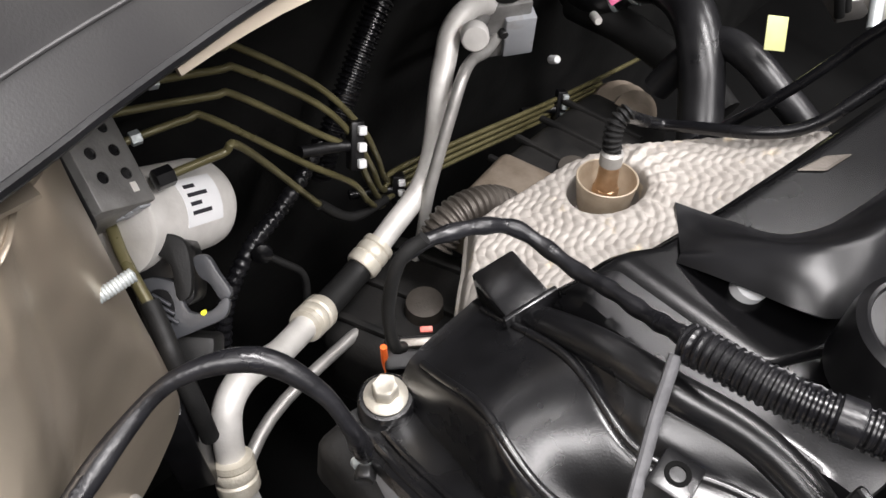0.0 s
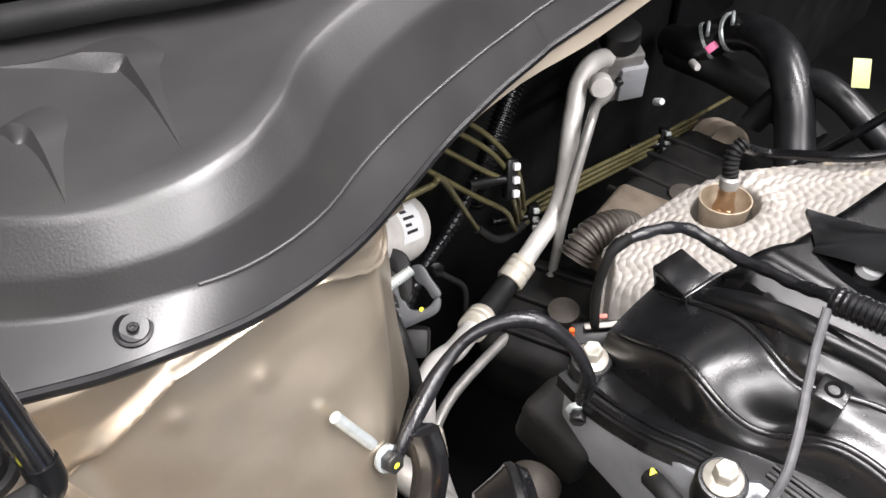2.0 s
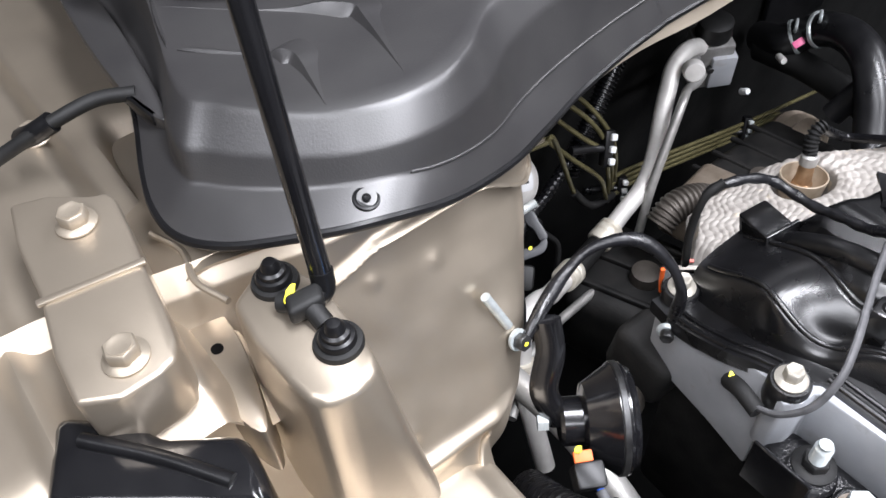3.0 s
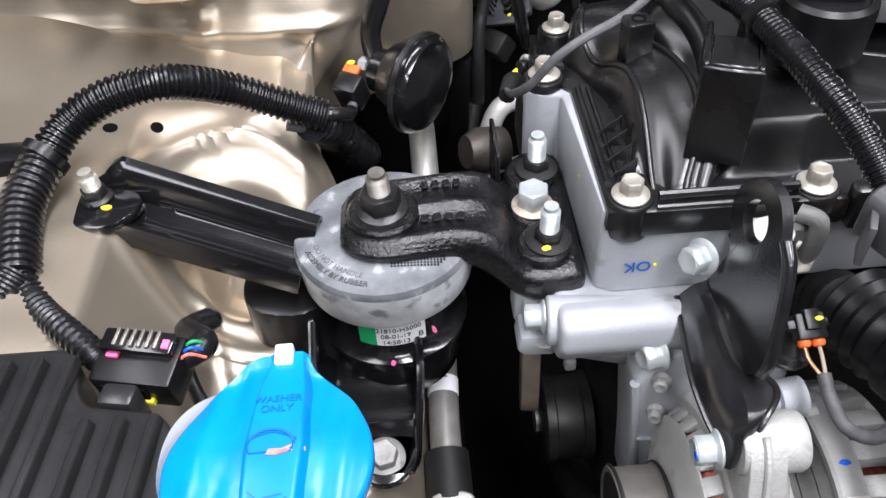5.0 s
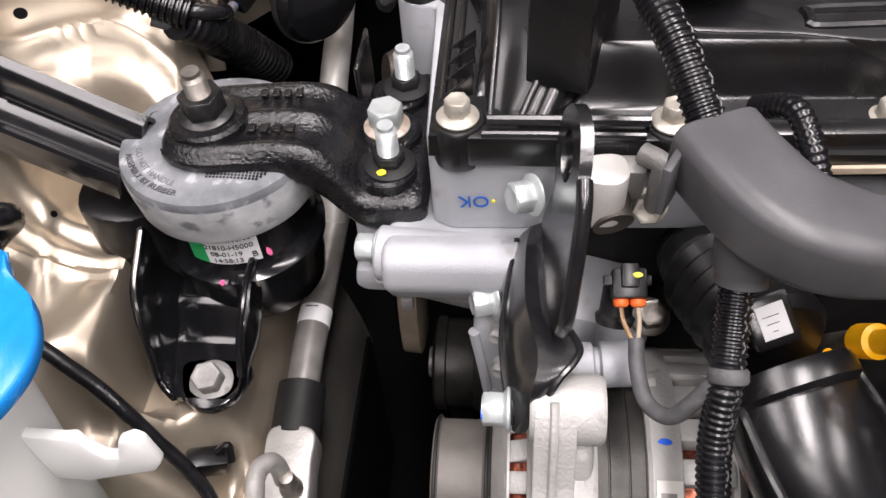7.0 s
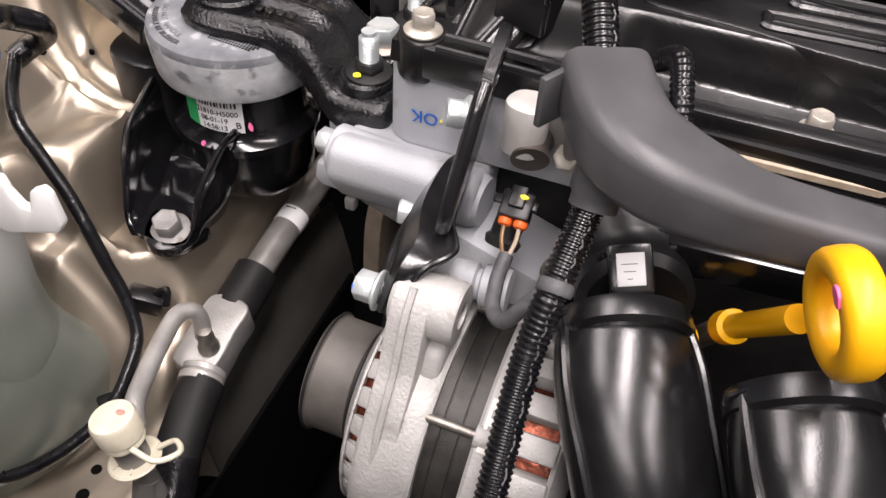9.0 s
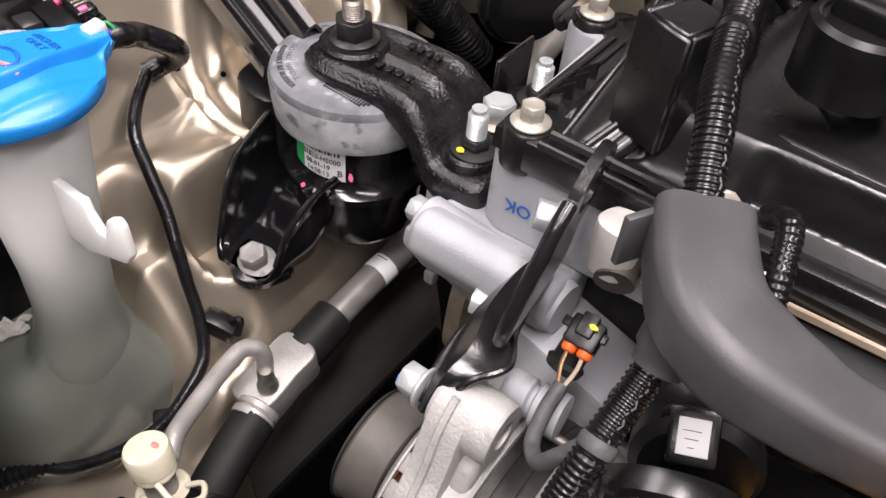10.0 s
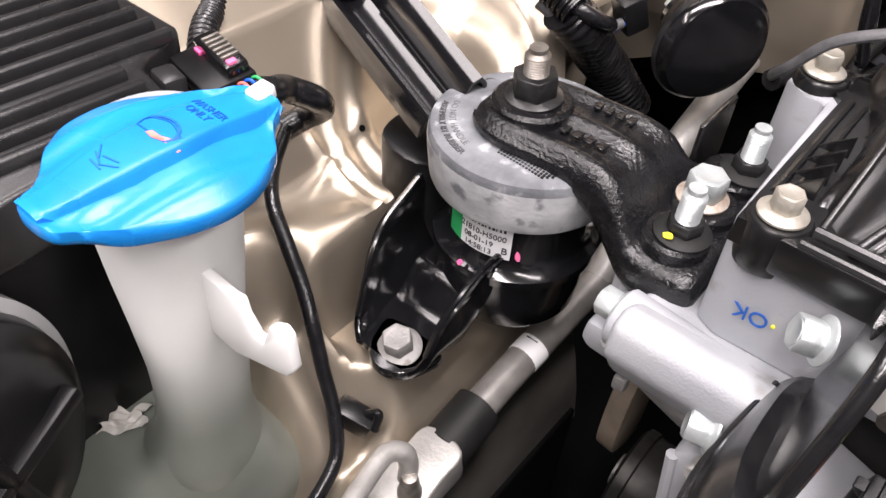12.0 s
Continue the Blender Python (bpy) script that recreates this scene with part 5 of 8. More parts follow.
def rear_engine_cover():
    ob = root("intake_cover", (.27, .12, .93), "large satin black plastic intake cover with flared scoop", "engine cover")

    def fn(u, v):
        x = .186 + .30 * u
        y1 = lerp_table([(.186, .187), (.196, .183), (.212, .177), (.222, .170), (.262, .162), (.302, .156), (.49, .130)], x)
        y0 = lerp_table([(.186, .125), (.21, .100), (.235, .085), (.27, .072), (.49, .04)], x)
        y = y0 + (y1 - y0) * v
        return Vector((x, y, .919 - .006 * sst(0.94, 1.0, v) - .010 * sst(0.08, 0.0, u) - .012 * sst(0.12, 0.0, v)))

    part("deck", sheet(fn, 90, 40, 0.004), DECKBLK, ob, sharp=55)
    # wedge horn: lit front face under a crest, hood falling back to the deck, round bend at the right end
    crest = spline([(.2235, .1585, .9205), (.2270, .1480, .9290), (.2320, .1350, .9360), (.2360, .1250, .9400), (.2420, .1180, .9425), (.2520, .1120, .9430), (.2650, .1080, .9425), (.300, .1020, .9400), (.36, .096, .936)], 8)
    lip = spline([(.2200, .1575, .9190), (.2195, .1450, .9245), (.2200, .1300, .9290), (.2215, .1130, .9330), (.2270, .1030, .9330), (.2400, .0980, .9320), (.260, .0960, .930), (.300, .0920, .926), (.36, .086, .922)], 8)

    def scoop(u, v):
        k = u * (len(lip) - 1)
        i0 = min(int(k), len(lip) - 2)
        p, c = lip[i0].lerp(lip[i0 + 1], k - i0), crest[i0].lerp(crest[i0 + 1], k - i0)
        if v < 0.5:
            t = v / 0.5
            return p.lerp(c, t) + V(0, 0, 0.0014 * math.sin(math.pi * t))
        t = (v - 0.5) / 0.5
        q = c + V(.020, .016, 0) * t
        q.z = c.z + (.9205 - c.z) * sst(0.05, 1.0, t)
        return q

    part("scoop", sheet(scoop, 64, 30, 0.003), BLACKPL, ob, sharp=60)
    part("scoop_foot", lathe([(0.0058, -0.010), (0.0062, 0), (0.004, 0.0015), (0, 0.0015)], pose(.2275, .1315, .9235, 12, 0, 0), 20), LABELW, ob, "white plastic foot")
    part("foil_patch", prism([(.294, .150), (.310, .146), (.320, .138), (.303, .141)], .9188, .9206, None, 0.001, 1), OILYAL, ob, "dull foil patch")
    return ob


rear_engine_cover()


def oil_cap():
    ob = root("oil_cap", (.222, .080, .93), "round black oil filler cap with raised grip", "oil cap")
    m = pose(.2225, .0800, .9300)
    part("disc", lathe([(0.0215, 0), (0.0220, 0.020), (0.0215, 0.0255), (0.0190, 0.0275), (0.0178, 0.0270), (0.0172, 0.0255), (0, 0.0255)], m, 48), BLACKPL, ob)
    part("grip", box(0.030, 0.011, 0.011, m @ pose(0, 0, 0.0235, 0, 0, -12), 0.003, 3), BLACKPL, ob)
    return ob


oil_cap()

# bolts of the cover
for k, (bx, by, bz) in enumerate(((.124, .021, .8955), (.209, .019, .8955), (.293, .0265, .8905), (.100, .124, .8955), (.122, .212, .8720))):
    bolt("cover", (bx, by, bz), (0, 0, 1), 17 * k, "pale zinc flange bolt on the valve cover rim", af=0.0095, head=0.0075, flange=0.0088, hmat=ZINCWARM, fmat=ZINCWARM, group="valve cover bolts")
bolt("dark", (.104, .204, .852), (-.75, -.6, .1), 0, "small dark bolt with yellow dot on the head's end", af=0.008, head=0.006, flange=0.0068, hmat=STEELDK, fmat=ZINC)


def cylinder_head():
    ob = root("cylinder_head", (.2, .1, .75), "grey cast aluminium cylinder head and timing case", "engine block")
    # end wall and front wall under the cover
    o = [(.105, .130), (.094, .130), (.090, .128), (.088, .118), (.096, .112), (.108, .112), (.1095, .06), (.1110, .017), (.120, .0125), (.30, .016), (.44, .02), (.44, .130)]
    part("head_casting", prism(o, .838, .8905, None, 0.003, 2), ALU, ob)
    rear = prism([(.114, .222), (.108, .20), (.102, .16), (.095, .126), (.44, .126), (.44, .10), (.30, .13), (.20, .175), (.15, .205)][::-1], .800, .8905, None, 0.003, 2)
    for v in rear.verts:
        if v.co.z > .85:
            v.co.z -= .030 * sst(.120, .21, v.co.y)
    part("rear_casting", rear, ALU, ob)
    part("lower_casting", prism([(.132, .215), (.130, .16), (.132, .06), (.138, .034), (.150, .026), (.30, .030), (.44, .034), (.44, .10), (.20, .175)], .60, .842, None, 0.006, 2), ENGBLK, ob)
    # sloping shoulder below the marked face
    sh = bmesh.new()
    prism([(.012, .838), (-.004, .846), (-.013, .842), (-.016, .828), (-.004, .808), (.030, .800), (.050, .806), (.050, .838)], 0.090, .165, frame_z((0, 0, 0), (1, 0, 0), (0, 1, 0)), 0.004, 3, sh)
    part("shoulder", sh, ALU, ob)
    part("boss_cylinder", lathe([(0.0, 0.0), (0.0118, 0.0), (0.0128, 0.0010), (0.0130, 0.078), (0.0120, 0.082), (0, 0.082)], frame_z((.086, .0060, .8285), (.996, -.085, .0)), 28), ALU, ob)
    part("boss_lug", prism([(.014, .809), (.0235, .8285), (.040, .8285), (.040, .800)], .0765, .110, frame_z((0, 0, 0), (1, 0, 0), (0, 1, 0)), 0.002, 2), ALU, ob)
    part("bolt_pocket", prism([(.0720, .8090), (.0725, .8330), (.0760, .8360), (.0920, .8360), (.0920, .8020), (.0760, .8040)], -0.030, -0.0135, frame_z((0, .010, 0), (0, -1, 0), (1, 0, 0)), 0.002, 2), ALU, ob)
    part("pocket_floor", prism([(.0720, .8040), (.0735, .8150), (.0920, .8150), (.0920, .7990), (.0760, .8000)], -0.0140, 0.0040, frame_z((0, .010, 0), (0, -1, 0), (1, 0, 0)), 0.002, 2), ALU, ob)
    # web falling to the accessory bracket
    part("boss_underside", prism([(.0800, .810), (.100, .800), (.122, .792), (.1420, .786), (.1420, .80), (.100, .812)], -0.016, 0.008, frame_z((0, .010, 0), (0, -1, 0), (1, 0, 0)), 0.003, 2), ALUDIRTY, ob)
    web = prism([(.1290, .800), (.1330, .765), (.1380, .715), (.142, .66), (.21, .66), (.21, .80), (.15, .82), (.1400, .81)], -0.016, 0.026, frame_z((0, .010, 0), (0, -1, 0), (1, 0, 0)), 0.004, 2)
    part("accessory_web", web, ALU, ob)
    part("web_flange", tube([(.1300, -.0150, .798), (.1340, -.0150, .765), (.1390, -.0150, .715), (.143, -.015, .665)], 0.0028, 8, 6), ALU, ob)
    part("web_rib", box(0.030, 0.004, 0.0030, pose(.150, -.0165, .742, 0, 18, 0), 0.0010), ALU, ob)
    part("small_nub", box(0.006, 0.006, 0.008, pose(.098, -.003, .800), 0.0015), ALUDIRTY, ob)
    part("water_outlet", lathe([(0.0, 0.0), (0.0095, 0.0), (0.0098, 0.018), (0.0080, 0.022), (0.0084, 0.027), (0, 0.027)], frame_z((.180, .014, .876), (.25, -.90, -.30)), 24), OILYAL, ob, "bronze tinted outlet stub")
    part("outlet_flange", box(0.026, 0.010, 0.020, pose(.186, .006, .870, 12, 0, 0), 0.003), PIPEAL, ob)
    part("sensor_elbow", tube([(.196, .004, .893), (.203, -.002, .892), (.203, -.004, .880), (.203, .000, .866)], 0.0044, 14, 6), ALUDIRTY, ob)
    part("pale_boss", prism(smooth_outline([(.172, -.006), (.176, .003), (.188, .004), (.191, -.006), (.186, -.0125), (.176, -.0115)], 4), .868, .8920, None, 0.003, 2), PIPEWHT, ob, "bright aluminium boss")
    part("gasket_rail", prism([(.240, .0002), (.40, .0060), (.40, .0082), (.240, .0022)], .8845, .8885, None, 0.0006, 1), CUPTAN, ob, "cream coloured gasket rail")
    # blue stamp letters, seen upside down from the front
    mt = Matrix(((-1, 0, 0, .1300), (0, 0, -1, .0118), (0, -1, 0, .8570), (0, 0, 0, 1)))
    part("ok_stamp", text_bm("OK", 0.0092, mt @ pose(0, 0, 0, 0, 0, 2), 0.00025), INKBLUE, ob, "blue stamped letters OK upside down")
    dab(ob, (.1385, .0118, .8572), (0, -1, 0), 0.0016, 0.0016, YELMARK, "yellow dot", 2)
    dab(ob, (.1095, .062, .874), (-1, 0, 0), 0.002, 0.002, YELMARK, "yellow dot", 4, side=(0, 1, 0))
    # dark casting at the rear end
    part("rear_lug", box(0.035, 0.05, 0.05, pose(.118, .225, .765, 10, 0, 0), 0.008, 3), ENGBLK, ob)
    part("thermostat_stub", lathe([(0.0, 0), (0.016, 0), (0.017, 0.02), (0.012, 0.03), (0, 0.03)], frame_z((.088, .215, .775), (-.8, -.3, .2)), 24), OILYAL, ob)
    return ob


head = cylinder_head()
bolt("m10", (.0862, .0088, .8282), (-1, 0.05, 0.0), 10, "zinc hexagon bolt in the boss of the head", af=0.012, head=0.0085, flange=0.0088)
bolt("m10", (.1555, -.0010, .8745), (-.86, -.45, .20), 5, "zinc hexagon bolt through the lifting bracket")
bolt("m10", (.1400, -.0135, .8205), (-.92, -.30, .12), 22, "zinc hexagon bolt through the lifting bracket")
bolt("m8w", (.2025, .0040, .8640), (-.2, -.8, .5), 8, "pale zinc bolt beside the outlet stub", af=0.011, head=0.008, flange=0.0078, hmat=ZINCWARM)
bolt("m8g", (.2095, -.0100, .8060), (0, -.4, 1), 8, "dark bolt with green mark below the plug", af=0.012, head=0.006, flange=0.0090, hmat=STEEL)
for sx, sy, sz in ((.1426, -.0165, .803), (.1437, -.0165, .7745), (.1530, -.0165, .7560)):
    bolt("small", (sx, sy, sz), (-.35, -.9, .1), 0, "small pale bolt on the timing case", af=0.007, head=0.005, flange=0.005, hmat=ALTAL)


def idler():
    ob = root("belt_pulley", (.125, .075, .66), "dark smooth belt idler pulley deep beside the engine", "pulley")
    m = frame_z((.098, .060, .655), (1, 0, 0))
    part("pulley", lathe([(0, 0), (0.028, 0), (0.0310, 0.002), (0.0310, 0.008), (0.0295, 0.009), (0.0295, 0.026), (0.0310, 0.027), (0.0310, 0.033), (0, 0.033)], m, 40), STATOR, ob)
    part("hub", lathe([(0, -0.004), (0.010, -0.004), (0.010, 0.0), (0, 0.0)], m, 20), ALUDIRTY, ob)
    part("tensioner_arm", prism(smooth_outline([(-.010, -.012), (.012, -.010), (.016, .03), (.010, .055), (-.006, .05), (-.012, .02)], 4), 0, 0.012, frame_z((.082, .055, .70), (1, -.1, .0), (0, 1, 0)), 0.002), BROWNMET, ob, "tan cast tensioner arm")
    ob2 = root("drive_belt", (.11, .0, .70), "black ribbed drive belt running deep to the pulleys", "belt")
    part("belt_run", tube([(.113, .088, .640), (.113, .060, .600), (.120, .000, .640), (.1250, -.045, .705), (.1250, -.066, .721)], 0.006, 8, 6, oval=1.6), RUBBLK, ob2)


idler()


def lifting_bracket():
    ob = root("lifting_bracket", (.155, -.06, .84), "black stamped engine lifting bracket with oval eye", "bracket")
    # folded lower arm: outer edge, raised ridge and inner edge from the engine to the hooked foot
    edge = spline([(.1490, .0030, .8425), (.1458, -.0200, .8420), (.1436, -.0443, .8400), (.1450, -.0640, .8375), (.1475, -.0750, .8350), (.1480, -.0815, .8280)], 7)
    flank = spline([(.1512, .0015, .8485), (.1482, -.0200, .8530), (.1465, -.0445, .8510), (.1495, -.0640, .8475), (.1505, -.0755, .8440), (.1490, -.0825, .8285)], 7)
    ridge = spline([(.1545, .0000, .8545), (.1523, -.0200, .8615), (.1525, -.0445, .8595), (.1570, -.0630, .8550), (.1555, -.0765, .8510), (.1505, -.0835, .8290)], 7)
    slope = spline([(.1572, -.0015, .8575), (.1570, -.0210, .8585), (.1590, -.0440, .8535), (.1650, -.0620, .8530), (.1600, -.0755, .8505), (.1520, -.0830, .8290)], 7)
    inner = spline([(.1602, -.0030, .8610), (.1625, -.0220, .8575), (.1650, -.0430, .8520), (.1727, -.0605, .8530), (.1640, -.0735, .8500), (.1535, -.0820, .8285)], 7)
    rails = [edge, flank, ridge, slope, inner]
    n = len(edge) - 1
    across = [[r[k].lerp(q[k], f / 3) for r, q in zip(rails, rails[1:]) for f in range(3)] + [inner[k]] for k in range(n + 1)]
    m2 = len(across[0]) - 1
    part("folded_arm", sheet(lambda u, v: across[round(v * n)][round((1 - u) * m2)], m2, n, 0.0026), SATINBLK, ob, sharp=24)
    part("rolled_edge", tube(edge[::3], 0.0015, 8, 4), SATINBLK, ob)
    part("rolled_edge", tube(inner[::3], 0.0015, 8, 4), SATINBLK, ob)
    bm = bmesh.new()
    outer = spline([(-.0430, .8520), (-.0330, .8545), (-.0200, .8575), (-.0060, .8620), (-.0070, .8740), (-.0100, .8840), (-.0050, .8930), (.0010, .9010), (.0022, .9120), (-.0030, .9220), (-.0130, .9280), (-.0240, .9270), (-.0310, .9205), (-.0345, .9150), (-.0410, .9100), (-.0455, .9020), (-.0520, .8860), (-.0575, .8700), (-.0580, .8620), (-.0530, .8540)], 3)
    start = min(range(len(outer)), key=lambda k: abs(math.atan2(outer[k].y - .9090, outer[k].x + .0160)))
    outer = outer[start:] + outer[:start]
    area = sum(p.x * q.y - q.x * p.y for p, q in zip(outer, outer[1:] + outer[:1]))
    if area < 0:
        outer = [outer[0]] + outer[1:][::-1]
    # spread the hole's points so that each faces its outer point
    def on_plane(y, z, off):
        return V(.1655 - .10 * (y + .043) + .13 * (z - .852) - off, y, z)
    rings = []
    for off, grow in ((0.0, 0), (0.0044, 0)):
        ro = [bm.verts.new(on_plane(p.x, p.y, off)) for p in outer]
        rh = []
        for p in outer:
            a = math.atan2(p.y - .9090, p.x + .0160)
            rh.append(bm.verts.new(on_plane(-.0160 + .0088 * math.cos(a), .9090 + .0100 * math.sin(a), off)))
        rings.append((ro, rh))
    (o0, h0), (o1, h1) = rings
    n = len(outer)
    for k in range(n):
        q = (k + 1) % n
        bm.faces.new((o0[k], o0[q], h0[q], h0[k]))
        bm.faces.new((o1[q], o1[k], h1[k], h1[q]))
        bm.faces.new((o0[q], o0[k], o1[k], o1[q]))
        bm.faces.new((h0[k], h0[q], h1[q], h1[k]))
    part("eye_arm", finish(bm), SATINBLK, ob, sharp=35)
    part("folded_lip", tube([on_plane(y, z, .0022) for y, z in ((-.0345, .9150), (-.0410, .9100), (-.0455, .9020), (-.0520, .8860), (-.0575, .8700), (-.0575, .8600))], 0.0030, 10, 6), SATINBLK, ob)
    return ob


lifting_bracket()


ALT_Y, ALT_Z = -.0660, .7480                                # height and depth of the alternator's shaft


def alternator():
    ob = root("alternator", (.20, ALT_Y, ALT_Z), "bright cast aluminium alternator with slotted housing and grey pulley", "alternator")

    def drum(prof, name, material, label="", seg=72):
        return part(name, lathe([(r, x) for x, r in prof], frame_z((0, ALT_Y, ALT_Z), (1, 0, 0)), seg), material, ob, label)

    def polar(x, r, a):
        return Vector((x, ALT_Y + r * math.cos(a), ALT_Z + r * math.sin(a)))

    drum([(.1395, .028), (.1400, .036), (.1440, .044), (.1450, .0500), (.1465, .0530), (.1475, .0530), (.1475, .045)], "front_face", ALTAL)
    drum([(.1460, .0480), (.1570, .0530)], "front_winding", COPPER, "copper winding behind the slots")
    drum([(.1545, .050), (.1545, .0615), (.1570, .0640), (.1620, .0652), (.1800, .0655), (.1820, .0640), (.182, .05)], "front_housing", ALTAL)
    drum([(.181, .05), (.181, .0600), (.1865, .0600), (.1868, .0594), (.1872, .0594), (.1875, .0600), (.1945, .0600), (.1948, .0594), (.1952, .0594), (.1955, .0600), (.2020, .0600), (.2020, .05)], "stator", STATOR, "dark laminated stator")
    drum([(.2015, .05), (.2015, .0640), (.203, .0655), (.2145, .0655), (.2150, .0640), (.2150, .054)], "rear_housing", ALTAL)
    drum([(.2140, .0545), (.2350, .0545)], "rear_winding", COPPER, "copper winding behind the slots")
    drum([(.2340, .050), (.2340, .0620), (.236, .0635), (.240, .0590), (.243, .045), (.244, .0)], "rear_ring", ALTAL)
    # fingers between the cooling slots
    for n, x0, x1, r0, r1, wide in ((26, .1455, .1560, .0500, .0605, .0088), (24, .2140, .2350, .0550, .0650, .0102)):
        for k in range(n):
            a = math.tau * k / n + 0.06
            if math.sin(a) < -0.45:
                continue
            finger = box(x1 - x0, wide, r1 - r0, frame_z(polar((x0 + x1) / 2, r0, a), (0, math.cos(a), math.sin(a)), (1, 0, 0)), 0.0014, 2)
            if x0 < .2:                                    # the front fingers follow the sloping shoulder
                for v in finger.verts:
                    out = math.hypot(v.co.y - ALT_Y, v.co.z - ALT_Z)
                    drop = (.0035 + .0060 * sst(.1560, .1455, v.co.x)) * sst(r0 + .004, r1, out)
                    v.co.y -= drop * math.cos(a)
                    v.co.z -= drop * math.sin(a)
            part("housing_finger", finger, ALTAL, ob)
    # clamp ear on a tapering web with a raised rib
    part("clamp_ear", lathe([(0.0, 0.0), (0.0120, 0.0), (0.0132, 0.0015), (0.0135, 0.0260), (0.0125, 0.0280), (0.0060, 0.0282), (0.0056, 0.0262), (0.0, 0.0262)], frame_z((.1545, -.0745, .8335), (1, 0, 0)), 36), ALTAL, ob)
    web = smooth_outline([(-.0660, .8440), (-.0790, .8460), (-.0885, .8370), (-.0980, .8150), (-.1120, .7960), (-.1240, .7740), (-.1190, .7660), (-.0800, .7900), (-.0420, .7960), (-.0330, .7990), (-.0460, .8120), (-.0585, .8280)], 4)
    part("ear_web", prism(web, .1560, .1720, frame_z((0, 0, 0), (1, 0, 0), (0, 1, 0)), 0.0030, 3), ALTAL, ob)
    part("casting_seam", tube([(.1635, -.0800, .8470), (.1635, -.0895, .8365), (.1635, -.0990, .8150), (.1635, -.1125, .7965), (.1635, -.1235, .7750)], 0.0017, 8, 6), ALTAL, ob)
    part("gusset", prism([(-.0640, .8240), (-.0860, .8180), (-.0960, .8000), (-.0900, .7980), (-.0600, .8080)], .1700, .1800, frame_z((0, 0, 0), (1, 0, 0), (0, 1, 0)), 0.0030, 2), ALTAL, ob)
    # pulley
    mp = frame_z((.1130, ALT_Y, ALT_Z), (1, 0, 0))
    part("pulley", lathe([(0, -0.001), (0.012, -0.001), (0.0125, 0.004), (0.0255, 0.004), (0.0265, 0.0005), (0.0290, 0.0), (0.0300, 0.0012), (0.0300, 0.0022), (0.0288, 0.0032), (0.0288, 0.0225), (0.0300, 0.0238), (0.0300, 0.0252), (0.0280, 0.0265), (0.015, 0.027), (0.015, 0.040)], mp, 64), PULLEYGREY, ob, "smooth grey belt pulley")
    part("pulley_rim", lathe([(0.0302, 0.0008), (0.0307, 0.0012), (0.0307, 0.0020), (0.0302, 0.0024)], mp, 64), RUBBLK, ob)
    part("pulley_rim", lathe([(0.0302, 0.0236), (0.0307, 0.0240), (0.0307, 0.0248), (0.0302, 0.0254)], mp, 64), RUBBLK, ob)
    # through bolts across the stator
    for a in (1.25, 2.20):
        part("through_bolt", tube([polar(.180, .0632, a), polar(.214, .0632, a)], 0.0022, 12, 2), STEEL, ob, "bare steel through bolt")
        part("bolt_boss", lathe([(0, 0), (0.0052, 0), (0.0056, 0.001), (0.0056, 0.006), (0, 0.006)], frame_z(polar(.2015, .0622, a), (1, 0, 0)), 20), ALTAL, ob)
    plate_label = part("type_label", sheet(lambda u, v: polar(.2040 + .0100 * u, .0661, 1.95 + .34 * v), 4, 10, 0.0003), PALE, ob, "plain pale type plate")
    for k in range(2):
        a0 = 2.02 + 0.10 * k
        part("type_print", sheet(lambda u, v: polar(.2055 + .0060 * u, .0665, a0 + .05 * v), 3, 3, 0.0002), GREYPIPE, plate_label)
    dab(ob, polar(.2085, .0656, 1.72), (0, math.cos(1.72), math.sin(1.72)), 0.0055, 0.0028, BLUEMARK, "faint blue chalk mark", 51)
    # round bosses of the bracket behind the ear
    part("rear_boss", lathe([(0, 0), (0.0085, 0), (0.0092, 0.001), (0.0092, 0.011), (0.0070, 0.012), (0.0070, 0.0135), (0.0095, 0.0145), (0.0095, 0.026), (0, 0.026)], frame_z((.1690, -.0500, .8255), (1, .05, .05)), 28), ALU, ob, "grey machined spacer")
    return ob


alternator()
b = bolt("m10", (.1475, -.0755, .8330), (-1, 0, 0), 12, "zinc bolt with blue dot clamping the alternator")
dab(b, (.1366, -.0785, .8345), (-1, 0, 0), 0.0045, 0.004, BLUEMARK, "blue paint dot", 1, side=(0, 1, 0))


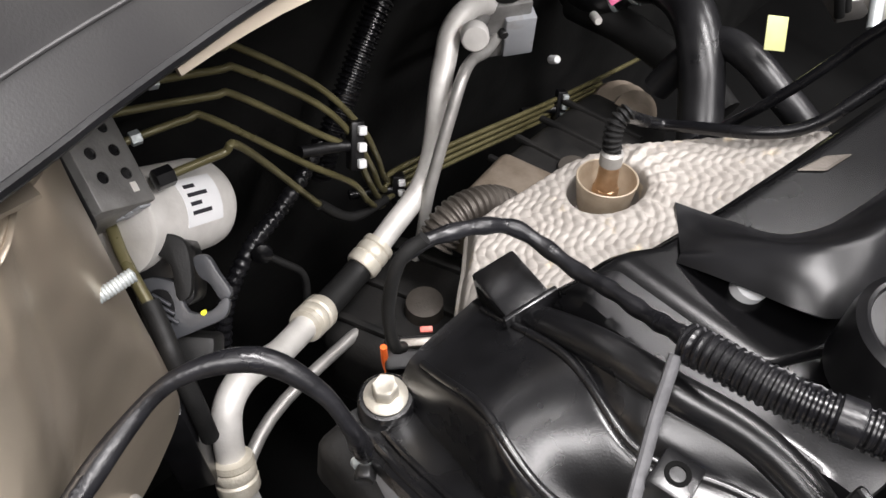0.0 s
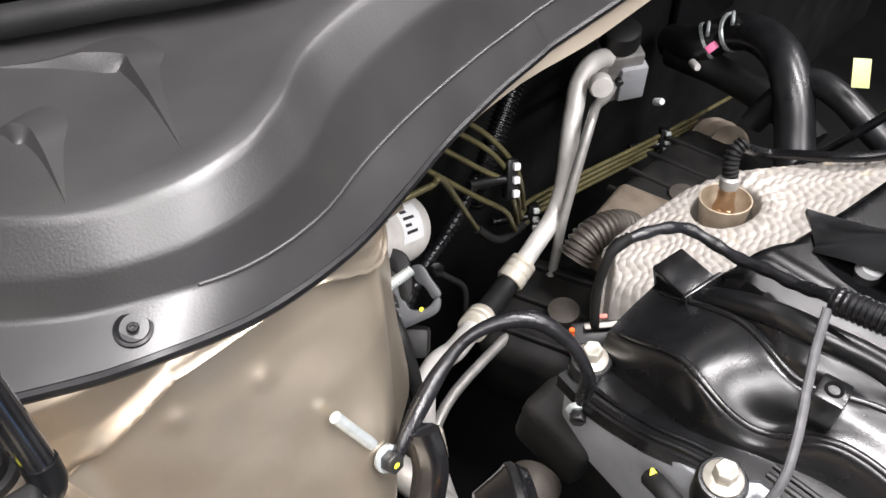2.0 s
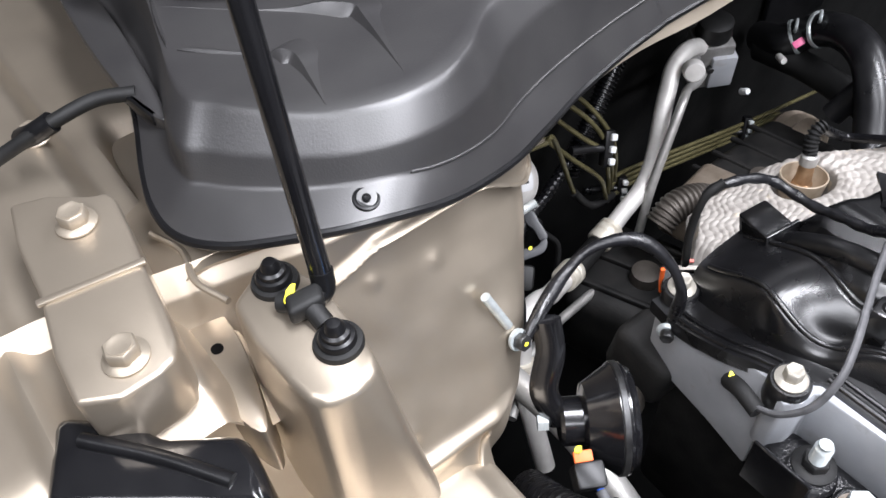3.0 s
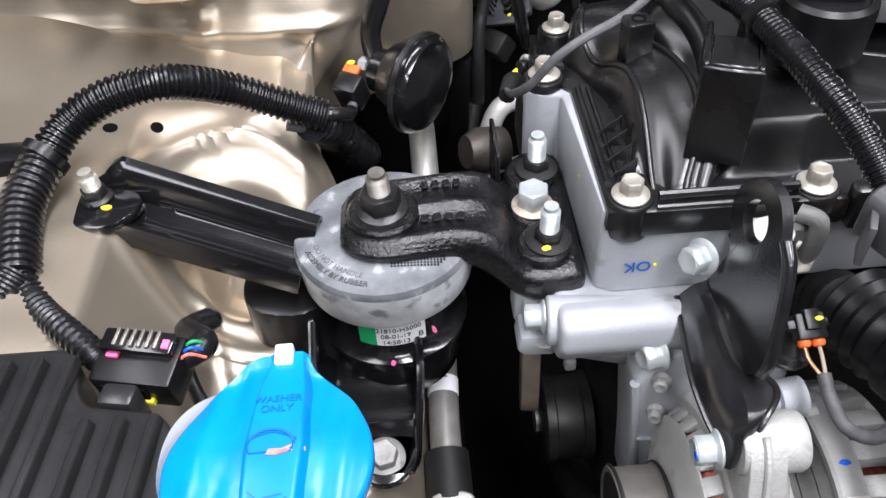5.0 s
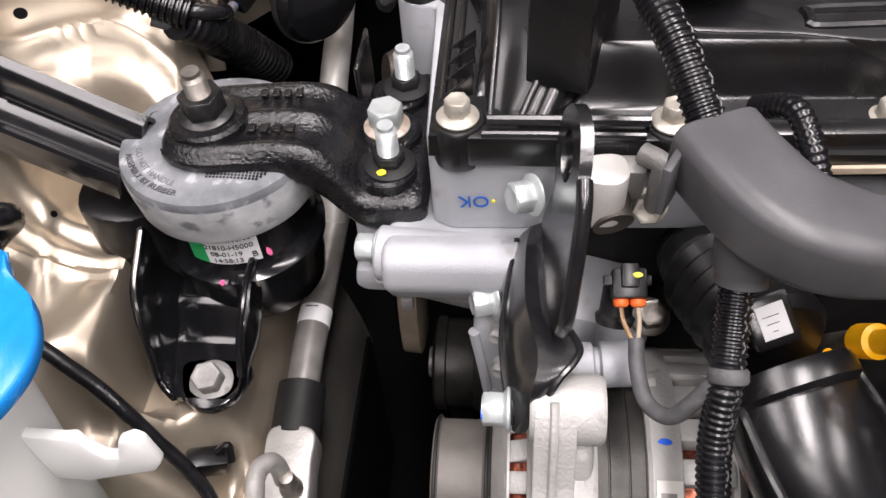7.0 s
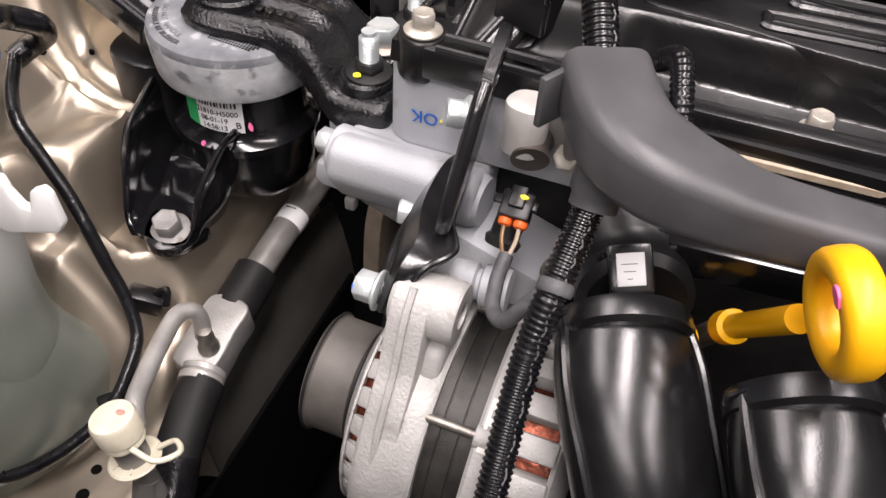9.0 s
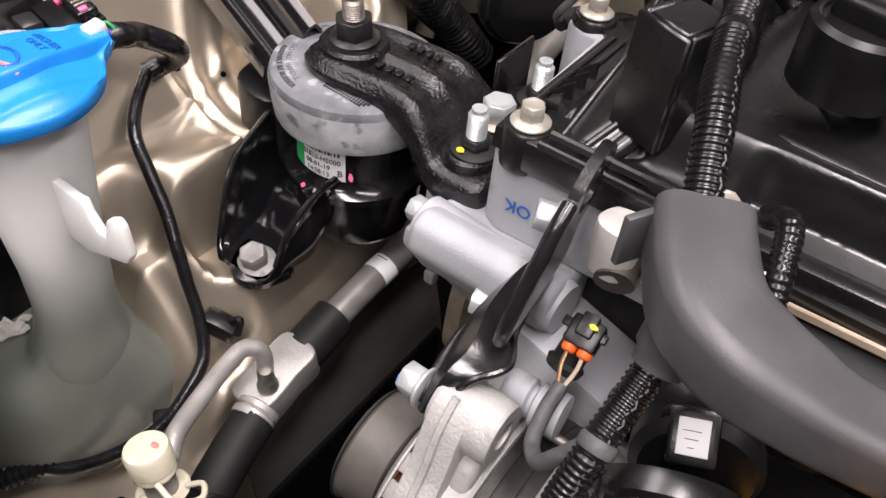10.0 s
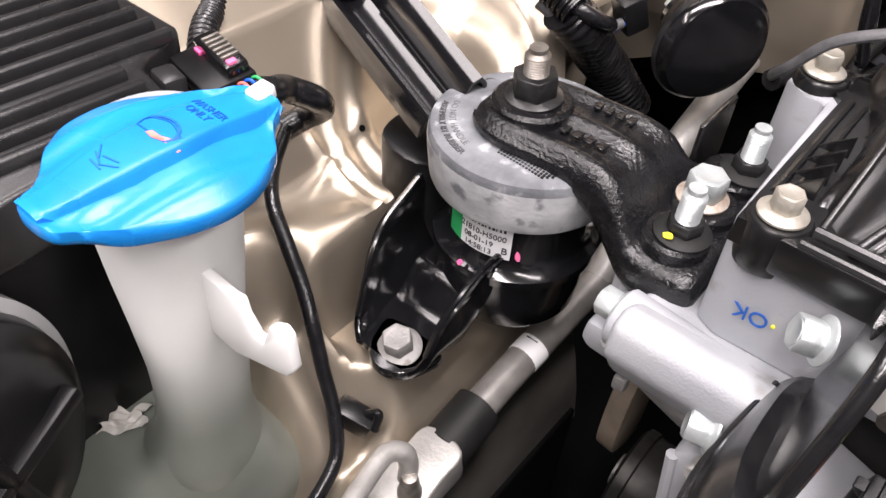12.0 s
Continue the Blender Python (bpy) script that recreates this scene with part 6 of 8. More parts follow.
def plug_two_wires():
    ob = root("sensor_plug", (.192, -.040, .865), "black two-way sensor plug with orange seals and grey wire", "connector")
    m = frame_z((.1905, -.0370, .8680), (.02, -.80, -.45), (1, 0, 0)) @ Matrix.Scale(0.64, 4)
    part("plug_body", box(0.020, 0.013, 0.018, m @ pose(0, 0, -0.004), 0.0018), BLACKPL, ob)
    part("latch", box(0.010, 0.005, 0.014, m @ pose(0, 0.0075, -0.006), 0.001), BLACKPL, ob)
    part("wing", box(0.028, 0.004, 0.006, m @ pose(-0.001, 0.002, 0.000), 0.001), BLACKPL, ob)
    for k, x in enumerate((-0.0046, 0.0052)):
        part("wire_seal", lathe([(0.0042, 0.012), (0.0046, 0.0135), (0.0046, 0.0165), (0.0036, 0.0180), (0.0018, 0.0185)], m @ pose(x, -0.001, 0), 20), ORANGE, ob, "orange silicone seal")
        s = m @ V(x, -0.001, 0.018)
        part("wire", tube([s, s + V(.0010 - .0006 * k, -.005, -.003), V(.1925 + .001 * k, -.060, .856)], 0.0009, 8, 5), CUPTAN if k else BRASS, ob, "thin tan wire")
    dab(ob, m @ V(0.004, 0.0102, 0.001), m.to_3x3() @ V(0, 1, 0), 0.004, 0.0022, YELMARK, "yellow paint dot", 9)
    part("sheath", tube([(.1930, -.058, .857), (.1930, -.068, .853), (.1955, -.080, .850), (.2020, -.0885, .855), (.2085, -.0885, .866), (.2145, -.0860, .876)], 0.0030, 12, 8), WIREGREY, ob, "grey taped sheath")
    part("tie", lathe([(0.0060, 0), (0.0066, 0.001), (0.0066, 0.004), (0.0060, 0.005)], frame_z((.2175, -.0835, .8790), (-.02, -.65, -.55)), 18), WIREGREY, ob)
    part("sensor_stub", lathe([(0, 0), (0.0095, 0), (0.0105, 0.004), (0.0085, 0.006), (0.0085, 0.02), (0, 0.02)], frame_z((.187, -.043, .846), (.1, .55, .8)) @ Matrix.Scale(0.75, 4), 24), STEELDK, ob, "dark sensor body")
    return ob


plug_two_wires()


def harness_duct():
    ob = root("harness_duct", (.25, -.06, .90), "grey plastic harness duct bent over the intake", "duct")
    line = spline([(.2100, -.0260, .9250), (.2165, -.0410, .9245), (.2260, -.0570, .9235), (.2380, -.0635, .9210), (.2555, -.0640, .9170), (.2850, -.0590, .9110), (.40, -.030, .890)], 8)
    prof = rounded(0.031, 0.030, 0.0070, 4)
    bm = bmesh.new()
    loops = []
    for i, p in enumerate(line):
        t = (line[min(i + 1, len(line) - 1)] - line[max(i - 1, 0)]).normalized()
        s = t.cross(V(0, 0, 1)).normalized()
        up = s.cross(t)
        k = sst(0.50, 0.95, i / (len(line) - 1))             # the duct narrows along its run
        loops.append([bm.verts.new(p + s * (a * (1 - 0.30 * k) + 0.0015 * k) + up * (c * (0.84 - 0.20 * k) + 0.0008)) for a, c in prof])
    for a, c in zip(loops, loops[1:]):
        for k in range(len(prof)):
            bm.faces.new((a[k], a[(k + 1) % len(prof)], c[(k + 1) % len(prof)], c[k]))
    bm.faces.new(loops[0][::-1])
    bm.faces.new(loops[-1])
    finish(bm)
    bmesh.ops.bevel(bm, geom=[e for e in bm.edges if len(e.link_faces) == 2 and (len(e.link_faces[0].verts) > 8 or len(e.link_faces[1].verts) > 8)], offset=0.003, segments=3, profile=0.5, affect="EDGES")
    part("shell", bm, DUCT, ob, sharp=50)
    part("latch", box(0.003, 0.012, 0.020, pose(.1965, -.0420, .912, 0, 0, -28), 0.0008), DUCT, ob)
    part("lower_neck", lathe([(0.0100, 0), (0.0100, 0.012), (0.0086, 0.014), (0.0086, 0.018)], frame_z((.2215, -.0530, .9120), (-.02, -.45, -.75)), 22), DUCT, ob)
    return ob


harness_duct()


def conduit(pts, r, label, pitch=0.0036, depth=0.0013, slit=True, ties=(), name="corrugated_conduit"):
    ob = root(name, pts[0], label, "conduit", "harness conduits")
    part("tube", tube(pts, r, 16, 8, rings=pitch, depth=depth), CONDUIT, ob)
    line = spline(pts, 8)
    if slit:
        n = len(line)
        off = []
        for i, p in enumerate(line):
            t = (line[min(i + 1, n - 1)] - line[max(i - 1, 0)]).normalized()
            s = t.cross(V(0, 0, 1)).normalized()
            off.append(p + s.cross(t) * (r - 0.0004) * 0.82 - s * (r * 0.55))
        # lighter grey zigzag stands in for the glint along the slit
        zig = [q + (V(0.0006, 0, 0) if k % 2 else V(-0.0006, 0, 0)) for k, q in enumerate(spline(off[::4], 6)[::2])]
        part("slit_glint", tube(zig, 0.00045, 6, 1), DUCT, ob)
    for f, w in ties:
        i = int(f * (len(line) - 2))
        t = line[i + 1] - line[i]
        part("tape_wrap", lathe([(r * 0.9, 0), (r * 1.10, 0.001), (r * 1.10, w - 0.001), (r * 0.9, w)], frame_z(line[i], t), 18), TAPE, ob, "black tape wrap")
    return ob


main = conduit([(.1722, .130, .9495), (.1720, .122, .9520), (.1735, .098, .9560), (.1800, .070, .9590), (.1855, .042, .9585), (.1925, .014, .9540), (.2000, -.006, .9470), (.2085, -.026, .9330)], 0.0062, "black corrugated harness conduit over the valve cover", pitch=0.0025, depth=0.0007, ties=((0.35, 0.008), (0.62, 0.006)))
part("cable_tie", lathe([(0.0072, 0), (0.0084, 0.0006), (0.0084, 0.0054), (0.0072, 0.006)], frame_z((.1815, .062, .9590), (.2, -.95, 0)), 20), BLACKPL, main, "ribbed black cable tie")
part("tie_foot", box(0.010, 0.010, 0.016, pose(.1800, .060, .940), 0.002), BLACKPL, main)
conduit([(.2205, -.0560, .9020), (.2190, -.0700, .8890), (.2170, -.0860, .8760), (.2150, -.1020, .8540), (.2165, -.1270, .8310), (.2190, -.1550, .8080), (.222, -.19, .77)], 0.0056, "black corrugated conduit hanging from the grey duct", pitch=0.0024, depth=0.0006)
conduit([(0.2274, -0.0124, 0.9284), (0.2342, -0.0251, 0.9383), (0.2382, -0.0374, 0.9337), (0.2410, -0.0458, 0.9253)], 0.0040, "short black conduit loop beside the duct", pitch=0.0024, depth=0.0004, slit=False)
solo("white_loom_clip", box(0.007, 0.006, 0.007, pose(.2330, .000, .889, 10, 20, 30), 0.0015), LABELW, "white plastic loom clip", "clip", "white clips")
solo("white_loom_clip", box(0.024, 0.014, 0.016, pose(.3130, .020, .872, 10, -10, 20), 0.003), LABELW, "white plastic loom clip beside the rail", "clip", "white clips")


def cover_wire():
    ob = root("flat_loom", (.10, .12, .90), "grey taped wire crossing the valve cover to a plug", "wire")
    part("wire", tube([(.166, .130, .950), (.152, .124, .938), (.138, .1175, .931), (.118, .109, .926), (.102, .104, .918), (.090, .106, .902), (.082, .116, .890), (.080, .128, .884)], 0.0025, 10, 8, oval=0.7), WIREGREY, ob)
    part("plug", tube([(.080, .126, .882), (.084, .140, .882), (.088, .150, .876)], 0.0050, 10, 6), RUBBLK, ob)
    dab(ob, (.0865, .1475, .8815), (-.3, -.3, .9), 0.009, 0.004, YELMARK, "yellow plug mark", 6, side=(.5, .8, 0))


cover_wire()


def tape_harness():
    ob = root("taped_loom", (.05, .23, .93), "black taped loom from the tower stud to the engine", "harness")
    part("loom", tube([(-.0035, .2215, .915), (.012, .2265, .924), (.040, .2350, .930), (.060, .2330, .9390), (.080, .2210, .9400), (.090, .2060, .928), (.0930, .1960, .9120), (.0960, .1960, .894), (.1010, .2010, .868)], 0.0038, 12, 8, rfun=lambda t: 0.75 + 0.35 * math.sin(t * 9) ** 2), TAPE, ob)
    part("terminal", lathe([(0.003, -0.0006), (0.0062, -0.0006), (0.0062, 0.0010), (0.003, 0.0010)], frame_z((-.0030, .2250, .919), (.15, -1, .45)), 20), ZINC, ob, "ring terminal")
    part("stud", tube([(-.0150, .2360, .955), (-.0060, .2290, .930)], 0.0026, 12, 2), ZINC, ob, "pale slim stud")
    part("nut", prism(ngon(0.0048), 0, 0.006, frame_z((-.0030, .2245, .9185), (.15, -1, .45)), 0.0005, 1), STEELDK, ob)
    dab(ob, (-.0030, .2178, .9225), (.15, -1, .45), 0.003, 0.002, YELMARK, "yellow dot", 11)
    o2 = root("rear_loom", (.15, .21, .94), "black taped loom over the rear sensor block", "harness")
    part("loom", tube([(.142, .2240, .9300), (.150, .2225, .9330), (.161, .2180, .9340), (.173, .2130, .9320), (.184, .2070, .9270), (.1885, .1960, .9225), (.1880, .1800, .9230), (.1865, .165, .9280), (.182, .148, .9350), (.1750, .134, .947), (.1725, .128, .951)], 0.0031, 12, 8, rfun=lambda t: 0.9 + 0.2 * math.sin(t * 31) ** 2), TAPE, o2)
    part("loose_wire", tube([(.150, .2190, .940), (.141, .2230, .930), (.136, .2240, .905), (.137, .2230, .880), (.146, .228, .862)], 0.0026, 10, 8), RUBBLK, o2)
    o3 = root("injector_plug", (.160, .243, .815), "black plug with red tab and orange wire behind the cover", "connector")
    part("plug", box(0.034, 0.016, 0.014, pose(.166, .238, .818, 20, 0, -40), 0.002), BLACKPL, o3)
    part("tab", box(0.006, 0.003, 0.002, pose(.172, .240, .8330, 15, 0, -40), 0.0006), REDMARK, o3, "red locking tab")
    part("clip_bar", box(0.020, 0.004, 0.003, pose(.165, .236, .8340, 15, 0, -40), 0.0006), STEEL, o3)
    part("orange_wire", tube([(.1495, .2450, .838), (.1490, .2440, .826), (.1500, .2430, .815)], 0.0017, 8, 4), ORANGE, o3, "orange wire stub")


tape_harness()


def intake():
    first = [V(.2420, -.0710, .8560), V(.2460, -.0820, .8520), V(.2555, -.0985, .8400), V(.2700, -.1180, .8190), V(.2850, -.1370, .7900), V(.3000, -.1540, .7500)]
    for k in range(2):
        pts = [p + V(.0625, -.0130, .0060) * k for p in first]
        r = 0.0248
        ob = root("intake_runner", pts[0], "glossy black plastic intake runner curving down", "intake pipe", "intake runners")
        line = spline(pts, 8)
        n = len(line)
        rings, crest = [], [[], []]
        for i, p in enumerate(line):
            t = (line[min(i + 1, n - 1)] - line[max(i - 1, 0)]).normalized()
            side = t.cross(V(0, 0, 1)).normalized()
            up = side.cross(t)
            grow = 0.86 + 0.14 * sst(0.0, 0.35, i / (n - 1))
            rings.append([p + (side * math.cos(a) * 1.08 + up * math.sin(a) * 0.86) * r * grow for a in [q * math.tau / 36 for q in range(36)]])
            for row, a in zip(crest, (0.42, math.pi - 0.42)):
                row.append(p + (side * math.cos(a) * 1.10 + up * math.sin(a) * 0.90) * r * grow)
        bm = bmesh.new()
        rows = [[bm.verts.new(q) for q in ring] for ring in rings]
        for a, c in zip(rows, rows[1:]):
            for q in range(36):
                bm.faces.new((a[q], a[(q + 1) % 36], c[(q + 1) % 36], c[q]))
        bm.faces.new(rows[0][::-1])
        bm.faces.new(rows[-1])
        part("runner", finish(bm), RUNNERBLK, ob, sharp=60)
        for row in crest:
            part("weld_seam", tube(row[3::3], 0.0019, 8, 3), RUNNERBLK, ob)
        arch = [rings[3][q] + (rings[3][q] - line[3]) * 0.05 for q in range(1, 18)]
        part("arch_seam", tube(arch, 0.0019, 8, 3), RUNNERBLK, ob)
        d = pts[1] - pts[0]
        part("flange", lathe([(r * 0.6, -0.006), (r * 0.98, -0.005), (r * 1.02, -0.002), (r * 1.02, 0.003), (r * 0.94, 0.005)], frame_z(pts[0] + d * 0.35, d), 40), COVERPL, ob)
    ob = root("throttle_neck", (.235, -.04, .84), "ribbed black neck of the intake with white label", "intake pipe")
    m = frame_z((.2390, -.0300, .8420), (.25, -.80, .15))
    part("neck", lathe([(0.0, -0.024), (0.020, -0.024), (0.0238, -0.021), (0.0205, -0.017), (0.0238, -0.013), (0.0205, -0.009), (0.0238, -0.005), (0.0205, -0.001), (0.0235, 0.003), (0.0215, 0.006), (0.0215, 0.011), (0.0235, 0.013), (0.0235, 0.020), (0.020, 0.024)], m, 40), BLACKPL, ob)
    for k in range(2):
        part("neck_rib", box(0.003, 0.024, 0.006, pose(.2310 + .020 * k, -.0400 + 0.004 * k, .8560, -14, 0, -18), 0.0008), COVERPL, ob)
    ml = frame_z((.2400, -.0552, .8668), (.02, -.66, .75), (.93, .34, .15))
    part("label_pad", box(0.0170, 0.0200, 0.0200, ml @ pose(0, 0, -0.0204), 0.0020), COVERPL, ob)
    lb = part("label", box(0.0105, 0.0125, 0.0006, ml, 0.0002, 1), LABELW, ob, "white label with fine print")
    for k in range(3):
        part("label_print", box((0.006, 0.0045, 0.002)[k], 0.00025, 0.0002, ml @ pose(-0.0005, 0.002 - 0.0028 * k, 0.0006), 0), INK, lb)
    part("hose", tube([(.232, .020, .815), (.230, -.002, .832), (.2330, -.0220, .842)], 0.017, 18, 6, rings=0.008, depth=0.002), RUBBLK, ob)


intake()


def dipstick():
    ob = root("dipstick", (.285, -.06, .86), "bright yellow oil dipstick with ring handle", "dipstick")
    a, b_ = V(.2805, -.0440, .8400), V(.2925, -.0815, .8930)
    part("stem", tube([a.lerp(b_, 0.0), a.lerp(b_, 0.12), a.lerp(b_, 0.2), a.lerp(b_, 0.3), b_ + (b_ - a) * 0.02], 0.0056, 18, 6, rfun=lambda t: 1.0 if t < 0.02 else (1.22 if t < 0.2 else 0.86)), YELLOW, ob)
    m = frame_z((.2985, -.0965, .9150), (.930, .325, .245), (0, -.55, .8))
    ring = bmesh.new()
    seg, n = 48, 14
    loops = []
    for k in range(n):
        t = k * math.tau / n
        rr, h = 0.0150 + 0.0048 * math.copysign(abs(math.cos(t)) ** 0.7, math.cos(t)), 0.0062 * math.copysign(abs(math.sin(t)) ** 0.7, math.sin(t))
        loops.append([ring.verts.new(m @ V(rr * 1.12 * math.cos(q * math.tau / seg), rr * 0.98 * math.sin(q * math.tau / seg), h)) for q in range(seg)])
    for a2, c2 in zip(loops, loops[1:] + loops[:1]):
        for q in range(seg):
            ring.faces.new((a2[q], a2[(q + 1) % seg], c2[(q + 1) % seg], c2[q]))
    part("ring_handle", finish(ring), YELLOW, ob)
    q = m @ V(0.0165, -0.0030, -0.0064)
    dab(ob, q, -(m.to_3x3() @ V(0, 0, 1)), 0.0075, 0.0045, PINKMARK, "pink paint mark", 12)
    part("guide_tube", tube([(.2755, -.030, .815), a], 0.0048, 14, 2), STEEL, ob)
    solo("tube_support", prism(smooth_outline([(.266, -.050), (.270, -.046), (.273, -.052), (.274, -.066), (.271, -.066), (.268, -.058)], 4), .815, .838, None, 0.002), YELLOW, "orange yellow bracket strip between the runners", "bracket")


dipstick()
solo("fuel_rail_cover", prism([(.245, -.030), (.42, -.015), (.42, .006), (.245, -.008)], .845, .862, None, 0.003), GLOSSBLK, "dark pipe rail under the duct", "rail")

# ---- engine mount and the apron's fittings ----
def engine_mount():
    ob = root("engine_mount", (.007, .046, .76), "hydraulic engine mount with dusty grey rubber top and black bracket", "engine mount")
    c = pose(.0075, .0475, 0)
    part("rubber_cap", lathe([(0.030, .8520), (0.0455, .8520), (0.0462, .8560), (0.0460, .8590), (0.0452, .8612), (0.0432, .8624), (0.034, .8640), (0.022, .8650), (0, .8655)], c, 64), GREYRUB, ob, "dusty grey rubber dome")
    part("rubber_skirt", lathe([(0.030, .8345), (0.0425, .8345), (0.0440, .8352), (0.0448, .8372), (0.0460, .8480), (0.0465, .8545), (0.0464, .8572), (0.0455, .8560), (0.030, .8540)], c, 64), DUSTRUB, ob, "whitish dusty rubber skirt")
    # fine raised checks and worn moulded lines on the dome
    chk = bmesh.new()
    for i in range(20):
        for j in range(8):
            x, y = 0.004 + 0.0016 * i, -0.0300 + 0.0016 * j
            r = math.hypot(x, y)
            if r < 0.040:
                prism([(-.0005, -.0005), (.0005, -.0005), (.0005, .0005), (-.0005, .0005)], 0, 0.0006, c @ pose(x, y, 0.8646 - 0.0016 * sst(0.022, 0.042, r)), 0, 1, chk)
    part("checked_patch", chk, RUBBLK, ob, "fine checked grip pattern")
    def arc_text(words, size, a0, rr):
        """Words bent round the dome, read from the front."""
        bm = text_bm(words, size, Matrix.Identity(4), 0.00025)
        for v in bm.verts:
            a, r = radians(a0) + v.co.x / rr, rr - v.co.y
            v.co = c @ V(r * math.cos(a), r * math.sin(a), 0.8648 - 0.0016 * sst(0.022, 0.042, r) + v.co.z)
        return bm
    part("moulded_lettering", arc_text("DO NOT HANDLE", 0.0042, 226, 0.0355), WIREGREY, ob, "moulded words DO NOT HANDLE")
    part("moulded_lettering", arc_text("ASSEMBLY BY RUBBER", 0.0042, 230, 0.0402), WIREGREY, ob, "moulded words ASSEMBLY BY RUBBER")
    for rx in (-.0330, -.0305):
        part("moulded_ring", lathe([(0.0026, 0), (0.0029, 0.0004), (0.0032, 0)], c @ pose(rx - .003 * (rx > -.032), .0130 - .0075 * (rx > -.032), 0.8633), 20), STEELDK, ob)
    # body below
    part("body", lathe([(0, .758), (0.030, .758), (0.036, .766), (0.0375, .780), (0.0380, .795), (0.0410, .797), (0.0415, .802), (0.0385, .804), (0.0345, .810), (0.0345, .836), (0, .836)], c, 56), GLOSSBLK, ob, "glossy black steel body")
    # trough bracket to the front with upturned sides
    RIM_L = [(-.036, .7655), (-.031, .768), (-.027, .777), (-.0225, .793), (-.007, .812), (.020, .827)]
    RIM_R = [(-.036, .7655), (-.0315, .770), (-.027, .785), (-.018, .799), (-.001, .811), (.021, .811)]

    def trough(u, v):
        y = -.0360 + .0820 * v
        wide = sst(-.043, -.028, y) * 0.72 + 0.28 * sst(-.030, -.004, y)
        xl, xr = -.0120 - .0190 * wide, .0080 + .0105 * wide
        zf = .7640 + .016 * sst(-.004, .016, y)
        zl, zr = [max(zf + .001, sum(lerp_table(rim, y + d) for d in (-.004, -.002, 0, .002, .004)) / 5) for rim in (RIM_L, RIM_R)]
        if u < 0.36:
            t = u / 0.36
            return Vector((xl + .0045 * sst(0.45, 1.0, t) ** 2 - .0015 * sst(.15, 0, t), y, zl + (zf - zl) * min(1, t * 1.04)))
        if u > 0.64:
            t = (1 - u) / 0.36
            return Vector((xr - .0045 * sst(0.45, 1.0, t) ** 2 + .0015 * sst(.15, 0, t), y, zr + (zf - zr) * min(1, t * 1.04)))
        t = (u - 0.36) / 0.28
        return Vector((xl + .0045 + (xr - xl - .009) * t, y, zf))
    part("bracket_trough", sheet(trough, 50, 70, 0.0028), GLOSSBLK, ob, sharp=60)
    part("bracket_foot", prism(smooth_outline([(-.018, -.014), (-.018, -.028), (-.012, -.038), (-.002, -.0415), (.008, -.038), (.014, -.028), (.014, -.014)], 4), .7575, .7640, None, 0.0012), GLOSSBLK, ob)
    for pts, name in ((RIM_L, -1), (RIM_R, 1)):
        rim = [trough(0.0 if name < 0 else 1.0, (y + .0360) / .0820) for y in (-.030, -.026, -.022, -.014, -.004, .008, .019)]
        part("bracket_rim", tube(rim, 0.0016, 8, 5), GLOSSBLK, ob)
    # printed label on the body
    def lab(a0, a1, z0, z1, rr):
        return sheet(lambda u, v: c @ V(rr * math.cos(a0 + (a1 - a0) * u), rr * math.sin(a0 + (a1 - a0) * u), z0 + (z1 - z0) * v), 16, 3, 0.0003)
    A0, A1 = radians(256), radians(300)
    part("label_green", lab(radians(240), A0, .8085, .8335, .0348), GREENMARK, ob, "green label field")
    lw = part("label_white", lab(A0, A1, .8085, .8335, .0348), LABELW, ob, "white bar code label")
    for k in range(12):
        a = A0 + radians(4 + 3.0 * k)
        part("label_bar", lab(a, a + radians(0.8 + 1.1 * (k * 7 % 3) / 2), .8255, .8320, .0351), INK, lw)
    for words, z, size, at in (("21810-H5000", .8215, .0044, 276), ("08-01-19", .8168, .0044, 273), ("14:58:13", .8121, .0044, 273), ("B", .8145, .0056, 295)):
        bm = text_bm(words, size, Matrix.Identity(4), 0.0001)
        for v in bm.verts:
            a = radians(at) + v.co.x / .0351
            v.co = c @ V((.0351 + v.co.z) * math.cos(a), (.0351 + v.co.z) * math.sin(a), z + v.co.y)
        part("label_print", bm, INK, lw, "black print " + words)
    dab(ob, (.007, .0035, .8065), (0, -.8, .5), 0.003, 0.003, PINKMARK, "pink paint dot", 14)
    dab(ob, (.0295, .0165, .8155), (.8, -.5, .4), 0.005, 0.0026, PINKMARK, "pink paint dot", 15, side=(0, 0, 1))
    dab(ob, (-.0325, .0260, .8150), (.9, -.3, .3), 0.006, 0.009, GREENMARK, "green paint blot", 16)
    return ob


engine_mount()


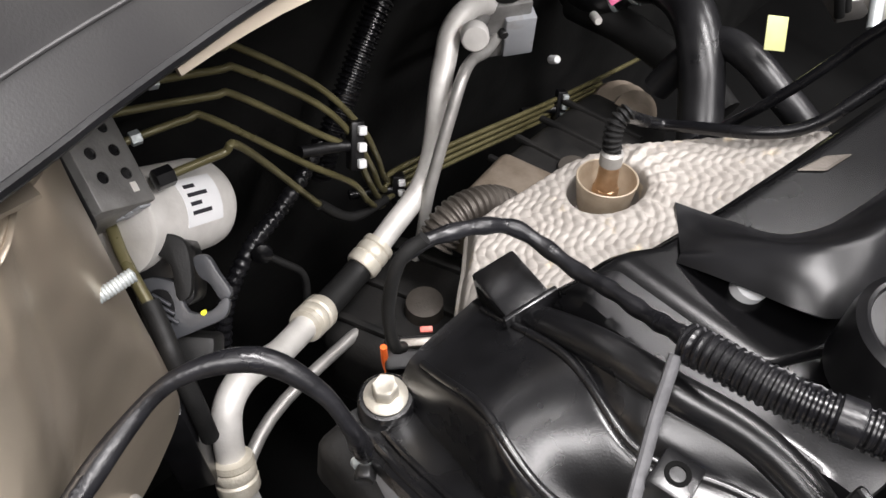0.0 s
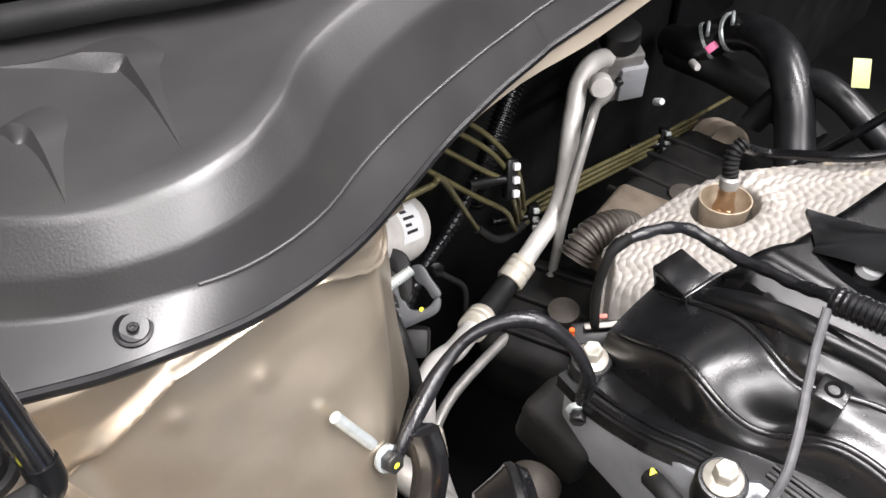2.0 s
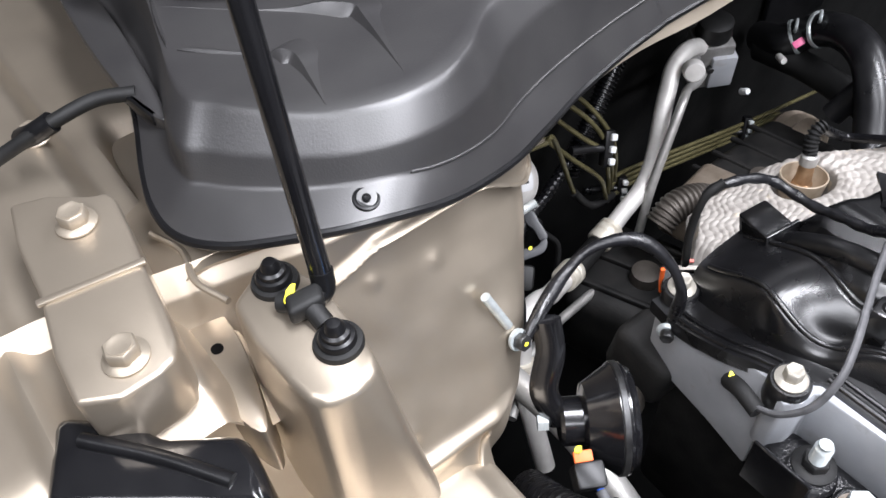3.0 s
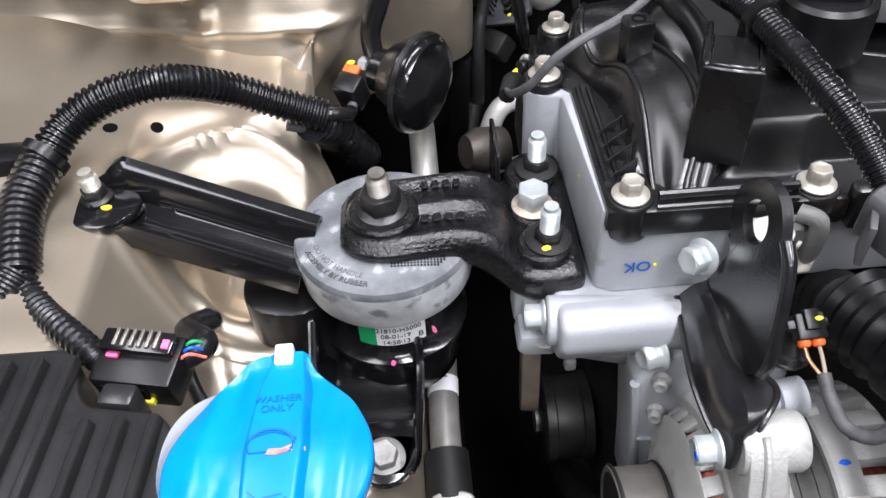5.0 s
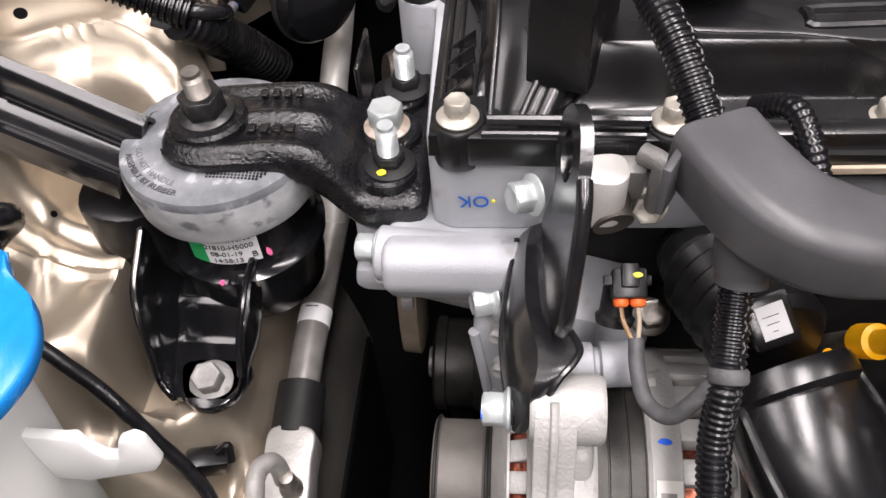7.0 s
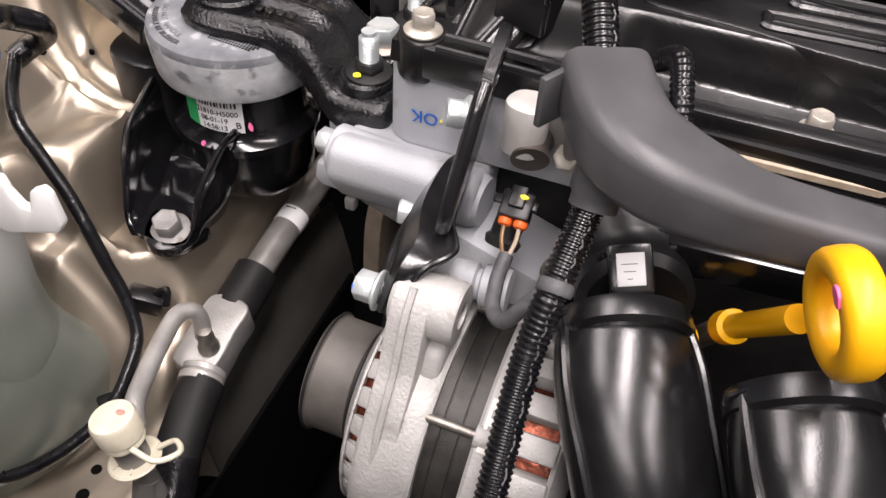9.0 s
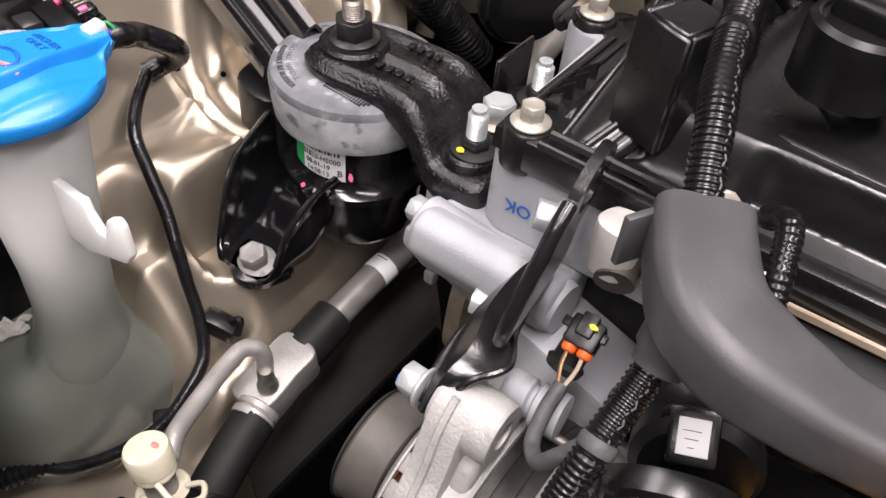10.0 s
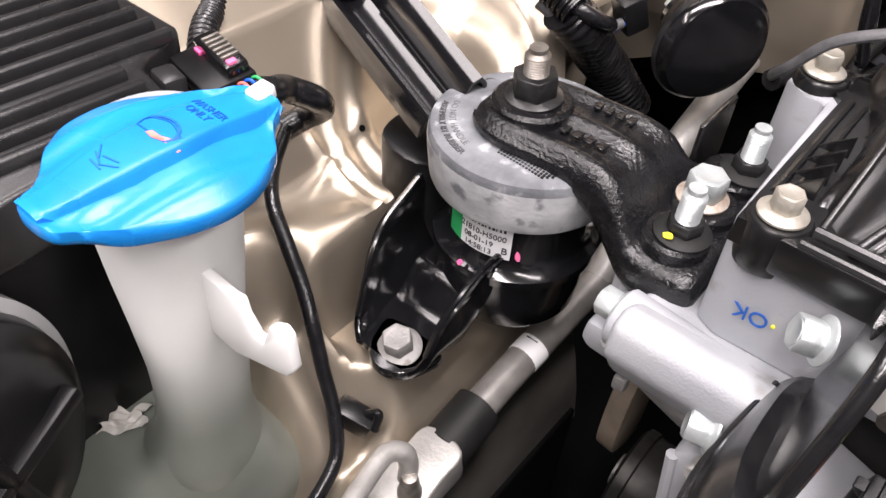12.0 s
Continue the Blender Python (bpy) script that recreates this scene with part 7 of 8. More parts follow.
def mount_arm():
    ob = root("mount_arm", (.06, .06, .85), "black cast arm bolted from the mount to the engine", "bracket")
    rows = []                                              # sections along x: x, y front, y back, z top, z underside
    for x, y0, y1, zt, zb in ((-.0130, .033, .058, .8700, .866), (-.0060, .024, .068, .8740, .865), (.0080, .0195, .0725, .8755, .864), (.0220, .0215, .0740, .8755, .862), (.0400, .0240, .0760, .8750, .858), (.0520, .0240, .0775, .8740, .852), (.0620, .0230, .0790, .8700, .844), (.0700, .0210, .0820, .8600, .836), (.0760, .0190, .0960, .8520, .832), (.0820, .0180, .1130, .8500, .830), (.0960, .0180, .1180, .8500, .830), (.1050, .0190, .1150, .8500, .830), (.1075, .0220, .1100, .8480, .832)):
        rows.append((x, y0, y1, zt, zb))
    bm = bmesh.new()
    loops = []
    for x, y0, y1, zt, zb in rows:
        loop = []
        for k in range(13):                                # top with two long ridges and a sunk middle
            t = k / 12
            y = y0 + (y1 - y0) * t
            web = sst(-.002, .018, x) * sst(.072, .058, x)
            edge = math.sin(math.pi * t) ** 0.25 if 0 < t < 1 else 0
            ridge = web * (0.0036 * (bell(t, 0.10, 0.07) + bell(t, 0.50, 0.08) + bell(t, 0.90, 0.07)) - 0.0028)
            loop.append(bm.verts.new((x, y, zt - 0.0032 * (1 - edge) + ridge)))
        loop += [bm.verts.new((x, y1 + 0.0015, (zt + zb) / 2)), bm.verts.new((x, y1 - 0.001, zb)), bm.verts.new((x, y0 + 0.001, zb)), bm.verts.new((x, y0 - 0.0015, (zt + zb) / 2))]
        loops.append(loop)
    for a, b2 in zip(loops, loops[1:]):
        n = len(a)
        for k in range(n):
            bm.faces.new((a[k], a[(k + 1) % n], b2[(k + 1) % n], b2[k]))
    bm.faces.new(loops[0][::-1])
    bm.faces.new(loops[-1])
    finish(bm)
    bmesh.ops.subdivide_edges(bm, edges=bm.edges[:], cuts=1, use_grid_fill=True, smooth=0.6)
    cast = part("casting", bm, CASTBLK, ob, sharp=60)
    part("nut_boss", lathe([(0.0, .864), (0.0185, .864), (0.0180, .8765), (0.0165, .8782), (0.0, .8782)], pose(.0085, .0440, 0), 36), CASTBLK, ob)
    for y in (.0360, .0620, .0905):
        part("foot_boss", lathe([(0.0, .845), (0.0145, .845), (0.0140, .8540), (0.0125, .8556), (0, .8556)], pose(.0885, y, 0), 32), CASTBLK, ob)
    part("side_plate", prism([(.0690, .083), (.0715, .083), (.0715, .118), (.0690, .118)], .835, .874, None, 0.0008, 1), GLOSSBLK, ob)
    # raised foundry marks that cannot be read
    for k in range(4):
        part("cast_mark", box(0.0034, 0.0052, 0.0013, pose(.0300 + .0055 * k, .0640, .8736, 0, 0, 4), 0.0002, 1), CASTBLK, cast)
        part("cast_mark", box(0.0040, 0.0050, 0.0013, pose(.0290 + .0060 * k, .0390, .8736, 0, 0, -4), 0.0002, 1), CASTBLK, cast)
    return ob


mount_arm()
bolt("mnut", (.0085, .0440, .8782), (-.02, -.05, 1), 12, "dark flange nut on the worn mount stud", af=0.0178, head=0.0100, flange=0.0128, stud=0.0095, stud_r=0.0056, hmat=STEELDK, smat=STEEL, category="nut")
bolt("mfoot", (.0862, .0620, .8556), (0, 0, 1), 20, "large zinc flange bolt with pink mark on the mount arm", af=0.0150, head=0.0105, flange=0.0112, fmat=RUSTW)
sb = bolt("mstud", (.0905, .0360, .8556), (.01, -.03, 1), 5, "black nut on a whitish threaded stud of the mount arm", af=0.0130, head=0.0062, flange=0.0118, stud=0.0125, stud_r=0.0050, hmat=STEELDK, fmat=RUBBLK, smat=ZINC, category="nut")
bolt("mstud", (.0925, .0920, .8556), (.0, .0, 1), 25)
dab(sb, (.0880, .0270, .8590), (-.3, -.6, .7), 0.005, 0.003, YELMARK, "yellow paint dab", 21)
bolt("mlow", (-.0020, -.0265, .7640), (0, -.25, 1), 14, "zinc flange bolt at the foot of the mount", af=0.0135, head=0.0090, flange=0.0112, hmat=ALUDIRTY)


def brace():
    ob = root("apron_brace", (-.09, .06, .88), "glossy black stamped brace from apron to engine mount", "brace")
    a, b_ = V(-.140, .070, .8830), V(-.030, .0380, .8560)
    d = (b_ - a).normalized()
    s = d.cross(V(0, 0, 1)).normalized()
    up = s.cross(d)
    n = 26
    prof = [(-.0170, -.0120), (-.0180, .0030), (-.0168, .0105), (-.0135, .0140), (-.0100, .0125), (-.0072, .0055), (-.0055, -.0030), (.0005, -.0050), (.0050, -.0056), (.0100, -.0052), (.0135, -.0030), (.0155, -.0022), (.0165, -.0050), (.0168, -.0120)]
    bm = bmesh.new()
    loops = []
    L = (b_ - a).length
    for i in range(n + 1):
        t = i / n
        w = 1.0 - 0.10 * t
        tip = sst(0.0, 0.11, t)
        row = []
        for q, h in prof:
            end = 0.010 * (1 - tip) * (abs(q) / .017) ** 2
            row.append(bm.verts.new(a + d * (L * t + end) + s * q * w * (0.72 + 0.28 * tip) + up * (h * (0.15 + 0.85 * tip) if q < 0 else h * (0.6 + 0.4 * tip))))
        loops.append(row)
    for p, q in zip(loops, loops[1:]):
        for k in range(len(prof) - 1):
            bm.faces.new((p[k], p[k + 1], q[k + 1], q[k]))
    bmesh.ops.subdivide_edges(bm, edges=bm.edges[:], cuts=1, use_grid_fill=True, smooth=0.8)
    finish(bm)
    bmesh.ops.solidify(bm, geom=bm.faces[:], thickness=-0.002)
    part("pressing", bm, GLOSSBLK, ob, sharp=60)
    part("bolt_pad", prism(smooth_outline([(-.146, .048), (-.150, .066), (-.142, .080), (-.128, .078), (-.112, .062), (-.118, .048), (-.13, .042)], 4), .876, .8815, None, 0.0015), GLOSSBLK, ob)
    dab(ob, (-.1280, .0560, .8822), (0, 0, 1), 0.006, 0.0035, YELMARK, "yellow paint dot", 18)
    return ob


brace()
bolt("brace", (-.1345, .0640, .8815), (-.04, 0, 1), 10, "zinc nut and stud end on the black brace", af=0.0110, head=0.0060, flange=0.0080, stud=0.0070, stud_r=0.0048, hmat=STEELDK, smat=ZINCWARM, category="nut")
solo("drive_shaft_shield", prism(smooth_outline([(-.036, .020), (-.064, .026), (-.070, .050), (-.055, .066), (-.030, .070), (-.02, .04)], 4), .74, .832, None, 0.004), BLACKPL, "dark plastic shield behind the engine mount", "shield")


def horn():
    ob = root("horn", (.02, .19, .85), "black disc horn with plug on the apron", "horn")
    c, d = V(.0240, .1840, .8600), V(.81, -.575, -.02).normalized()
    m = frame_z(c, d)
    part("disc", lathe([(0, -0.010), (0.012, -0.012), (0.021, -0.010), (0.026, -0.002), (0.0300, 0.004), (0.0318, 0.006), (0.0318, 0.012), (0.0300, 0.0135), (0.0285, 0.0165), (0.022, 0.0180), (0, 0.0185)], m, 56), GLOSSBLK, ob)
    part("rim", lathe([(0.0312, 0.0060), (0.0325, 0.0070), (0.0325, 0.0100), (0.0312, 0.0110)], m, 56), STEELDK, ob)
    part("magnet", lathe([(0, -0.024), (0.012, -0.024), (0.014, -0.022), (0.014, -0.008)], m, 28), GLOSSBLK, ob)
    part("plug", box(0.016, 0.014, 0.020, pose(-.0080, .1640, .8600, 20, 0, -30), 0.002), BLACKPL, ob)
    part("plug_tab", box(0.010, 0.006, 0.003, pose(-.0080, .1680, .8790, 20, 0, -30), 0.0006), ORANGE, ob, "orange and yellow plug tab")
    dab(ob, (-.0085, .1710, .8832), (0, 0, 1), 0.005, 0.004, YELMARK, "yellow tab mark", 20)
    part("blue_wire", tube([(-.0075, .1580, .8680), (-.0085, .1530, .8660), (-.0105, .1480, .8630)], 0.0020, 8, 4), BLUEMARK, ob, "blue wire")
    part("bracket", tube([c - d * 0.022, c - d * 0.026 + V(0, .01, .02), V(.012, .215, .905), V(.014, .222, .925)], 0.0042, 10, 6, oval=2.0), GLOSSBLK, ob)
    part("bracket_nut", lathe([(0, 0), (0.005, 0), (0.005, 0.006), (0, 0.006)], frame_z(c - d * 0.030, -d), 6), ZINC, ob)
    part("lead", tube([(-.0090, .1520, .866), (-.014, .137, .864), (-.026, .128, .866), (-.045, .125, .874)], 0.0030, 10, 8), WIREGREY, ob, "grey wire of the horn")


horn()
solo("rear_pipe", tube([(.022, .31, .80), (.026, .265, .806), (.030, .215, .802), (.031, .172, .787), (.033, .135, .760), (.034, .104, .737)], 0.0092, 16, 8), PIPEAL, "pale aluminium pipe running deep below the horn", "pipe")


def apron_harness():
    ob = root("apron_harness", (-.15, .05, .88), "thick black corrugated harness arching over the apron", "harness")
    part("conduit", tube([(-.022, .124, .879), (-.042, .124, .888), (-.070, .120, .904), (-.096, .104, .921), (-.124, .096, .920), (-.145, .086, .911), (-.157, .066, .901)], 0.0085, 18, 8, rings=0.0036, depth=0.0015), CONDUIT, ob)
    part("conduit", tube([(-.156, .068, .902), (-.161, .048, .896), (-.160, .028, .890), (-.157, .010, .884)], 0.0100, 18, 8, rings=0.0040, depth=0.0016), TAPE, ob)
    part("collar", lathe([(0.009, 0), (0.0122, 0.001), (0.0122, 0.006), (0.009, 0.007)], frame_z((-.1525, .0745, .905), (-.5, -.8, -.3)), 22), BLACKPL, ob, "black plastic clip collar")
    part("branch", tube([(-.157, .014, .886), (-.150, .002, .880), (-.140, -.010, .880), (-.126, -.024, .883), (-.110, -.038, .882), (-.100, -.044, .880)], 0.0060, 12, 8, rings=0.004, depth=0.001), TAPE, ob)
    part("tail", tube([(-.157, .012, .885), (-.165, .000, .880), (-.185, -.02, .87)], 0.010, 14, 8, rings=0.004, depth=0.0014), TAPE, ob)
    part("tie_mount", box(0.030, 0.020, 0.034, pose(-.186, .080, .868, 0, 20, 30), 0.004), BLACKPL, ob)
    part("lower_loom", tube([(-.030, .126, .876), (-.022, .138, .862), (-.022, .156, .842), (-.020, .176, .822), (-.012, .20, .79)], 0.0125, 16, 8, rings=0.005, depth=0.001), TAPE, ob)
    part("rear_end", tube([(-.024, .124, .880), (-.017, .125, .879), (-.011, .131, .874), (-.010, .142, .868)], 0.0042, 12, 8), TAPE, ob)


apron_harness()

# ---- front corner: fuse box, washer tank, air conditioning joint, lamp ----
def fuse_lid():
    ob = root("fuse_box", (-.16, -.14, .80), "charcoal plastic box with ribbed lid", "fuse box")
    o = [(-.30, -.040), (-.118, -.042), (-.112, -.047), (-.106, -.066), (-.101, -.071), (-.074, -.076), (-.068, -.083), (-.062, -.150), (-.070, -.27), (-.30, -.27)]
    part("lid", prism(o, .868, .8950, None, 0.003, 3), FUSELID, ob)
    for k in range(14):
        x0 = -.0735 - .0125 * k
        y0 = -.080 if x0 > -.104 else -.050
        bm = prism([(-.0030, 0), (-.0018, .0052), (.0018, .0052), (.0030, 0)], 0, .175, frame_z((x0, y0, .8945), (-.07, -1, 0), (1, 0, 0)), 0.001, 2)
        part("lid_rib", bm, FUSELID, ob)
    part("tub", prism([(-.29, -.050), (-.12, -.052), (-.075, -.088), (-.072, -.26), (-.29, -.26)], .70, .870, None, 0.006, 2), BLACKPL, ob)
    part("latch", box(0.014, 0.010, 0.022, pose(-.092, -.066, .872, 0, 0, -10), 0.002), FUSELID, ob)
    return ob


fuse_lid()


def box_connector():
    ob = root("fuse_box_plug", (-.093, -.046, .885), "black connector with yellow lock and red wire by the fuse box", "connector")
    m = pose(-.0880, -.0455, .8740, 8, 0, -12)
    part("body", box(0.034, 0.023, 0.018, m, 0.0015), BLACKPL, ob)
    part("latch_tower", box(0.030, 0.010, 0.006, m @ pose(0, 0.005, 0.0170), 0.0012), GLOSSBLK, ob)
    for k in range(6):
        part("latch_rib", box(0.0016, 0.008, 0.0016, m @ pose(-0.0085 + 0.0034 * k, 0.0055, 0.0228), 0.0004), STEEL, ob, "worn pale latch rib")
    # black plates on the front paint the shade inside two slots
    for x in (-0.009, 0.003):
        part("window_recess", box(0.0065, 0.0016, 0.0085, m @ pose(x, -0.0118, 0.0060), 0.0004), VOID, ob, "recess, its depth painted black")
    for x, w in ((-0.009, 0.005), (0.0035, 0.0085)):
        part("yellow_lock", box(w, 0.0030, 0.0036, m @ pose(x, -0.0122, 0.0035), 0.0006), YELMARK, ob, "yellow lock tab")
    part("pink_tab", box(0.005, 0.003, 0.002, m @ pose(-0.010, 0.000, 0.0178), 0.0004), PINKMARK, ob)
    part("pink_tab", box(0.003, 0.004, 0.002, m @ pose(0.0125, 0.004, 0.0222), 0.0004), PINKMARK, ob)
    for k, wm in enumerate((REDMARK, BLUEMARK, GREENMARK)):
        part("thin_wire", tube([m @ V(.015, .002 + .003 * k, .014), m @ V(.020, .004 + .003 * k, .017), m @ V(.024, .007 + .003 * k, .010)], 0.0007, 8, 5), wm, ob, ("red", "blue", "green")[k] + " wire")
    part("wire_loop", tube([m @ V(.012, .006, .008), m @ V(.020, .014, .008), V(-.078, -.020, .872), V(-.074, -.006, .862), V(-.080, .002, .850), V(-.090, .000, .842), V(-.094, -.010, .838)], 0.0062, 14, 8), TAPE, ob, "thick black taped loop")
    return ob


box_connector()


def washer_tank():
    ob = root("washer_tank", (-.07, -.11, .62), "milky washer tank with sloping neck half full of fluid", "washer tank")
    # neck: oval tube leaning outward as it falls, flaring into the body
    stations = [((-.0370, -.1082, .9120), .0258, .0258), ((-.0368, -.1092, .8850), .0245, .0245), ((-.0355, -.1105, .8600), .0224, .0226), ((-.0335, -.1120, .8380), .0200, .0204), ((-.0315, -.1132, .8150), .0180, .0188), ((-.0314, -.1144, .7920), .0173, .0183), ((-.0325, -.1147, .7800), .0184, .0196), ((-.0335, -.1148, .7730), .0195, .0208), ((-.0345, -.1149, .7660), .0210, .0224), ((-.0365, -.1150, .7600), .0232, .0246), ((-.0385, -.1150, .7530), .0254, .0267), ((-.0388, -.1150, .7350), .0250, .0262), ((-.0402, -.1150, .7050), .0232, .0240)]
    bm = bmesh.new()
    loops = []
    for p, rx, ry in stations:
        loops.append([bm.verts.new(Vector(p) + V(rx * math.copysign(abs(math.cos(a)) ** 0.85, math.cos(a)), ry * math.copysign(abs(math.sin(a)) ** 0.85, math.sin(a)), 0)) for a in [k * math.tau / 48 for k in range(48)]])
    for a, b2 in zip(loops, loops[1:]):
        for k in range(48):
            bm.faces.new((a[k], a[(k + 1) % 48], b2[(k + 1) % 48], b2[k]))
    part("neck", finish(bm), MILKY, ob, sharp=80)
    # tank body: rounded shoulders, lower towards the rear corner
    plan = smooth_outline([(-.0240, -.0640), (-.0130, -.0800), (-.0110, -.1050), (-.0150, -.1330), (-.0270, -.1560), (-.0480, -.1720), (-.0760, -.1860), (-.1100, -.1950), (-.1350, -.1600), (-.1350, -.0900), (-.1100, -.0700), (-.0600, -.0560)], 6)
    mx, my = -.070, -.118
    body = bmesh.new()
    rings = []
    for f, sink in ((.05, 0), (.15, 0), (.24, 0), (.32, 0), (.39, 0), (.46, 0), (.53, .0002), (.60, .0004), (.66, .0010), (.71, .0018), (.76, .0030), (.84, .0068), (.90, .0118), (.945, .0185), (.975, .0265), (.992, .036), (1.0, .048), (1.0, .085), (.985, .15)):
        row = []
        for x, y in plan:
            px, py = mx + (x - mx) * f, my + (y - my) * f
            top = .7545 - .034 * sst(-.100, -.062, py) * sst(-.075, -.030, px) - .006 * sst(-.14, -.19, py)
            top += .034 * math.exp(-(math.hypot(px + .0310, py + .1145) / .0235) ** 4)
            row.append(body.verts.new((px, py, top - sink)))
        rings.append(row)
    body.faces.new(rings[0])
    body.faces.new(rings[-1][::-1])
    for a, b2 in zip(rings, rings[1:]):
        for k in range(len(a)):
            body.faces.new((a[k], a[(k + 1) % len(a)], b2[(k + 1) % len(a)], b2[k]))
    part("tank_body", finish(body), TANKFLUID, ob, "greenish translucent tank body", sharp=80)
    part("tank_seam", tube([(-.0225, -.0620, .690), (-.0115, -.0790, .690), (-.0095, -.1050, .690), (-.0135, -.1340, .690), (-.0260, -.1575, .690), (-.0480, -.1740, .690)], 0.0020, 8, 8), TANKFLUID, ob)
    # side hook
    hook = prism([(-.018, .893), (.0145, .8905), (.0190, .8915), (.0205, .8850), (.0250, .8790), (.0290, .8790), (.0305, .8830), (.0330, .8900), (.0390, .8935), (.0420, .8910), (.0435, .8760), (.0395, .8700), (.0220, .8635), (.0120, .8595), (-.018, .862)], -0.0022, 0.0022, frame_z((-0.0135, -.1130, -.0185), (0, -1, 0), (1, 0, 0)), 0.0012)
    part("side_hook", hook, MILKY, ob)
    ms = frame_z((-0.0685, -0.1360, .7550), (.10, -.06, 1), (.6, .8, 0))

    def crumple(u, v):
        a, b = u - 0.5, v - 0.5
        return ms @ V(.019 * a + .003 * b + .002 * math.sin(7 * v), .011 * b + .0012 * math.sin(9 * u), .0026 + .0014 * math.sin(13 * u + 4 * v) + .0010 * math.sin(21 * v - 6 * u))
    part("foil_sticker", sheet(crumple, 26, 16, 0.0004), PALE, ob, "crumpled whitish sticker")
    dab(ob, (-.0560, -.1262, .8800), (-.75, -.66, 0), 0.003, 0.002, YELMARK, "yellow dot", 31)

    cap = root("filler_lid", (-.0225, -.1130, .905), "glossy blue screen washer lid with broad raised band", "lid")
    outline = smooth_outline([(-.0325, -.0735), (-.0165, -.0735), (-.0115, -.0800), (-.0015, -.0885), (.0058, -.1010), (.0078, -.1130), (.0052, -.1250), (-.0010, -.1370), (-.0080, -.1470), (-.0145, -.1555), (-.0285, -.1560), (-.0350, -.1480), (-.0475, -.1390), (-.0580, -.1270), (-.0605, -.1140), (-.0585, -.1040), (-.0520, -.0930), (-.0425, -.0820)], 6)
    cx, cy = -.0240, -.1130

    def lid_z(x, y, f):
        """Height of the lid's skin; f runs from 0 at the middle to 1 at the rim, which is higher at the two tips."""
        lift = sst(.026, .040, abs(y - cy)) * f ** 6
        rim = .9140 + .0045 * lift
        return rim + (.9210 - rim) * (1 - f ** 2.3)

    bm = bmesh.new()
    rings = []
    for f, drop in ((0.93, .0062), (0.985, .0058), (1.0, .0044), (1.0, .0012), (0.99, 0), (0.96, 0), (0.92, 0), (0.86, 0), (0.79, 0), (0.70, 0), (0.60, 0), (0.48, 0), (0.35, 0), (0.20, 0), (0.06, 0)):
        row = []
        for x, y in outline:
            px, py = cx + (x - cx) * f, cy + (y - cy) * f
            dx = abs(px - cx - .10 * (py - cy))
            hollow = (0.0014 * bell(dx, 0.0165, 0.0028) - 0.0010 * bell(dx, 0.0240, 0.0028)) * (1 if drop == 0 else 0)
            row.append(bm.verts.new((px, py, lid_z(px, py, f) - drop - hollow)))
        rings.append(row)
    for a, b2 in zip(rings, rings[1:]):
        for k in range(len(a)):
            bm.faces.new((a[k], a[(k + 1) % len(a)], b2[(k + 1) % len(a)], b2[k]))
    bm.faces.new(rings[0][::-1])
    bm.faces.new(rings[-1])
    finish(bm)
    part("dome", bm, BLUECAP, cap, sharp=60)

    def band_half(y):
        return lerp_table([(-.1558, .0056), (-.147, .0078), (-.130, .0112), (-.112, .0122), (-.090, .0104), (-.0737, .0070)], y)

    def band_z(q, y):
        f = min(1, abs(y - cy) / .0425)
        zc = lid_z(cx, y, f) + .0034 - .0010 * f ** 6
        return zc - .0005 * q * q - .0062 * sst(0.68, 1.0, abs(q)) * sst(1.0, 0.80, f) - .0010 * sst(0.97, 1.0, f)

    def band(u, v):
        y = -.1558 + .0821 * v
        q = 2 * u - 1
        return Vector((cx + .0016 + .03 * (y - cy) + q * band_half(y), y, band_z(q, y)))

    def laid(bm):
        """Lay flat work on the curved band."""
        for v in bm.verts:
            q = (v.co.x - cx - .0016 - .03 * (v.co.y - cy)) / band_half(v.co.y)
            v.co.z += band_z(q, v.co.y) + .0002
        return bm
    bar = part("grip_bar", sheet(band, 40, 50, 0.003), BLUECAP, cap, sharp=45)
    part("notch_tab", box(0.0064, 0.008, 0.005, pose(-.0225, -.0750, .9175, 8, 0, 0), 0.0008), MILKY, cap, "white tab in the notch")
    part("cap_lettering", laid(text_bm("WASHER\nONLY", 0.0040, pose(-.0225, -.0975, 0), 0.00025)), BLUEINK, bar, "moulded words WASHER ONLY")
    ic = bmesh.new()
    for k in range(9):
        a = radians(20 + 17.5 * k)
        prism([(-.0011, -.0004), (.0011, -.0004), (.0011, .0004), (-.0011, .0004)], 0, 0.0003, pose(-.0235 + .0075 * math.cos(a), -.1135 + .0060 * math.sin(a), 0, 0, 0, math.degrees(a) + 90), 0, 1, ic)
    tube([(-.0315, -.1110, 0), (-.0235, -.1085, 0), (-.0155, -.1110, 0)], 0.0003, 5, 5, ic)
    tube([(-.0300, -.1155, 0), (-.0170, -.1155, 0)], 0.0003, 5, 2, ic)
    tube([(-.0315, -.1110, 0), (-.0300, -.1155, 0)], 0.0003, 5, 2, ic)
    tube([(-.0155, -.1110, 0), (-.0170, -.1155, 0)], 0.0003, 5, 2, ic)
    part("screen_symbol", laid(ic), BLUEINK, bar, "moulded windscreen washer symbol")
    streak = prism([(-.0062, -.0006), (-.0030, -.0014), (.0010, -.0008), (.0058, -.0004), (.0060, .0008), (.0020, .0012), (-.0010, .0004), (-.0050, .0010)], 0, 0.0003, pose(-.0185, -.1150, 0, 0, 0, 8), 0, 1)
    part("paint_mark", laid(streak), REDMARK, cap, "red crayon streak")
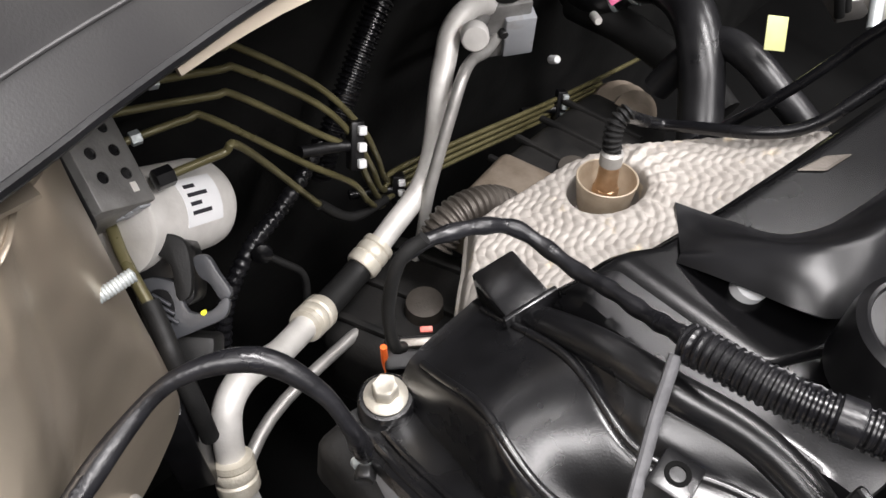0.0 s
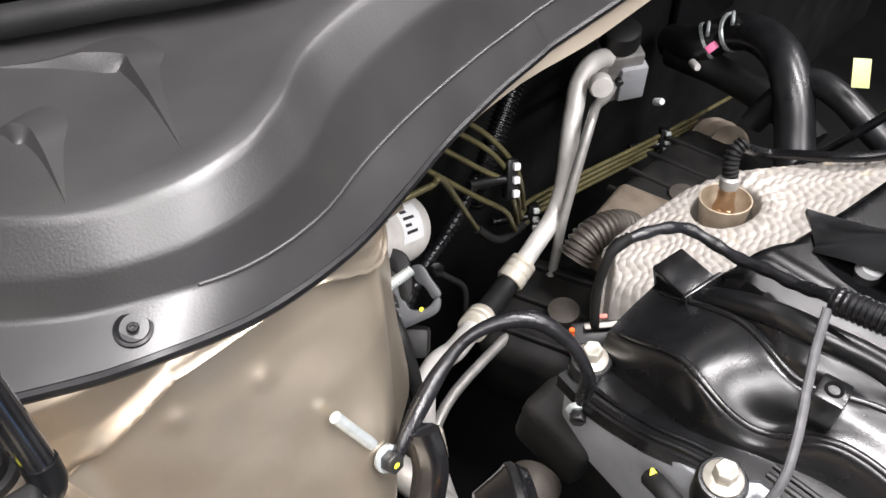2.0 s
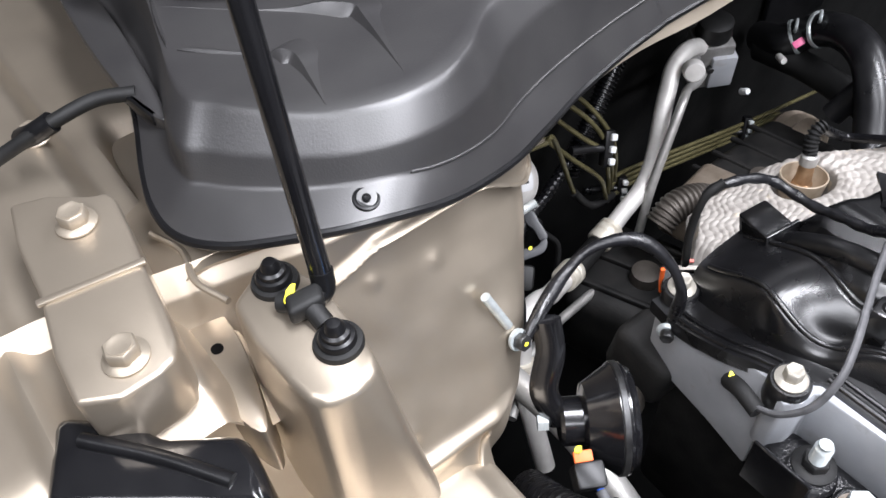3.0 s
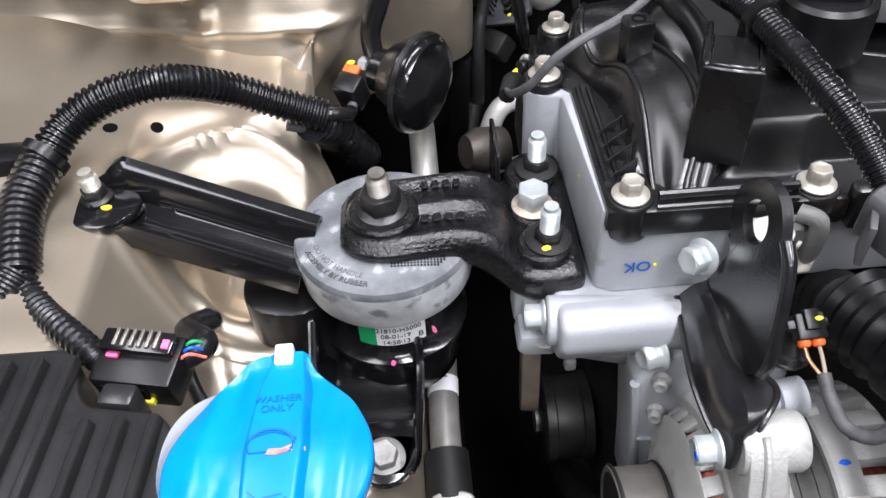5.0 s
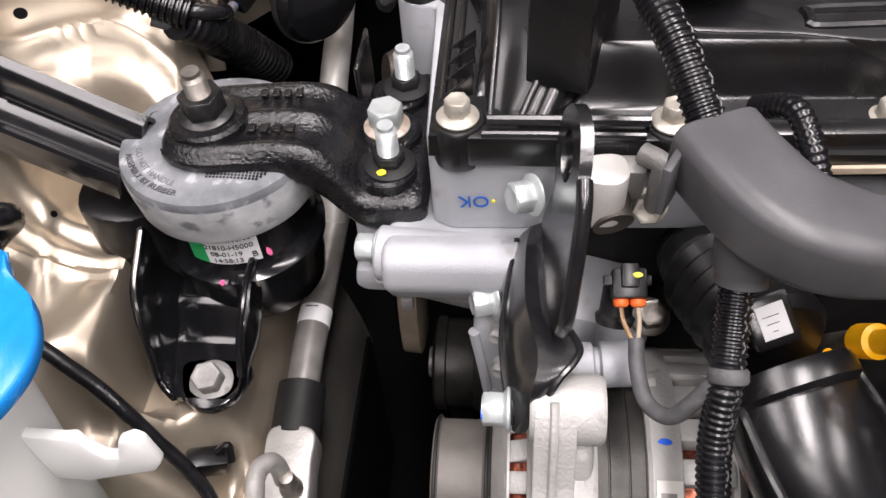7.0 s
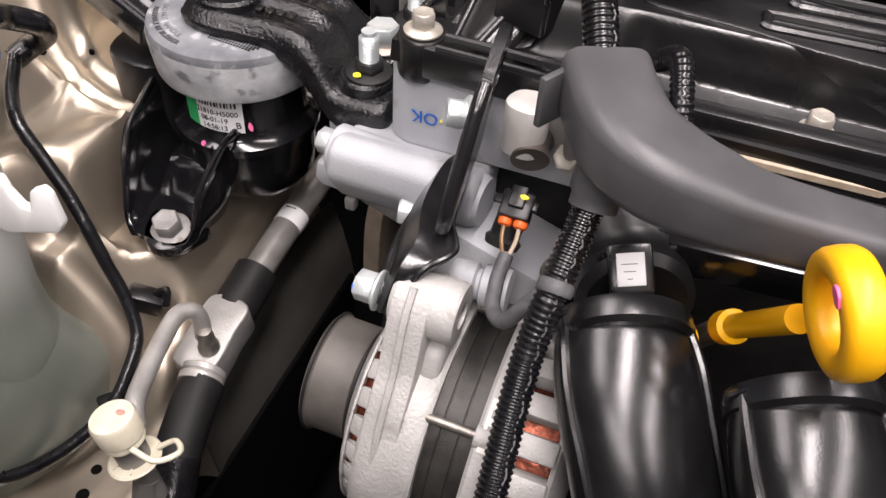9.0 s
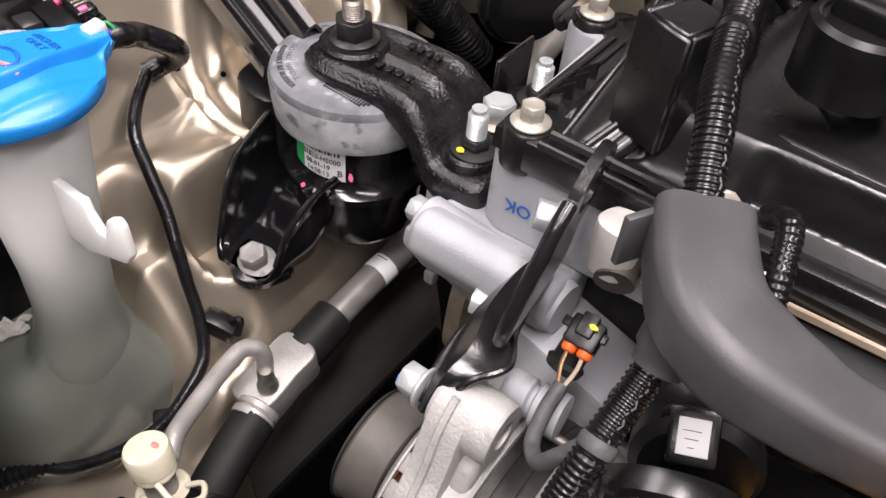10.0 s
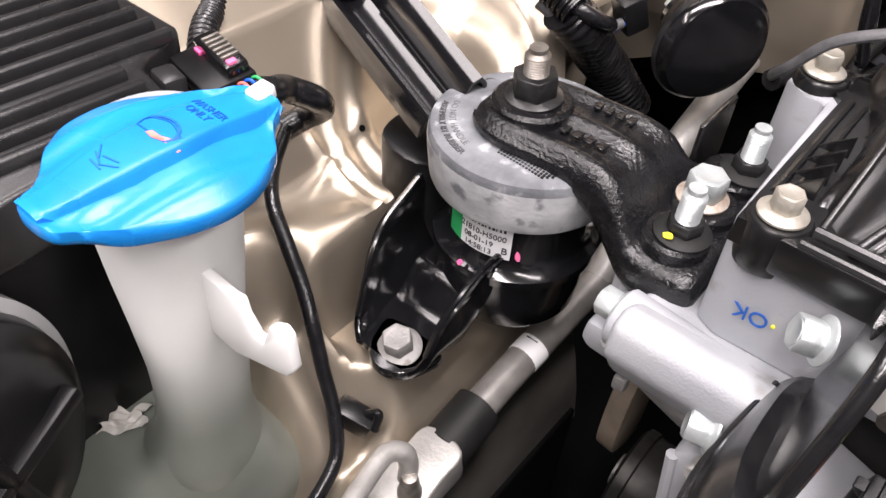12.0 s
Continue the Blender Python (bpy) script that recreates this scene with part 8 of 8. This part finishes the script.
    for k in range(5):
        part("scuff", laid(box(0.0060, 0.0005, 0.0002, pose(-.0270 + .0018 * k, -.1300 - .0020 * (k % 3), 0, 0, 0, -40 + 17 * k), 0)), BLUEINK, bar)


washer_tank()


def low_pressure_pipe():
    ob = root("ac_low_pipe", (.03, 0, .72), "grey aluminium air conditioning pipe along the frame rail", "pipe")
    part("pipe", tube([(.036, .135, .748), (.034, .104, .7370), (.0325, .066, .7300), (.0310, .028, .7230), (.0305, -.004, .7175)], 0.0094, 18, 6), GREYPIPE, ob)
    part("paper_band", lathe([(0.0094, 0), (0.0097, 0.0003), (0.0097, 0.0110), (0.0094, 0.0113)], frame_z((.0318, .0480, .7264), (-.05, -.97, -.17)), 28), LABELW, ob, "torn white paper label")
    for k in range(3):
        part("label_print", box(0.0026, 0.0007, 0.0003, frame_z((.0290 + .0022 * k, .0440, .7352), (-.1, -.2, 1)), 0), INK, ob)
    part("sleeve", lathe([(0.0112, 0), (0.0134, 0.001), (0.0136, 0.030), (0.0118, 0.031)], frame_z((.0306, .0010, .7185), (.01, -.98, -.19)), 28), RUBBLK, ob, "black rubber sleeve")
    part("joint_block", prism(smooth_outline([(-.0110, .010), (.0110, .010), (.0130, -.008), (.0125, -.034), (-.0100, -.036), (-.0125, -.010)], 5), -0.010, 0.011, frame_z((.0320, -.0380, .7130), (0, -.15, 1), (1, 0, 0)), 0.004, 3), PIPEAL, ob, "cast aluminium pipe joint")
    part("screw", lathe([(0.0060, 0), (0.0060, 0.003), (0.0050, 0.005), (0.0046, 0.012), (0.0036, 0.016), (0, 0.017)], frame_z((.0375, -.0620, .7210), (0, -.05, 1)), 22), STEEL, ob, "steel joint screw")
    part("joint_collar", lathe([(0.0105, 0), (0.0125, 0.001), (0.0125, 0.004), (0.0112, 0.005), (0.0125, 0.006), (0.0125, 0.010), (0.011, 0.011)], frame_z((.0390, -.0700, .7130), (.18, -.95, -.22)), 26), PIPEAL, ob)
    part("branch_pipe", tube([(.0340, -.0600, .7280), (.0335, -.0590, .7400), (.0310, -.0605, .7475), (.0275, -.0680, .7510), (.0300, -.0830, .7520), (.0370, -.1060, .7550), (.0450, -.1250, .7590), (.0520, -.135, .757)], 0.0048, 14, 8), PIPEAL, ob, "thin bent branch pipe")
    part("hose_sleeve", tube([(.0415, -.0780, .7110), (.0450, -.0950, .7080), (.0500, -.1180, .7010), (.0550, -.1400, .6900), (.058, -.16, .67)], 0.0125, 18, 6), RUBBLK, ob, "black foam covered hose")
    part("sleeve_wrap", tube([(.050, -.118, .704), (.053, -.128, .697), (.056, -.140, .690)], 0.0135, 16, 8), TAPE, ob)
    return ob


low_pressure_pipe()


def service_port():
    ob = root("service_port", (.046, -.140, .74), "cream capped air conditioning service port", "service port")
    d = V(-.20, .04, 1)
    m = frame_z((.0553, -.1440, .7530), d)
    part("stem", lathe([(0.0055, -0.034), (0.0055, -0.008), (0.0075, -0.007), (0.0075, 0.003), (0.006, 0.009)], m, 22), GREYPIPE, ob)
    part("cap", lathe([(0.0066, 0.0080), (0.0096, 0.0085), (0.0096, 0.0110), (0.0090, 0.0118), (0.0102, 0.0126), (0.0105, 0.0220), (0.0096, 0.0240), (0.0080, 0.0245), (0, 0.0242)], m, 36), CAPCREAM, ob)
    dab(ob, m @ V(0.003, 0.003, 0.0244), d, 0.005, 0.003, REDMARK, "red dots", 41)
    part("tether_disc", lathe([(0.004, -0.0010), (0.0115, -0.0010), (0.0125, 0.0), (0.0115, 0.0008), (0.004, 0.0008)], m @ pose(0, 0, -0.005), 30), CAPCREAM, ob, "cream cap tether")
    for k in range(6):
        a = k * math.tau / 6
        part("tether_rib", box(0.0008, 0.004, 0.0008, m @ pose(0.0085 * math.cos(a), 0.0085 * math.sin(a), -0.0042, 0, 0, math.degrees(a) + 90), 0), CAPCREAM, ob)
    loop = [m @ V(x, y, -0.003 + 0.004 * k) for k, (x, y) in enumerate(((.009, .007), (.018, .010), (.0265, .003), (.022, -.006), (.011, -.006)))]
    part("tether_loop", tube(loop, 0.0014, 10, 8), CAPCREAM, ob)
    part("lower_pipe", tube([m @ V(0, 0, -0.02), (.0592, -.1495, .722), (.0608, -.1520, .708), (.0645, -.1580, .694)], 0.0060, 16, 8), GREYPIPE, ob, "grey pipe below the port")
    part("foam_sleeve", tube([(.0602, -.1511, .713), (.0622, -.1545, .703), (.0660, -.1605, .689), (.074, -.174, .672), (.086, -.21, .655)], 0.0100, 16, 8), RUBBLK, ob, "black foam sleeve")
    dab(ob, (.0695, -.1520, .7090), (.76, .16, .62), 0.006, 0.005, BLUEMARK, "blue tape mark", 42)
    plug = root("yellow_cap", (.0960, -.1900, .66), "bright yellow plastic cap on a black stem", "cap")
    mc = frame_z((.0960, -.1880, .7725), (-.08, .06, 1))
    part("grip", lathe([(0.0062, 0), (0.0074, 0.0010), (0.0074, 0.0075), (0.0064, 0.0100), (0.0030, 0.0112), (0, 0.0112)], mc, 28), YELLOW, plug)
    part("stem", tube([mc @ V(0, 0, 0.002), mc @ V(0, 0, -.03), (.0950, -.1960, .70), (.0860, -.2080, .657)], 0.0052, 14, 6), RUBBLK, plug, "black stem")


service_port()


def tank_wire():
    ob = root("washer_loom", (-.03, -.06, .77), "black taped wire falling beside the washer tank", "wire")
    part("wire", tube([(-.090, -.012, .842), (-.082, -.028, .832), (-.070, -.040, .825), (-.055, -.046, .812), (-.042, -.0500, .797), (-.0300, -.0560, .785), (-.0190, -.0610, .765), (-.0090, -.0650, .745), (.0010, -.0740, .728), (.0055, -.0920, .718), (.0045, -.1100, .708), (-.0040, -.1310, .700), (-.0190, -.1510, .694), (-.0380, -.1650, .690), (-.06, -.20, .68)], 0.0036, 14, 8), TAPE, ob)
    part("retainer", box(0.020, 0.012, 0.012, pose(-.0070, -.0560, .7290, 0, 20, 20), 0.002), BLACKPL, ob, "black wire retainer")
    part("retainer_hook", tube([(.0000, -.0520, .738), (.0060, -.0500, .742), (.0070, -.0540, .734)], 0.0024, 8, 5), BLACKPL, ob)
    part("retainer", box(0.014, 0.010, 0.012, pose(.0000, -.1060, .696, 0, 10, -40), 0.002), BLACKPL, ob)
    part("end_sleeve", tube([(-.030, -.153, .693), (-.040, -.168, .689), (-.055, -.190, .684)], 0.0058, 12, 8, rings=0.004, depth=0.0012), CONDUIT, ob)


tank_wire()


def head_lamp():
    ob = root("head_lamp", (-.02, -.20, .84), "black head lamp bulb cover in a silver housing", "head lamp")
    m = frame_z((-.030, -.196, .832), (.93, .33, .14), (0, 0, 1)) @ Matrix.Scale(1.18, 4)
    part("cover", lathe([(0, 0.010), (0.018, 0.010), (0.030, 0.008), (0.034, 0.004), (0.036, 0.0), (0.040, -0.002), (0.042, -0.008), (0.040, -0.014), (0.036, -0.016)], m, 56), BLACKPL, ob)
    for a in (0, 90):
        part("cross_rib", box(0.058, 0.005, 0.006, m @ pose(0, 0, 0.008, 0, 0, a + 10), 0.0012), BLACKPL, ob)
    part("tab", box(0.012, 0.010, 0.008, m @ pose(0.040, 0.004, 0.0), 0.002), BLACKPL, ob)
    part("ring", lathe([(0.041, -0.010), (0.0460, -0.010), (0.0470, -0.016), (0.044, -0.024)], m, 56), LENSGREY, ob, "silver lamp body")
    part("housing", box(0.14, 0.092, 0.05, m @ pose(-0.012, 0.016, -0.070), 0.012, 3), LENSGREY, ob)
    part("plug", box(0.022, 0.020, 0.016, pose(-.010, -.206, .765, 20, 10, 40), 0.003), RUBBLK, ob)
    part("plug_tab", box(0.007, 0.003, 0.005, pose(-.0100, -.1955, .788, 20, 10, 40), 0.0008), LABELW, ob, "white plug tab")


head_lamp()


def front_panel():
    o = [(-.16, -.234), (-.10, -.2265), (.70, -.2265), (.70, -.60), (-.16, -.60)]
    ob = solo("front_panel", prism(o, .872, .900, None, 0.0022, 3), GREYPANEL, "smooth dark grey front cross panel of the bay", "body panel", kind="structure")
    part("panel_scuff", prism(smooth_outline([(-.006, -.003), (.002, -.004), (.007, .000), (.002, .004), (-.005, .003)], 4), 0, 0.0003, pose(.055, -.240, .9000, 0, 0, 30), 0, 1), GREYPIPE, ob, "pale scuff")


front_panel()
cover_b = root("fender_black_cover", (-.19, .22, .95), "glossy black plastic cover beside the fender rail", "cover")
part("main_shell", prism([(-0.1998, 0.2596), (-0.1768, 0.2371), (-0.1734, 0.2254), (-0.1489, 0.2076), (-0.1503, 0.1893), (-0.1556, 0.1744), (-0.2166, 0.2251)], .935, 1.020, None, 0.006, 3), GLOSSBLK, cover_b)
part("shell_rib", tube([(-0.1957, 0.2416, 1.0200), (-0.1772, 0.2177, 1.0200), (-0.1610, 0.1924, 1.0200)], 0.0030, 10, 6), BLACKPL, cover_b)
# black sheet paints in the shade below the rail's outer edge
solo("rail_shade_sheet", prism([(.0400, -.40), (.0450, -.40), (.0450, .10), (.0400, .10)], .45, .625, None, 0.001, 1), VOID, "black sheet standing in for shade beside the frame rail", "body panel", kind="structure")
